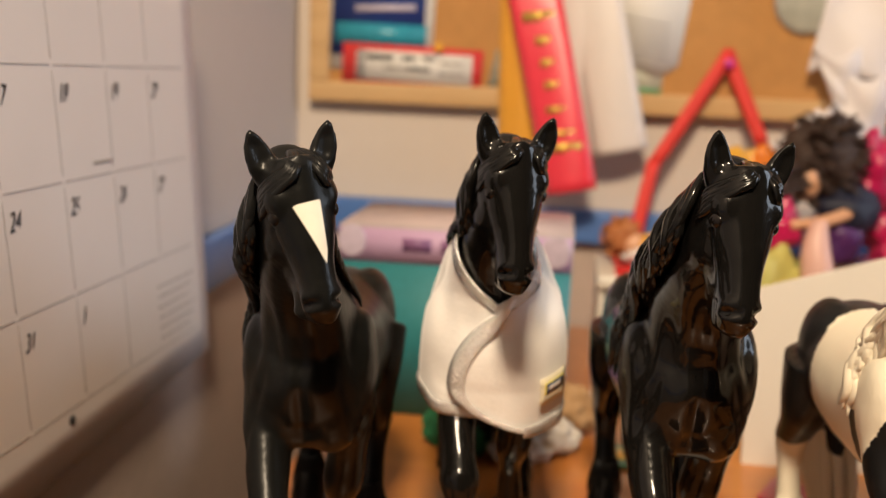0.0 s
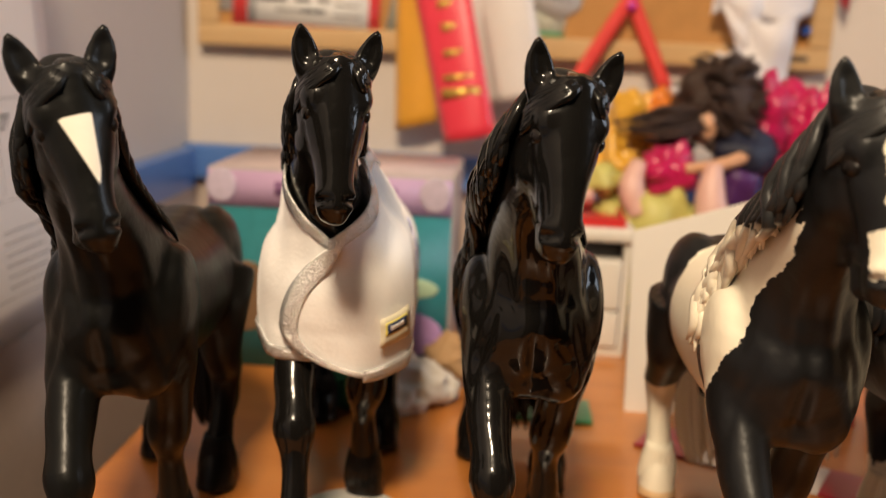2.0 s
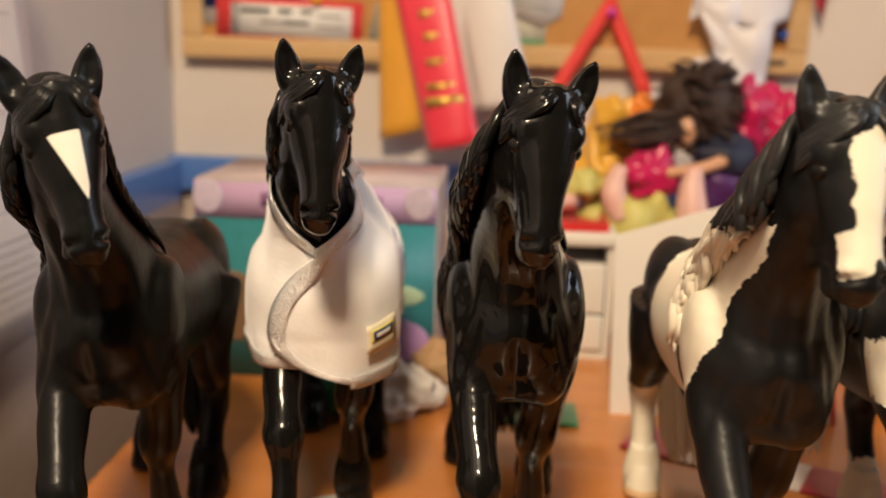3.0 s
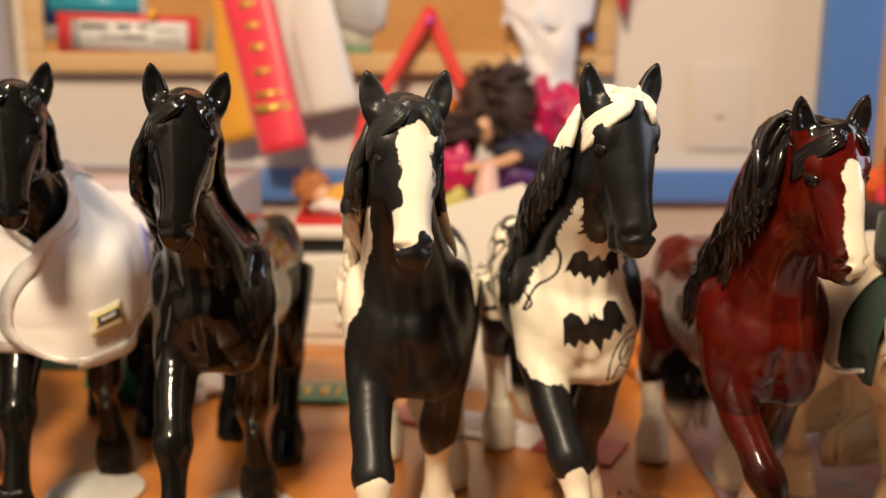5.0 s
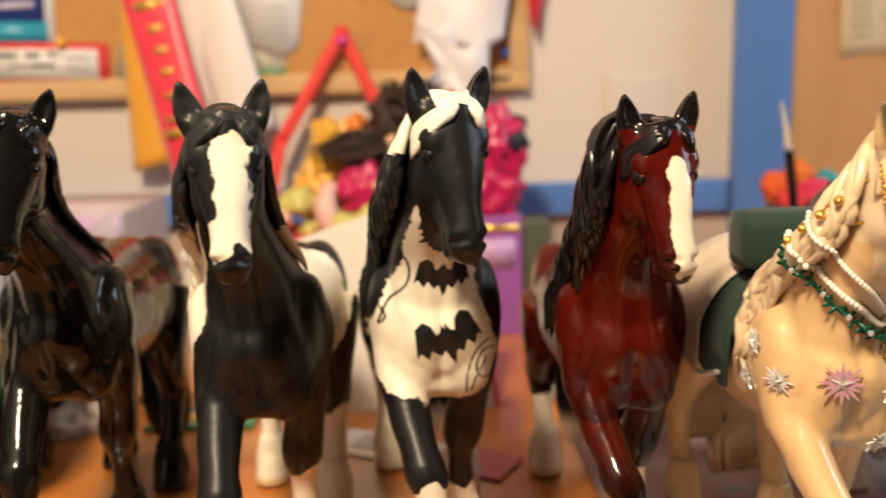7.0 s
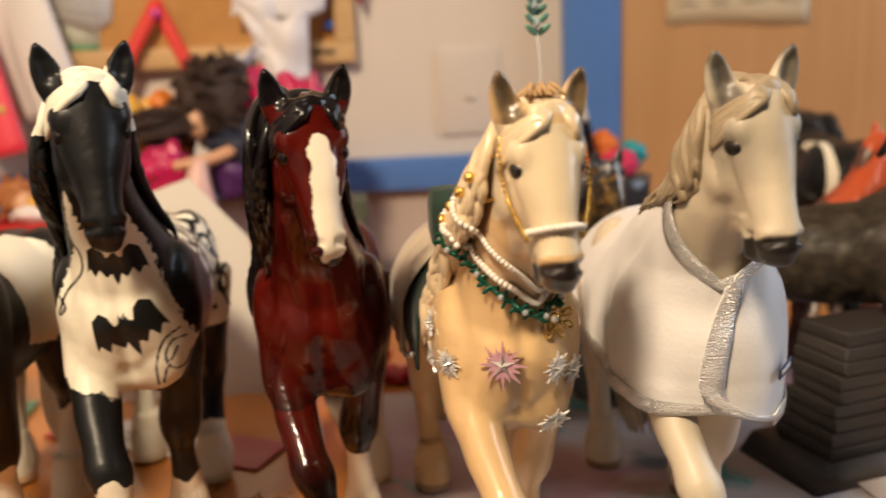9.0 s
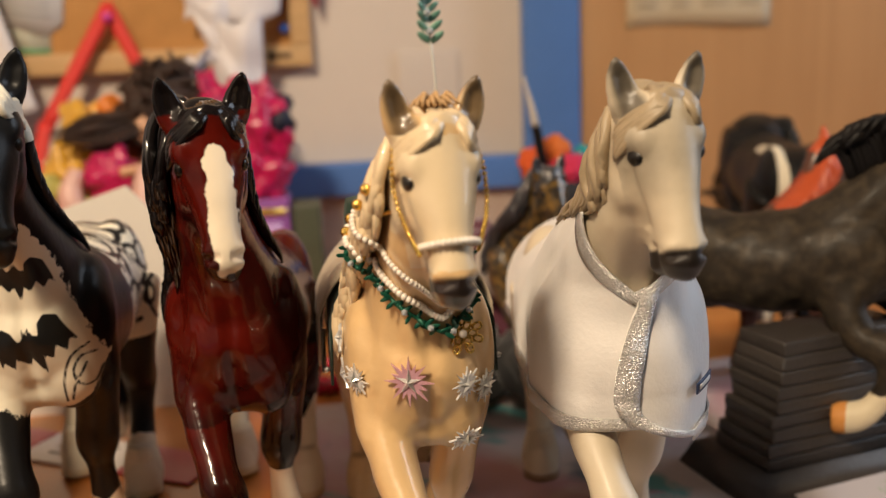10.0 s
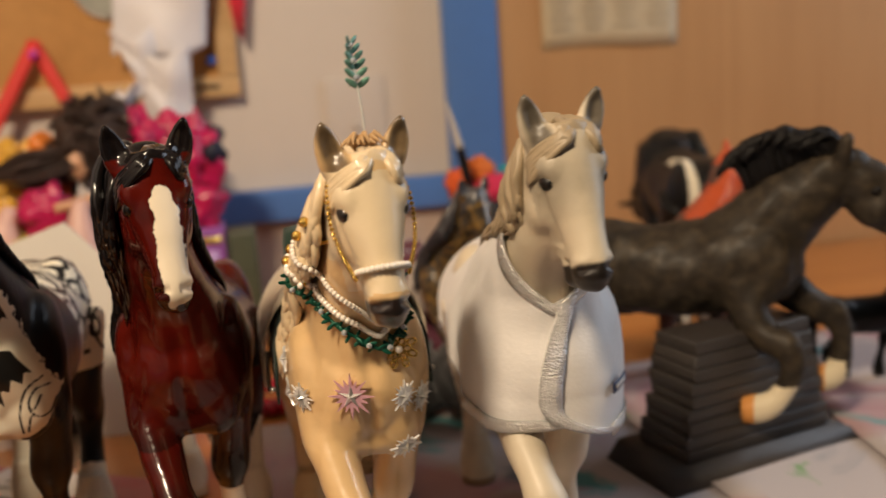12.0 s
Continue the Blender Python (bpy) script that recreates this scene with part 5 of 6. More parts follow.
AHEAD, ACROSS = (0, 1, 0), (1, 0, 0)
snowflake((-0.007, -0.2, 0.116), AHEAD, 0.0082, "pink enamel snowflake charm with a silver star", PINK_ENAMEL)
snowflake((0.0125, -0.2, 0.1125), AHEAD, 0.006, "silver snowflake charm with a raised star", SILVER_PALE)
snowflake((0.0205, -0.2, 0.1085), AHEAD, 0.006, "silver snowflake charm with a raised star", SILVER_PALE)
snowflake((0.013, -0.2, 0.09), AHEAD, 0.0062, "silver snowflake charm hanging on a thread", SILVER_PALE)
snowflake((-0.2, 0.045, 0.113), ACROSS, 0.0058, "silver snowflake charm with a raised star", SILVER_PALE)
snowflake((-0.2, 0.058, 0.125), ACROSS, 0.005, "silver snowflake charm with a raised star", SILVER_PALE)
snowflake((-0.2, 0.068, 0.108), ACROSS, 0.0058, "silver snowflake charm with a raised star", SILVER_PALE)

plume = empty("leaf_plume", "plume of green leaves and crystals on a clear stem", "plume", PARADE)
bm = bmesh.new()
STEM = on_head([(0.002, 0.006, 0.206), (0.0015, 0.005, 0.22), (0.0005, 0.006, 0.234), (-0.0005, 0.007, 0.2445)])
tube(bm, STEM, 0.0004, 14, 6)
part("stem", bm, plain("clear_stem", (0.6, 0.6, 0.56), 0.2), plume)
PLUME_LEAF = plain("pale_green_foil", (0.14, 0.3, 0.23), 0.35, metal=0.2, vary=0.3, scale=200)
leaf_bm = bmesh.new()
ball(leaf_bm, (0, 0, 0.0024), (0.0011, 0.0004, 0.0028), 8)
plume_leaf_me = mesh_of("leaf", leaf_bm, PLUME_LEAF)
for i, p in enumerate(spline(STEM, 13)[7:]):
    for k in (-1, 1):
        o = new("leaf", plume_leaf_me)
        o.parent = plume
        o.matrix_basis = Matrix.Translation(Vector(p)) @ Euler((0.2, k * 0.9, 0.2 * i)).to_matrix().to_4x4()
    if i % 2 == 1:
        o = new("crystal", gem_me)
        o.parent = plume
        o.matrix_basis = Matrix.Translation(Vector(p) + Vector((0, -0.0015, 0)))
bm = bmesh.new()
for k in range(9):
    strand(bm, on_head([(0.001, 0.008, 0.206), (0.0015 + 0.0008 * (k - 4), 0.006, 0.211), (0.002 * (k - 4) * 0.6, 0.004, 0.2135 + 0.001 * (k % 3)), (0.002 * (k - 4), 0.001, 0.212)]), 0.0011, 10)
part("tuft", bm, plain("straw_tuft", (0.45, 0.28, 0.13), 0.6), plume, "tuft of straw-coloured fibres")

cape = empty("parade_saddle_cloth", "dark green velvet saddle cloth with pale fringe", "saddle cloth", PARADE)


def drape(y0, y1, half, low, lift):
    def f(u, v):
        a = (u - 0.5) * 2
        y = y0 + (y1 - y0) * v
        x = (half + lift) * math.sin(a * 1.45)
        z = 0.112 + (0.0335 + lift) * math.cos(a * 1.45) if abs(a) < 1 else low
        return (x, y + 0.027, z + 0.0015 * math.sin(20 * v + 3 * a))
    return sheet(bmesh.new(), f, 22, 10, 0.001)


part("cloth", drape(0.05, 0.115, 0.031, 0.1, 0.003), VELVET, cape)
part("fringe", drape(0.075, 0.13, 0.033, 0.1, 0.0055), plain("champagne_cloth", (0.55, 0.45, 0.33), 0.5, sheen=0.4), cape, "champagne-coloured over-cloth")
for sx in (-1, 1):
    bm = bmesh.new()
    beads(bm, [(sx * 0.035, 0.082, 0.105), (sx * 0.036, 0.107, 0.098), (sx * 0.035, 0.137, 0.105)], 0.0012, 26)
    part("bead_edge", bm, SILVER_METAL, cape, "silver bead edging")
bm = boxed(-0.024, 0.024, 0.083, 0.108, 0.147, 0.172, 0.007)
part("cushion", bm, VELVET, cape, "padded green velvet seat")

# ---- things on the desk, behind and among the horses ----
def plastic(name, c, rough=0.35, **k):
    return plain(name, c, rough, **k)


# boxed game behind the horses
LILAC = plain("lilac_card", (0.5, 0.33, 0.5), 0.4, vary=0.12, scale=40)
TEAL = plain("teal_print_card", (0.03, 0.2, 0.22), 0.4, vary=0.35, scale=25)
game = empty("game_box", "teal and lilac printed cardboard game box", "box")
part("carton", boxed(-0.086, 0.078, 0.641, 0.755, 0.0, 0.1365, 0.0015), plain("grey_card", (0.42, 0.38, 0.36), 0.5, vary=0.25, scale=30), game)
part("front_print", boxed(-0.085, 0.077, 0.6395, 0.6406, 0.001, 0.111), TEAL, game, "teal printed front")
part("banner", boxed(-0.085, 0.077, 0.639, 0.6406, 0.1113, 0.1355), LILAC, game, "lilac title band")
part("top_print", boxed(-0.084, 0.076, 0.643, 0.753, 0.1367, 0.1373), plain("pinkish_print", (0.5, 0.4, 0.4), 0.45, vary=0.35, scale=35), game, "faded pinkish top print")
for x in (-0.076, 0.066):
    bm = bmesh.new()
    ball(bm, (x, 0.6388, 0.1255), (0.0105, 0.0005, 0.0115), 14)
    part("round_print", bm, plain("emblem_white", (0.5, 0.42, 0.52), 0.4, vary=0.5, scale=150), game, "round white emblem")
for x, w in ((-0.03, 0.02), (-0.006, 0.014), (0.012, 0.016), (0.032, 0.018)):
    part("text_bar", boxed(x - w / 2, x + w / 2, 0.6383, 0.639, 0.12, 0.129), plain("plum_ink", (0.22, 0.1, 0.22), 0.5) if x < -0.02 else bpy.data.materials["plum_ink"], game)
def blob(parent, name, c, r, m, label=""):
    bm = bmesh.new()
    ball(bm, c, r, 16)
    for v in bm.verts:
        v.co += Vector((noise.noise(v.co * 60), 0, noise.noise(v.co * 60 + Vector((5, 0, 0))))) * min(r) * 1.5
    return part(name, bm, m, parent, label)
blob(game, "printed_shape", (-0.06, 0.639, 0.05), (0.02, 0.0006, 0.025), plain("brown_print", (0.18, 0.1, 0.05), 0.4, vary=0.5, scale=60), "brown printed shape")
blob(game, "printed_shape", (0.052, 0.639, 0.062), (0.019, 0.0006, 0.007), plain("mint_print", (0.4, 0.55, 0.38), 0.4, vary=0.3, scale=60), "pale mint printed shape")
blob(game, "printed_shape", (0.05, 0.639, 0.03), (0.025, 0.0006, 0.016), plain("violet_print", (0.42, 0.25, 0.5), 0.4, vary=0.3, scale=60), "violet printed shape")
blob(game, "printed_shape", (0.02, 0.639, 0.075), (0.012, 0.0006, 0.018), bpy.data.materials["brown_print"], "brown printed shape")

# white drawer unit
WHITE_PL = plain("white_drawer_plastic", (0.68, 0.64, 0.56), 0.35, vary=0.04)
unit = empty("drawer_unit", "small white plastic drawer unit on the desk", "drawer unit")
bm = boxed(0.1, 0.205, 0.712, 0.8, 0.0, 0.006)
box(bm, 0.1, 0.105, 0.712, 0.8, 0.006, 0.086)
box(bm, 0.2, 0.205, 0.712, 0.8, 0.006, 0.086)
box(bm, 0.1055, 0.1995, 0.794, 0.8, 0.006, 0.086)
part("case", bm, WHITE_PL, unit, smooth=False)
part("lid", boxed(0.098, 0.207, 0.708, 0.802, 0.0863, 0.0965, 0.003), WHITE_PL, unit)
for z0, z1 in ((0.007, 0.034), (0.0355, 0.073)):
    d = part("drawer", boxed(0.106, 0.199, 0.709, 0.79, z0, z1, 0.002), WHITE_PL, unit)
    part("handle", boxed(0.143, 0.163, 0.704, 0.7085, (z0 + z1) / 2 - 0.002, (z0 + z1) / 2 + 0.002, 0.001), WHITE_PL, d)
# solid black block gives the open slot its shade
part("slot_shade_block", boxed(0.106, 0.199, 0.72, 0.79, 0.0735, 0.0855), INK, unit, "black block standing in for the shade of an open slot")
bm = bmesh.new()
ball(bm, (0.153, 0.7083, 0.056), (0.008, 0.0012, 0.007), 12)
part("sticker", bm, plain("pink_sticker", (0.7, 0.12, 0.2), 0.4), unit, "pink sticker")

tray = empty("red_tray", "shallow red plastic tray on the drawer unit", "tray")
bm = boxed(0.112, 0.2, 0.715, 0.79, 0.0967, 0.0985)
for a in ((0.112, 0.2, 0.715, 0.718), (0.112, 0.2, 0.787, 0.79), (0.112, 0.115, 0.7182, 0.7868), (0.197, 0.2, 0.7182, 0.7868)):
    box(bm, *a, 0.0985, 0.1035)
part("base", bm, plain("red_plastic", (0.55, 0.03, 0.03), 0.3), tray, smooth=False)


def lump(bm, c, r, amp, freq, seg=20, seed=0.0):
    """A cloth or hair heap: a ball pushed about by noise"""
    vs = ball(bm, c, r, seg)
    rr = max(r)
    for v in vs:
        d = (v.co - Vector(c)).normalized()
        k = noise.noise(v.co * freq + Vector((seed, 0, 0))) + 0.5 * noise.noise(v.co * freq * 2.3 + Vector((0, seed, 3)))
        v.co += d * (k * amp * rr)
    return vs


def cloth_heap(name, c, r, m, label, amp=0.35, freq=70, seed=0.0, category="cloth"):
    bm = bmesh.new()
    lump(bm, c, r, amp, freq, 40, seed)
    for v in bm.verts:
        v.co.z = max(v.co.z, 0.0005)
    return thing(name, bm, m, label, category)


SKINTONE = plain("doll_vinyl", (0.62, 0.34, 0.2), 0.4, vary=0.04)


def doll(name, label, parts):
    """A toy figure as one plain mesh with several colours. parts: material, then lumps or tubes"""
    mats = []
    bm = bmesh.new()
    for m, kind, *a in parts:
        if m not in mats:
            mats.append(m)
        before = set(bm.faces)
        if kind == "lump":
            lump(bm, *a)
        elif kind == "tube":
            tube(bm, *a)
        elif kind == "locks":
            p0, p1, spread, n, sd = a
            rn = random.Random(sd)
            for _ in range(n):
                o = Vector((rn.uniform(-1, 1), rn.uniform(-1, 1), rn.uniform(-1, 1))) * spread
                e = Vector(p1) + o * 0.7 + Vector((rn.uniform(-0.01, 0.012), 0, rn.uniform(-0.004, 0.004)))
                mid = (Vector(p0) + e) / 2 + o + Vector((0, -0.002, rn.uniform(-0.004, 0.004)))
                tube(bm, [tuple(Vector(p0) + o), tuple(mid), tuple(e)], [0.0022, 0.0022, 0.0005], 9, 5)
        elif kind == "hair":
            c, r, n, sd = a
            rn = random.Random(sd)
            lump(bm, c, r, 0.25, 60, 28, sd)
            for _ in range(n):
                th, ph = rn.uniform(0, 6.28), rn.uniform(-1.2, 1.3)
                d = Vector((math.cos(th) * math.cos(ph), math.sin(th) * math.cos(ph), math.sin(ph)))
                p0 = Vector(c) + Vector((d.x * r[0], d.y * r[1], d.z * r[2])) * 0.9
                t = Vector((-d.y, d.x, rn.uniform(-0.8, 0.3))).normalized() * max(r) * 0.5
                tube(bm, [tuple(p0), tuple(p0 + d * r[0] * 0.25 + t * 0.5), tuple(p0 + d * r[0] * 0.2 + t * 1.1)], [0.0016, 0.0018, 0.0004], 7, 5)
        for f in set(bm.faces) - before:
            f.material_index = mats.index(m)
    return thing(name, bm, mats, label, "doll")


BROWN_HAIR = plain("dark_brown_doll_hair", (0.035, 0.016, 0.01), 0.5, vary=0.4, scale=120, bump=0.6)
AUBURN = plain("auburn_doll_hair", (0.4, 0.14, 0.04), 0.5, vary=0.3, scale=120, bump=0.5)
YELLOW_CLOTH = plain("golden_yellow_satin", (0.68, 0.36, 0.03), 0.35, vary=0.25, scale=60, sheen=0.4)
ORANGE_CLOTH = plain("orange_satin", (0.72, 0.2, 0.02), 0.4, vary=0.2, scale=60)
MAGENTA = plain("magenta_satin", (0.48, 0.006, 0.085), 0.32, vary=0.35, scale=50, sheen=0.1)
PURPLE = plain("dark_purple_cloth", (0.07, 0.015, 0.11), 0.5, vary=0.3, scale=50)
DARK_BLUE = plain("midnight_cloth", (0.008, 0.01, 0.03), 0.6)
OLIVE = plain("pale_olive_cloth", (0.52, 0.48, 0.14), 0.5, vary=0.2, scale=40)
PINK_PALE = plain("pale_pink_vinyl", (0.66, 0.4, 0.34), 0.4, vary=0.05)

# heap of dolls behind the middle of the row
doll("fashion_doll", "brown-haired doll in magenta and purple satin, leaning", [
    (BROWN_HAIR, "hair", (0.276, 0.8, 0.186), (0.032, 0.024, 0.032), 150, 4),
    (BROWN_HAIR, "locks", (0.258, 0.785, 0.174), (0.204, 0.772, 0.163), 0.009, 26, 3),
    (SKINTONE, "lump", (0.262, 0.786, 0.168), (0.011, 0.011, 0.014), 0.05, 60, 14),
    (DARK_BLUE, "lump", (0.296, 0.79, 0.15), (0.024, 0.02, 0.02), 0.4, 60, 24, 2.0),
    (PURPLE, "lump", (0.285, 0.785, 0.125), (0.022, 0.018, 0.02), 0.4, 60, 24, 5.0),
    (MAGENTA, "lump", (0.236, 0.772, 0.132), (0.02, 0.018, 0.02), 0.45, 150, 36, 1.0),
    (SKINTONE, "tube", [(0.3, 0.775, 0.15), (0.275, 0.765, 0.141), (0.246, 0.757, 0.137)], [0.0055, 0.005, 0.004], 14, 10),
    (PINK_PALE, "tube", [(0.212, 0.765, 0.14), (0.207, 0.758, 0.12), (0.214, 0.752, 0.1)], [0.006, 0.01, 0.008], 14, 12),
    (PINK_PALE, "tube", [(0.267, 0.755, 0.142), (0.265, 0.75, 0.12), (0.268, 0.745, 0.09), (0.27, 0.742, 0.02)], [0.006, 0.011, 0.013, 0.012], 16, 12),
    (MAGENTA, "lump", (0.312, 0.802, 0.172), (0.018, 0.016, 0.034), 0.4, 120, 36, 3.0)])
doll("fashion_doll", "doll in a golden yellow and orange satin dress", [
    (YELLOW_CLOTH, "lump", (0.213, 0.815, 0.168), (0.023, 0.02, 0.024), 0.5, 70, 30, 6.0),
    (YELLOW_CLOTH, "lump", (0.2, 0.8, 0.13), (0.02, 0.02, 0.028), 0.5, 70, 30, 7.0),
    (ORANGE_CLOTH, "lump", (0.232, 0.812, 0.176), (0.014, 0.014, 0.016), 0.5, 70, 24, 8.0),
    (ORANGE_CLOTH, "lump", (0.236, 0.806, 0.15), (0.018, 0.014, 0.012), 0.5, 70, 24, 9.0),
    (YELLOW_CLOTH, "lump", (0.218, 0.818, 0.04), (0.026, 0.024, 0.04), 0.4, 60, 24, 11.0),
    (YELLOW_CLOTH, "lump", (0.21, 0.815, 0.095), (0.022, 0.022, 0.035), 0.4, 60, 24, 12.0)])
doll("fashion_doll", "doll in a bright magenta satin gown", [
    (MAGENTA, "lump", (0.352, 0.812, 0.165), (0.024, 0.02, 0.034), 0.4, 120, 36, 13.0),
    (MAGENTA, "lump", (0.345, 0.808, 0.125), (0.026, 0.022, 0.028), 0.4, 120, 36, 14.0),
    (DARK_BLUE, "lump", (0.37, 0.81, 0.17), (0.01, 0.014, 0.022), 0.4, 80, 20, 15.0),
    (MAGENTA, "lump", (0.335, 0.82, 0.19), (0.014, 0.014, 0.014), 0.4, 80, 20, 16.0)])
cloth_heap("folded_cloth", (0.228, 0.768, 0.062), (0.045, 0.03, 0.062), OLIVE, "crumpled pale olive cloth under the dolls", 0.25, 45, 3.0)
pbox = empty("purple_toy_box", "purple printed toy box under the magenta doll", "box")
part("carton", boxed(0.322, 0.372, 0.785, 0.83, 0.0, 0.105, 0.001), plain("purple_card", (0.3, 0.1, 0.38), 0.4, vary=0.35, scale=60), pbox)
part("label_band", boxed(0.324, 0.37, 0.784, 0.785, 0.092, 0.098), GOLD_FOIL, pbox, "gold band")
part("window_print", boxed(0.328, 0.366, 0.784, 0.785, 0.06, 0.086), plain("lilac_print_card", (0.5, 0.3, 0.55), 0.4, vary=0.5, scale=90), pbox)
cbox = thing("dark_box", boxed(0.374, 0.398, 0.79, 0.83, 0.0, 0.098, 0.002), plain("dark_green_card", (0.07, 0.08, 0.05), 0.5, vary=0.4, scale=40), "dark green-grey box beside the toy box", "box")

# doll lying on the drawer unit
doll("baby_doll", "small auburn-haired doll lying on the drawer unit", [
    (AUBURN, "hair", (0.118, 0.77, 0.118), (0.014, 0.014, 0.014), 60, 8),
    (SKINTONE, "lump", (0.127, 0.762, 0.113), (0.009, 0.009, 0.01), 0.06, 60, 14),
    (YELLOW_CLOTH, "lump", (0.148, 0.765, 0.114), (0.018, 0.014, 0.011), 0.4, 80, 24, 2.0),
    (PINK_PALE, "lump", (0.165, 0.762, 0.11), (0.016, 0.012, 0.009), 0.4, 80, 24, 4.0),
    (OLIVE, "lump", (0.186, 0.768, 0.124), (0.016, 0.014, 0.012), 0.5, 80, 24, 5.0),
    (WHITE_SATIN, "lump", (0.14, 0.752, 0.105), (0.02, 0.01, 0.006), 0.4, 80, 20, 6.0)])

# tall white folded card
card2 = empty("white_card_stand", "white folded card standing behind the horses", "card")
part("panel", prism(bmesh.new(), [(0.194, 0.0), (0.19, 0.116), (0.283, 0.146), (0.318, 0.105), (0.333, 0.0)], 0.603, 0.6055), plain("white_card", (0.78, 0.73, 0.66), 0.55, vary=0.03), card2, smooth=False)
part("red_edge", prism(bmesh.new(), [(0.3335, 0.0), (0.3185, 0.105), (0.3215, 0.105), (0.3365, 0.0)], 0.603, 0.6055), RED_CARD, card2, smooth=False)
part("back_panel", prism(bmesh.new(), [(0.2, 0.0), (0.2, 0.1), (0.33, 0.1), (0.33, 0.0)], 0.63, 0.632), bpy.data.materials["white_card"], card2, smooth=False)

# plush toy
PLUSH_WHITE = plain("white_plush", (0.7, 0.62, 0.52), 0.9, vary=0.15, scale=100, bump=0.8, sheen=0.5)
PLUSH_GREEN = plain("green_plush", (0.02, 0.16, 0.06), 0.9, vary=0.3, scale=100, bump=0.8)
def plush(lumps_, material, label):
    """Several soft lumps melted into one toy"""
    bm = bmesh.new()
    for i, (c, r) in enumerate(lumps_):
        lump(bm, c, r, 0.3, 160, 24, i)
    me = finish_figure(bm, 0.0016, 3, [])
    for v in me.vertices:
        v.co.z = max(v.co.z, 0.0004)
    me.materials.append(material)
    return tagged(new("plush_toy", me), label, "plush toy")


plush((((0.04, 0.6, 0.018), (0.022, 0.018, 0.018)), ((0.064, 0.585, 0.016), (0.018, 0.015, 0.016)), ((0.075, 0.598, 0.01), (0.015, 0.012, 0.01)), ((0.022, 0.606, 0.016), (0.016, 0.014, 0.016)), ((0.05, 0.574, 0.009), (0.02, 0.012, 0.009))), PLUSH_WHITE, "white fluffy plush toy lying on the desk")
plush((((0.0, 0.594, 0.014), (0.016, 0.013, 0.014)), ((0.018, 0.58, 0.012), (0.015, 0.011, 0.012))), PLUSH_GREEN, "green plush toy beside the white one")
tan = plain("tan_plush", (0.45, 0.27, 0.13), 0.9, vary=0.2, scale=90, bump=0.6)
cloth_heap("plush_toy", (0.083, 0.63, 0.018), (0.02, 0.012, 0.018), tan, "small tan plush toy by the game box", 0.3, 120, 1.5, "plush toy")

strip = empty("green_ribbon_strip", "green ribbon strip with gold print on the desk", "ribbon")
part("band", boxed(0.1, 0.172, 0.575, 0.611, 0.0004, 0.003, 0.001), plain("green_satin", (0.02, 0.2, 0.07), 0.35, vary=0.2, scale=60, sheen=0.3), strip)
for k, w in enumerate((0.005, 0.007, 0.004, 0.006, 0.003)):
    part("print_bar", boxed(0.113 + 0.011 * k, 0.113 + 0.011 * k + w, 0.585, 0.602, 0.0031, 0.0035), GOLD_FOIL, strip)

flatr = empty("award_ribbon_flat", "red and white prize ribbon lying on the desk", "ribbon", pose(0.268, 0.53, 0.0005, 0, 0, -28))
part("white_band", boxed(-0.045, 0.026, -0.018, 0.018, 0.0, 0.0012, 0.0004), WHITE_SATIN, flatr)
part("red_end", boxed(-0.075, -0.0452, -0.018, 0.018, 0.0, 0.0016, 0.0004), plain("crimson_satin", (0.42, 0.01, 0.03), 0.35, vary=0.15, scale=60, sheen=0.3), flatr, "crimson satin end")
part("red_end", boxed(0.0262, 0.075, -0.018, 0.018, 0.0, 0.0014, 0.0004), bpy.data.materials["crimson_satin"], flatr, "crimson satin end")
for k in range(3):
    part("text_bar", boxed(-0.03, 0.008 - 0.01 * k, 0.008 - 0.008 * k, 0.0105 - 0.008 * k, 0.0013, 0.0015), INK_GREY, flatr)

# painted papers over the right half of the desk
PAINTY, nd, lk, bs = nodes_of("paint_splashed_paper")
tc = nd.new("ShaderNodeTexCoord")
base_in = None
col = (0.5, 0.45, 0.45)
for i, (c, sc, lo, hi) in enumerate((((0.42, 0.24, 0.26), 9, 0.5, 0.62), ((0.1, 0.34, 0.36), 17, 0.6, 0.68), ((0.5, 0.14, 0.2), 23, 0.66, 0.7), ((0.16, 0.2, 0.25), 13, 0.62, 0.72), ((0.2, 0.36, 0.16), 27, 0.68, 0.72))):
    nz, mr, mx, mp = nd.new("ShaderNodeTexNoise"), nd.new("ShaderNodeMapRange"), nd.new("ShaderNodeMix"), nd.new("ShaderNodeMapping")
    mp.inputs["Location"].default_value = (i * 3.1, i * 1.7, 0)
    nz.inputs["Scale"].default_value, nz.inputs["Detail"].default_value, nz.inputs["Distortion"].default_value = sc, 5, 0.5
    mr.inputs["From Min"].default_value, mr.inputs["From Max"].default_value = lo, hi
    mx.data_type = "RGBA"
    lk.new(tc.outputs["Object"], mp.inputs["Vector"])
    lk.new(mp.outputs[0], nz.inputs["Vector"])
    lk.new(nz.outputs["Fac"], mr.inputs["Value"])
    lk.new(mr.outputs[0], mx.inputs[0])
    if base_in is None:
        mx.inputs[6].default_value = rgb(col)
    else:
        lk.new(base_in, mx.inputs[6])
    mx.inputs[7].default_value = rgb(c)
    base_in = mx.outputs[2]
lk.new(base_in, bs.inputs["Base Color"])
bs.inputs["Roughness"].default_value = 0.55


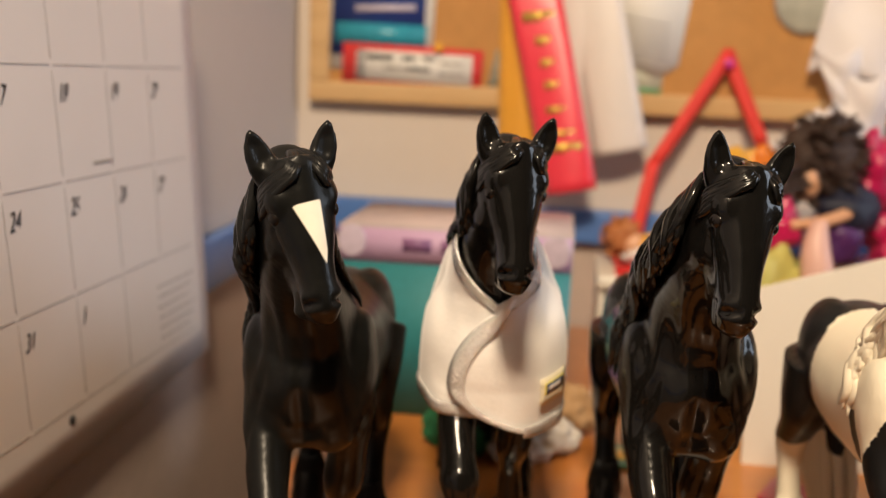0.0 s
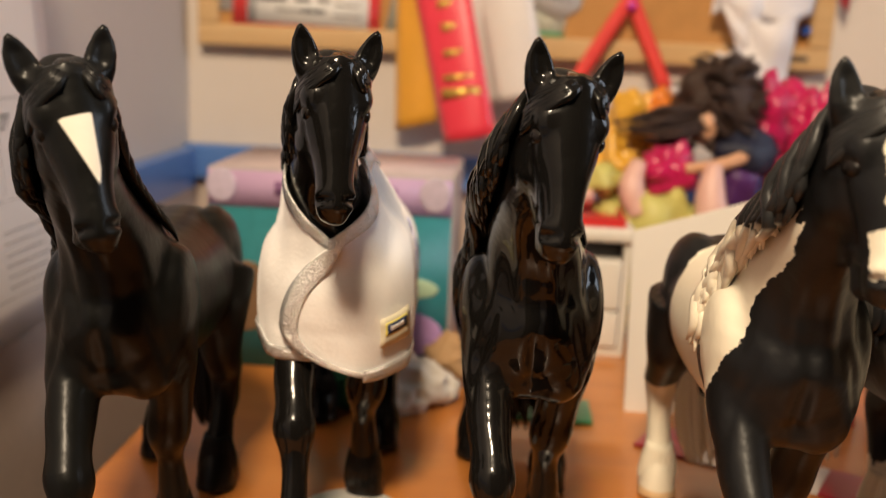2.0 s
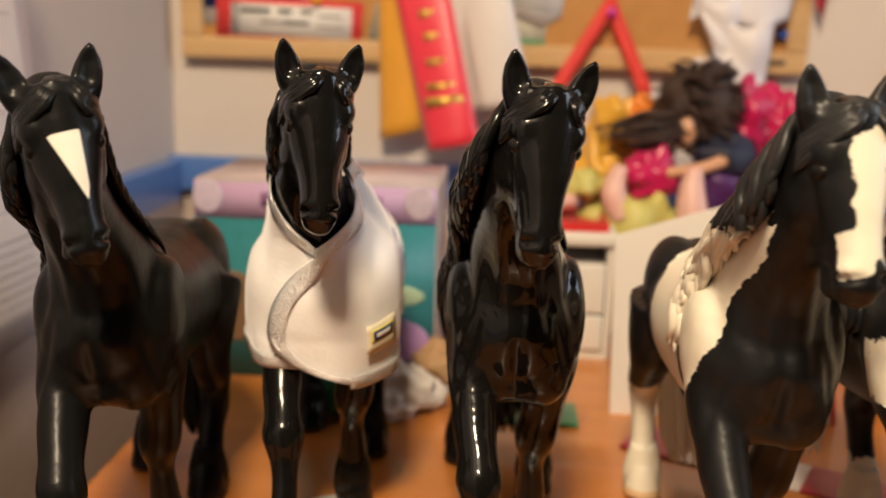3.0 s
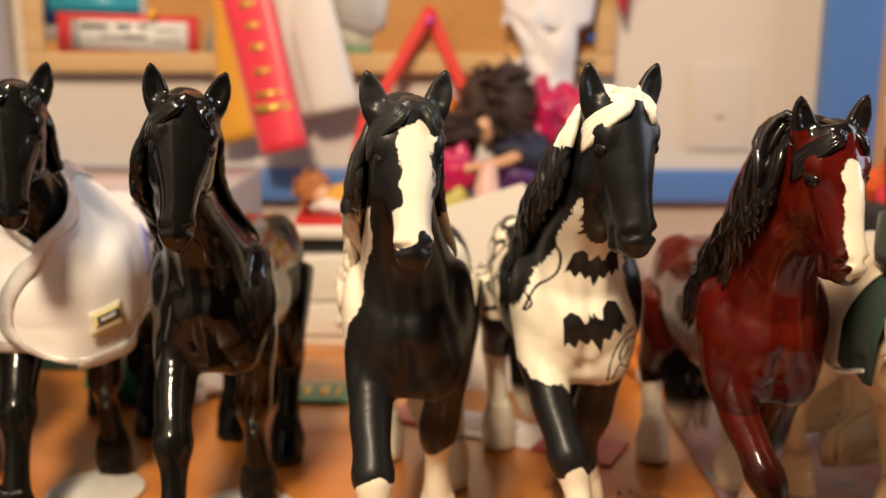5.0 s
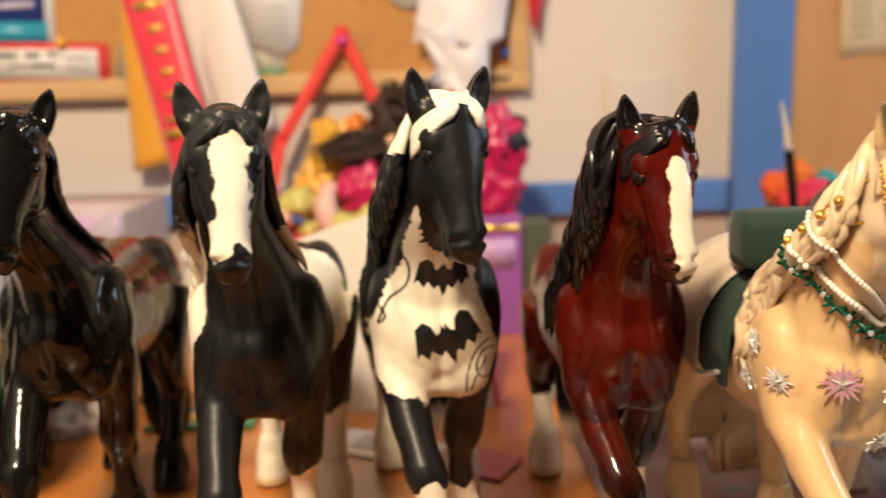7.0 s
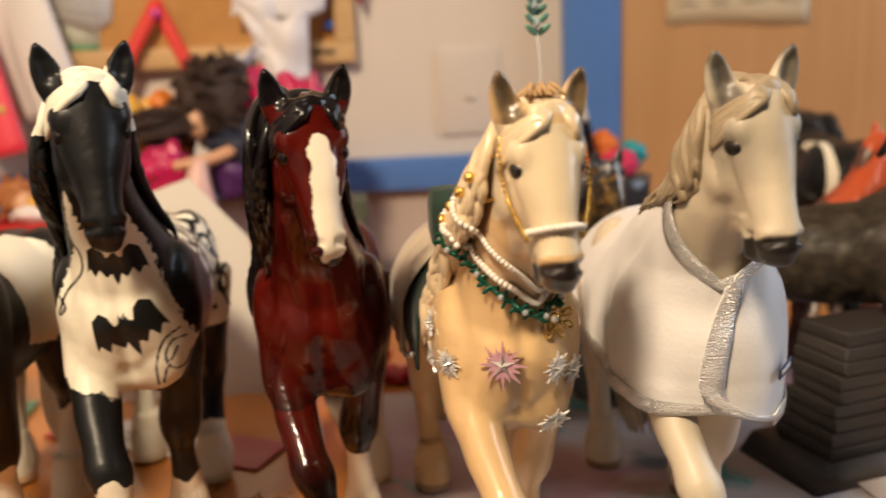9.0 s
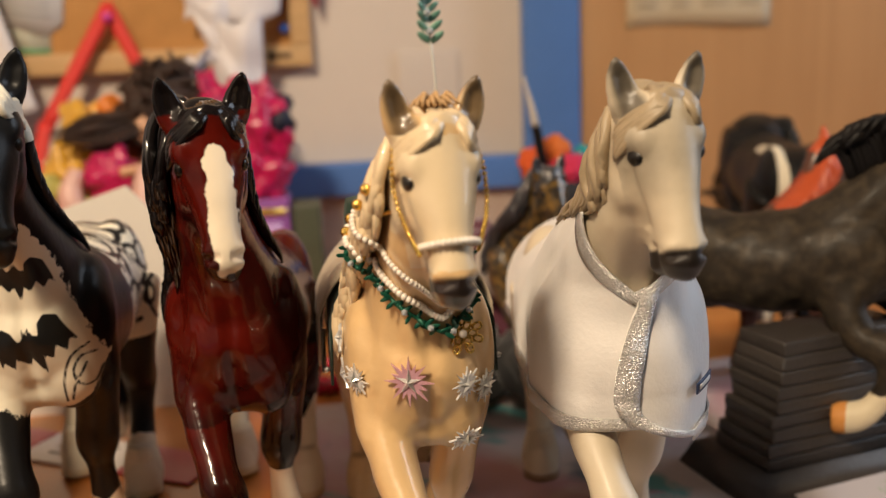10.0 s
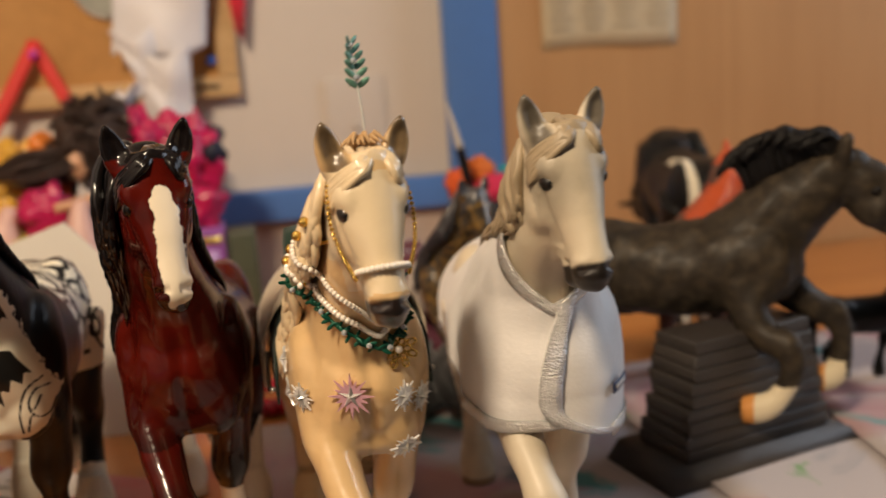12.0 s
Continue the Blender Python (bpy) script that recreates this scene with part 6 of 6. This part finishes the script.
def desk_paper(x0, x1, y0, y1, turn, z, label):
    cx, cy = (x0 + x1) / 2, (y0 + y1) / 2
    w, h = x1 - x0, y1 - y0
    f = lambda u, v: ((u - 0.5) * w, (v - 0.5) * h, z + 0.0012 + 0.0012 * noise.noise(Vector((u * 5 + x0 * 9, v * 5, z * 900))))
    return thing("paint_paper", sheet(bmesh.new(), f, 24, 24, 0.0003), PAINTY, label, "paper", pose(cx, cy, 0, 0, 0, turn))


desk_paper(0.377, 0.78, 0.245, 0.58, 0, 0.0006, "white paper stained with pink and teal paint")
desk_paper(0.62, 1.1, 0.3, 0.62, 5, 0.003, "crumpled white paper with teal paint stains")
desk_paper(0.72, 1.1, 0.3, 0.46, -8, 0.0065, "pale paper sheet with paint stains near the edge")

for x, y in ((0.046, 0.445), (0.13, 0.424)):
    st = empty("display_stand", "round pale metal stand under a model horse", "display stand", pose(x, y, 0), "round stands")
    bm = bmesh.new()
    tube(bm, [(0, 0, 0.0003), (0, 0, 0.002), (0, 0, 0.0045), (0, 0, 0.0055)], [0.025, 0.0245, 0.014, 0.009], 10, 40)
    part("disc", bm, plain("brushed_silver", (0.8, 0.77, 0.72), 0.32, metal=0.4, vary=0.1), st)
CLEAR, nd, lk, bs = nodes_of("clear_plastic")
bs.inputs["Transmission Weight"].default_value, bs.inputs["Roughness"].default_value, bs.inputs["IOR"].default_value = 1.0, 0.08, 1.06
bs.inputs["Base Color"].default_value = (0.95, 0.93, 0.9, 1)
for i, (x, y) in enumerate(((0.262, 0.42), (0.335, 0.43), (0.3, 0.45))):
    f = lambda u, v: (x + 0.022 * (u - 0.5) + 0.006 * noise.noise(Vector((u * 4 + i, v * 4, 1))), y + 0.03 * (v - 0.5), 0.002 + 0.006 * abs(noise.noise(Vector((u * 6 + i * 3, v * 6, 0)))))
    thing("plastic_bag", sheet(bmesh.new(), f, 14, 14, 0.0002), CLEAR, "small clear plastic bag lying crumpled", "plastic bag")

# little toys between the horses
cloth_heap("plush_toy", (0.372, 0.635, 0.022), (0.016, 0.014, 0.022), plain("orange_plush", (0.65, 0.22, 0.04), 0.8, vary=0.3, scale=80, bump=0.6), "small orange plush toy", 0.3, 110, 4.0, "plush toy")
cloth_heap("plush_toy", (0.378, 0.612, 0.011), (0.012, 0.01, 0.012), PLUSH_WHITE, "small cream plush toy", 0.2, 110, 6.0, "plush toy")
neck = empty("bead_string", "string of red beads lying in a heap", "beads")
rn = random.Random(5)
bead_bm = bmesh.new()
ball(bead_bm, (0, 0, 0), 0.0055, 12)
bead_me = mesh_of("bead", bead_bm, plain("red_bead", (0.4, 0.01, 0.03), 0.25))
for k in range(16):
    o = new("bead", bead_me)
    o.parent = neck
    o.location = (0.392 + 0.0075 * (k % 7) + rn.uniform(-0.002, 0.002), 0.598 + 0.01 * (k // 7) + rn.uniform(-0.003, 0.003), 0.0058 + (0.009 if k > 11 else 0))
cloth_heap("black_cloth", (0.468, 0.565, 0.028), (0.05, 0.035, 0.03), plain("black_velour", (0.01, 0.01, 0.011), 0.8, sheen=0.3, scale=60), "black velour cloth bundle behind the horses", 0.25, 40, 2.0)
cloth_heap("black_cloth", (0.548, 0.54, 0.03), (0.045, 0.03, 0.032), bpy.data.materials["black_velour"], "black velour cloth bundle behind the horses", 0.25, 40, 9.0)
cloth_heap("maroon_cloth", (0.505, 0.63, 0.05), (0.045, 0.03, 0.052), plain("maroon_velvet", (0.09, 0.008, 0.02), 0.7, sheen=0.4, scale=60), "maroon velvet cloth heap", 0.3, 50, 5.0)

# pot with a paint brush and pompons
pot = empty("brush_pot", "dark pot holding pompons and a brush", "pot")
bm = bmesh.new()
tube(bm, [(0.585, 0.705, 0.0003), (0.585, 0.705, 0.06), (0.585, 0.705, 0.12)], [0.026, 0.029, 0.031], 12, 28)
part("pot_wall", bm, plain("dark_ceramic", (0.03, 0.03, 0.035), 0.3), pot)
brush = empty("paint_brush", "thin white-tipped brush standing in the pot", "brush")
bm = bmesh.new()
tube(bm, [(0.549, 0.668, 0.2), (0.5545, 0.672, 0.18), (0.5585, 0.676, 0.165)], [0.0006, 0.0022, 0.003], 12, 10)
part("bristles", bm, plain("white_bristle", (0.65, 0.58, 0.5), 0.6), brush, "white pointed tip")
bm = bmesh.new()
tube(bm, [(0.5585, 0.676, 0.165), (0.563, 0.682, 0.147), (0.575, 0.697, 0.1)], [0.0033, 0.0036, 0.003], 12, 10)
part("brush_handle", bm, plain("black_lacquer", (0.008, 0.008, 0.009), 0.2), brush)
for i, (x, y, z, r, c) in enumerate(((0.565, 0.712, 0.132, 0.012, (0.65, 0.1, 0.02)), (0.582, 0.715, 0.14, 0.012, (0.65, 0.16, 0.03)), (0.59, 0.7, 0.128, 0.013, (0.6, 0.03, 0.1)), (0.605, 0.712, 0.134, 0.01, (0.02, 0.3, 0.36)), (0.573, 0.7, 0.122, 0.012, (0.62, 0.04, 0.06)))):
    bm = bmesh.new()
    lump(bm, (x, y, z), (r, r, r), 0.45, 260, 24, i)
    thing("pompon", bm, plain("pompon_yarn", c, 0.9, bump=0.8), ("red", "orange", "pink", "teal", "crimson")[i] + " fluffy yarn pompon in the dark pot", "pompon", group="pompons in the pot")

# ---- more model horses behind the row ----
DARK_GOLD = horse_paint("dark_bronze_paint", (0.03, 0.025, 0.02), (0.6, 0.55, 0.48), (0.03, 0.03, 0.035), 0.3, coat=0.6, coat_rough=0.1, spots=(0.3, 0.17, 0.04))
CHESTNUT = horse_paint("chestnut_paint", (0.09, 0.03, 0.015), (0.6, 0.5, 0.4), (0.5, 0.075, 0.015), 0.4, coat=0.3, coat_rough=0.2)
DAPPLE_DARK = horse_paint("dark_dapple_paint", (0.026, 0.02, 0.014), (0.7, 0.6, 0.42), (0.008, 0.007, 0.007), 0.55, coat=0.03, coat_rough=0.25, spots=(0.06, 0.044, 0.027), mottle=0.5, spec=0.2, hoof=(0.6, 0.26, 0.07))
BEHIND = "model horses behind the row"
horse("bronze-dark model horse in gold and white trappings", DARK_GOLD, 0.536, 0.535, 14, scale=0.72, second=np.where((RY > 0.04) & (RZ > 0.09), 0.01, -1.0), group=BEHIND)
horse("black and white pinto model horse with lowered head", PINTO, 0.773, 0.82, 172, scale=1.02, second=np.where((RY > 0.09) & (RX > 0.012) & (RX < 0.019), 0.004, -1.0), graze=88.0, group=BEHIND)
horse("chestnut model horse with a flame-red mane", CHESTNUT, 0.735, 0.575, 98, scale=0.74, group=BEHIND)
horse("small black model foal on the painted papers", BLACK_SATIN, 0.83, 0.5, 80, scale=0.4, z=0.006, group=BEHIND)


def leaping_horse():
    """The jumping horse, in its own frame: it faces +x above its wall"""
    b = bmesh.new()
    side = (0, 1, 0)
    loft(b, [(-0.098, 0, 0.108, 0.012, 0.012), (-0.09, 0, 0.11, 0.023, 0.025), (-0.07, 0, 0.112, 0.029, 0.03), (-0.04, 0, 0.109, 0.028, 0.029), (-0.01, 0, 0.111, 0.0275, 0.029), (0.02, 0, 0.116, 0.027, 0.03), (0.04, 0, 0.119, 0.023, 0.027), (0.052, 0, 0.12, 0.012, 0.015)], 40, 30, side)
    loft(b, [(0.018, 0, 0.122, 0.023, 0.03), (0.034, 0, 0.138, 0.0185, 0.026), (0.05, 0, 0.152, 0.0145, 0.022), (0.064, 0, 0.163, 0.012, 0.0185), (0.078, 0, 0.168, 0.0105, 0.014), (0.086, 0, 0.166, 0.008, 0.009)], 30, 24, side)
    loft(b, [(0.072, 0, 0.17, 0.008, 0.009), (0.082, 0, 0.164, 0.012, 0.0145), (0.091, 0, 0.155, 0.0135, 0.017), (0.1, 0, 0.145, 0.011, 0.014), (0.109, 0, 0.134, 0.0088, 0.0105), (0.116, 0, 0.125, 0.0088, 0.009), (0.12, 0, 0.12, 0.006, 0.006)], 30, 22, side)
    for sy in (-1, 1):
        loft(b, [(0.072, sy * 0.008, 0.172, 0.004, 0.004), (0.0735, sy * 0.009, 0.179, 0.0046, 0.004), (0.075, sy * 0.01, 0.1865, 0.003, 0.0025), (0.076, sy * 0.0105, 0.191, 0.0008, 0.0008)], 10, 10, side)
        ball(b, (0.09, sy * 0.008, 0.15), (0.012, 0.006, 0.012), 16)
        ball(b, (0.028, sy * 0.016, 0.115), (0.02, 0.011, 0.026), 16)
        ball(b, (-0.068, sy * 0.015, 0.112), (0.026, 0.013, 0.027), 16)
    # folded forelegs
    loft(b, [(0.018, -0.016, 0.108, 0.012, 0.015), (0.022, -0.022, 0.09, 0.01, 0.012), (0.032, -0.028, 0.077, 0.0085, 0.0095), (0.045, -0.032, 0.071, 0.0085, 0.0088), (0.047, -0.034, 0.057, 0.0062, 0.0066), (0.041, -0.035, 0.044, 0.0062, 0.0066), (0.034, -0.036, 0.037, 0.0078, 0.0082), (0.025, -0.036, 0.034, 0.0085, 0.0088), (0.019, -0.036, 0.0335, 0.008, 0.008)], 34, 16, side)
    loft(b, [(0.034, 0.014, 0.108, 0.012, 0.015), (0.047, 0.017, 0.092, 0.01, 0.012), (0.06, 0.018, 0.083, 0.0085, 0.0095), (0.072, 0.019, 0.077, 0.0085, 0.0088), (0.0755, 0.019, 0.063, 0.0062, 0.0066), (0.075, 0.019, 0.049, 0.0062, 0.0066), (0.071, 0.019, 0.04, 0.0078, 0.0082), (0.063, 0.019, 0.0355, 0.0085, 0.0088), (0.057, 0.019, 0.034, 0.008, 0.008)], 34, 16, side)
    for sy, dz in ((-1, 0.0), (1, 0.008)):  # hind legs stretched back
        loft(b, [(-0.075, sy * 0.015, 0.105, 0.015, 0.02), (-0.088, sy * 0.017, 0.092 + dz, 0.012, 0.015), (-0.1, sy * 0.018, 0.076 + dz, 0.009, 0.01), (-0.118, sy * 0.018, 0.068 + dz, 0.0085, 0.009), (-0.13, sy * 0.018, 0.056 + dz, 0.006, 0.0064), (-0.14, sy * 0.018, 0.044 + dz, 0.0078, 0.008), (-0.148, sy * 0.018, 0.034 + dz, 0.008, 0.008)], 28, 14, side)
    loft(b, [(-0.096, 0, 0.122, 0.005, 0.005), (-0.112, 0, 0.128, 0.008, 0.008), (-0.132, 0, 0.118, 0.009, 0.009), (-0.145, 0, 0.095, 0.007, 0.007), (-0.15, 0, 0.075, 0.002, 0.002)], 20, 12, side)
    hair = bmesh.new()
    rn = random.Random(11)
    for i in range(130):  # standing mane
        t = (i + rn.random()) / 130
        x = 0.022 + 0.054 * t
        z = np.interp(x, (0.016, 0.036, 0.055, 0.075), (0.156, 0.1685, 0.179, 0.182)) - 0.004
        h = 0.013 + 0.009 * math.sin(math.pi * min(1, 0.25 + t)) + rn.uniform(-0.003, 0.003)
        y = rn.uniform(-0.0045, 0.003)
        strand(hair, [(x, y * 0.5, z), (x - 0.003, y - 0.002, z + h * 0.5), (x - 0.008, y - 0.003, z + h * 0.95), (x - 0.014, y * 1.5 - 0.005, z + h * 0.95), (x - 0.019, y * 1.7 - 0.006, z + h * 0.6)], rn.uniform(0.0016, 0.003), 9)
    eyes = bmesh.new()
    for sy in (-1, 1):
        ball(eyes, (0.0905, sy * 0.0122, 0.1585), (0.0028, 0.002, 0.0026), 12)
    return finish_figure(b, 0.00135, 6, [(hair, 1.0, 0.0), (eyes, 0.0, 1.0)])


me = leaping_horse()
n = len(me.vertices)
co = np.empty(n * 3)
me.vertices.foreach_get("co", co)
co = co.reshape(n, 3)
nrm = np.empty(n * 3)
me.vertex_normals.foreach_get("vector", nrm)
swell = 0.001 * lumps(co, 130, 1.0) + 0.0006 * lumps(co, 300, 3.0)
swell = swell * (hair_mask(me) < 0.5) * (eye_mask(me) < 0.5) * np.clip((co[:, 2] - 0.05) / 0.03, 0.2, 1)
me.vertices.foreach_set("co", (co + nrm.reshape(n, 3) * swell[:, None]).ravel())
socks = np.where((co[:, 2] < 0.052) & (co[:, 0] > 0) & (co[:, 0] < 0.078), np.minimum(0.05 - co[:, 2], 1), -1.0)
socks = np.where(co[:, 0] > 0.0, socks, np.where(co[:, 2] < 0.055, 0.01, -1.0))
hoofs = np.where(((co[:, 2] < 0.045) & (co[:, 0] < 0.0275) & (co[:, 0] > 0.0)) | ((co[:, 2] < 0.055) & (co[:, 0] > 0.05) & (co[:, 0] < 0.0665) & (co[:, 1] > 0.005)), 0.01, -1.0)
for k, v in (("second", socks), ("hoof", hoofs), ("extra", np.full(n, -1.0)), ("shade", np.full(n, -1.0))):
    a = me.attributes.new(k, "FLOAT", "POINT")
    a.data.foreach_set("value", np.ascontiguousarray(v, dtype=np.float32))
me.materials.append(DAPPLE_DARK)
JUMP = pose(0.658, 0.442, 0.004, 0, 0, 14)
jumper = new("model_horse", me)
jumper.matrix_world = pose(0.6545, 0.46, 0.003, 0, 0, -31.4) @ Matrix.Scale(0.92, 4)
tagged(jumper, "dark dappled model horse leaping over a small wall", "model horse")

STONE = plain("dark_grey_resin", (0.045, 0.038, 0.034), 0.45, vary=0.35, scale=60, bump=0.4)
base = empty("jump_wall_base", "dark grey model wall on a wedge-edged base", "wall base", JUMP)
bm = bmesh.new()
prism(bm, [(-0.068, -0.0035), (0.068, -0.0035), (0.058, 0.008), (-0.058, 0.008)], -0.03, 0.03)
part("base_plate", bm, STONE, base)
part("core", prism(bmesh.new(), [(-0.047, 0.0082), (0.047, 0.0082), (0.036, 0.0715), (-0.036, 0.0715)], -0.014, 0.014), STONE, base)
for k in range(9):
    z = 0.0085 + 0.0071 * k
    w = 0.05 - 0.0013 * k + 0.0012 * math.sin(k * 2.7)
    bm = boxed(-w, w, -0.0205 + 0.0004 * k, 0.0205 - 0.0004 * k, z, z + 0.0068, 0.0011)
    for v in bm.verts:
        v.co += Vector((noise.noise(v.co * 90), noise.noise(v.co * 90 + Vector((3, 0, 0))), noise.noise(v.co * 50 + Vector((0, 7, 0))))) * 0.0017
    part("plank_course", bm, STONE, base)
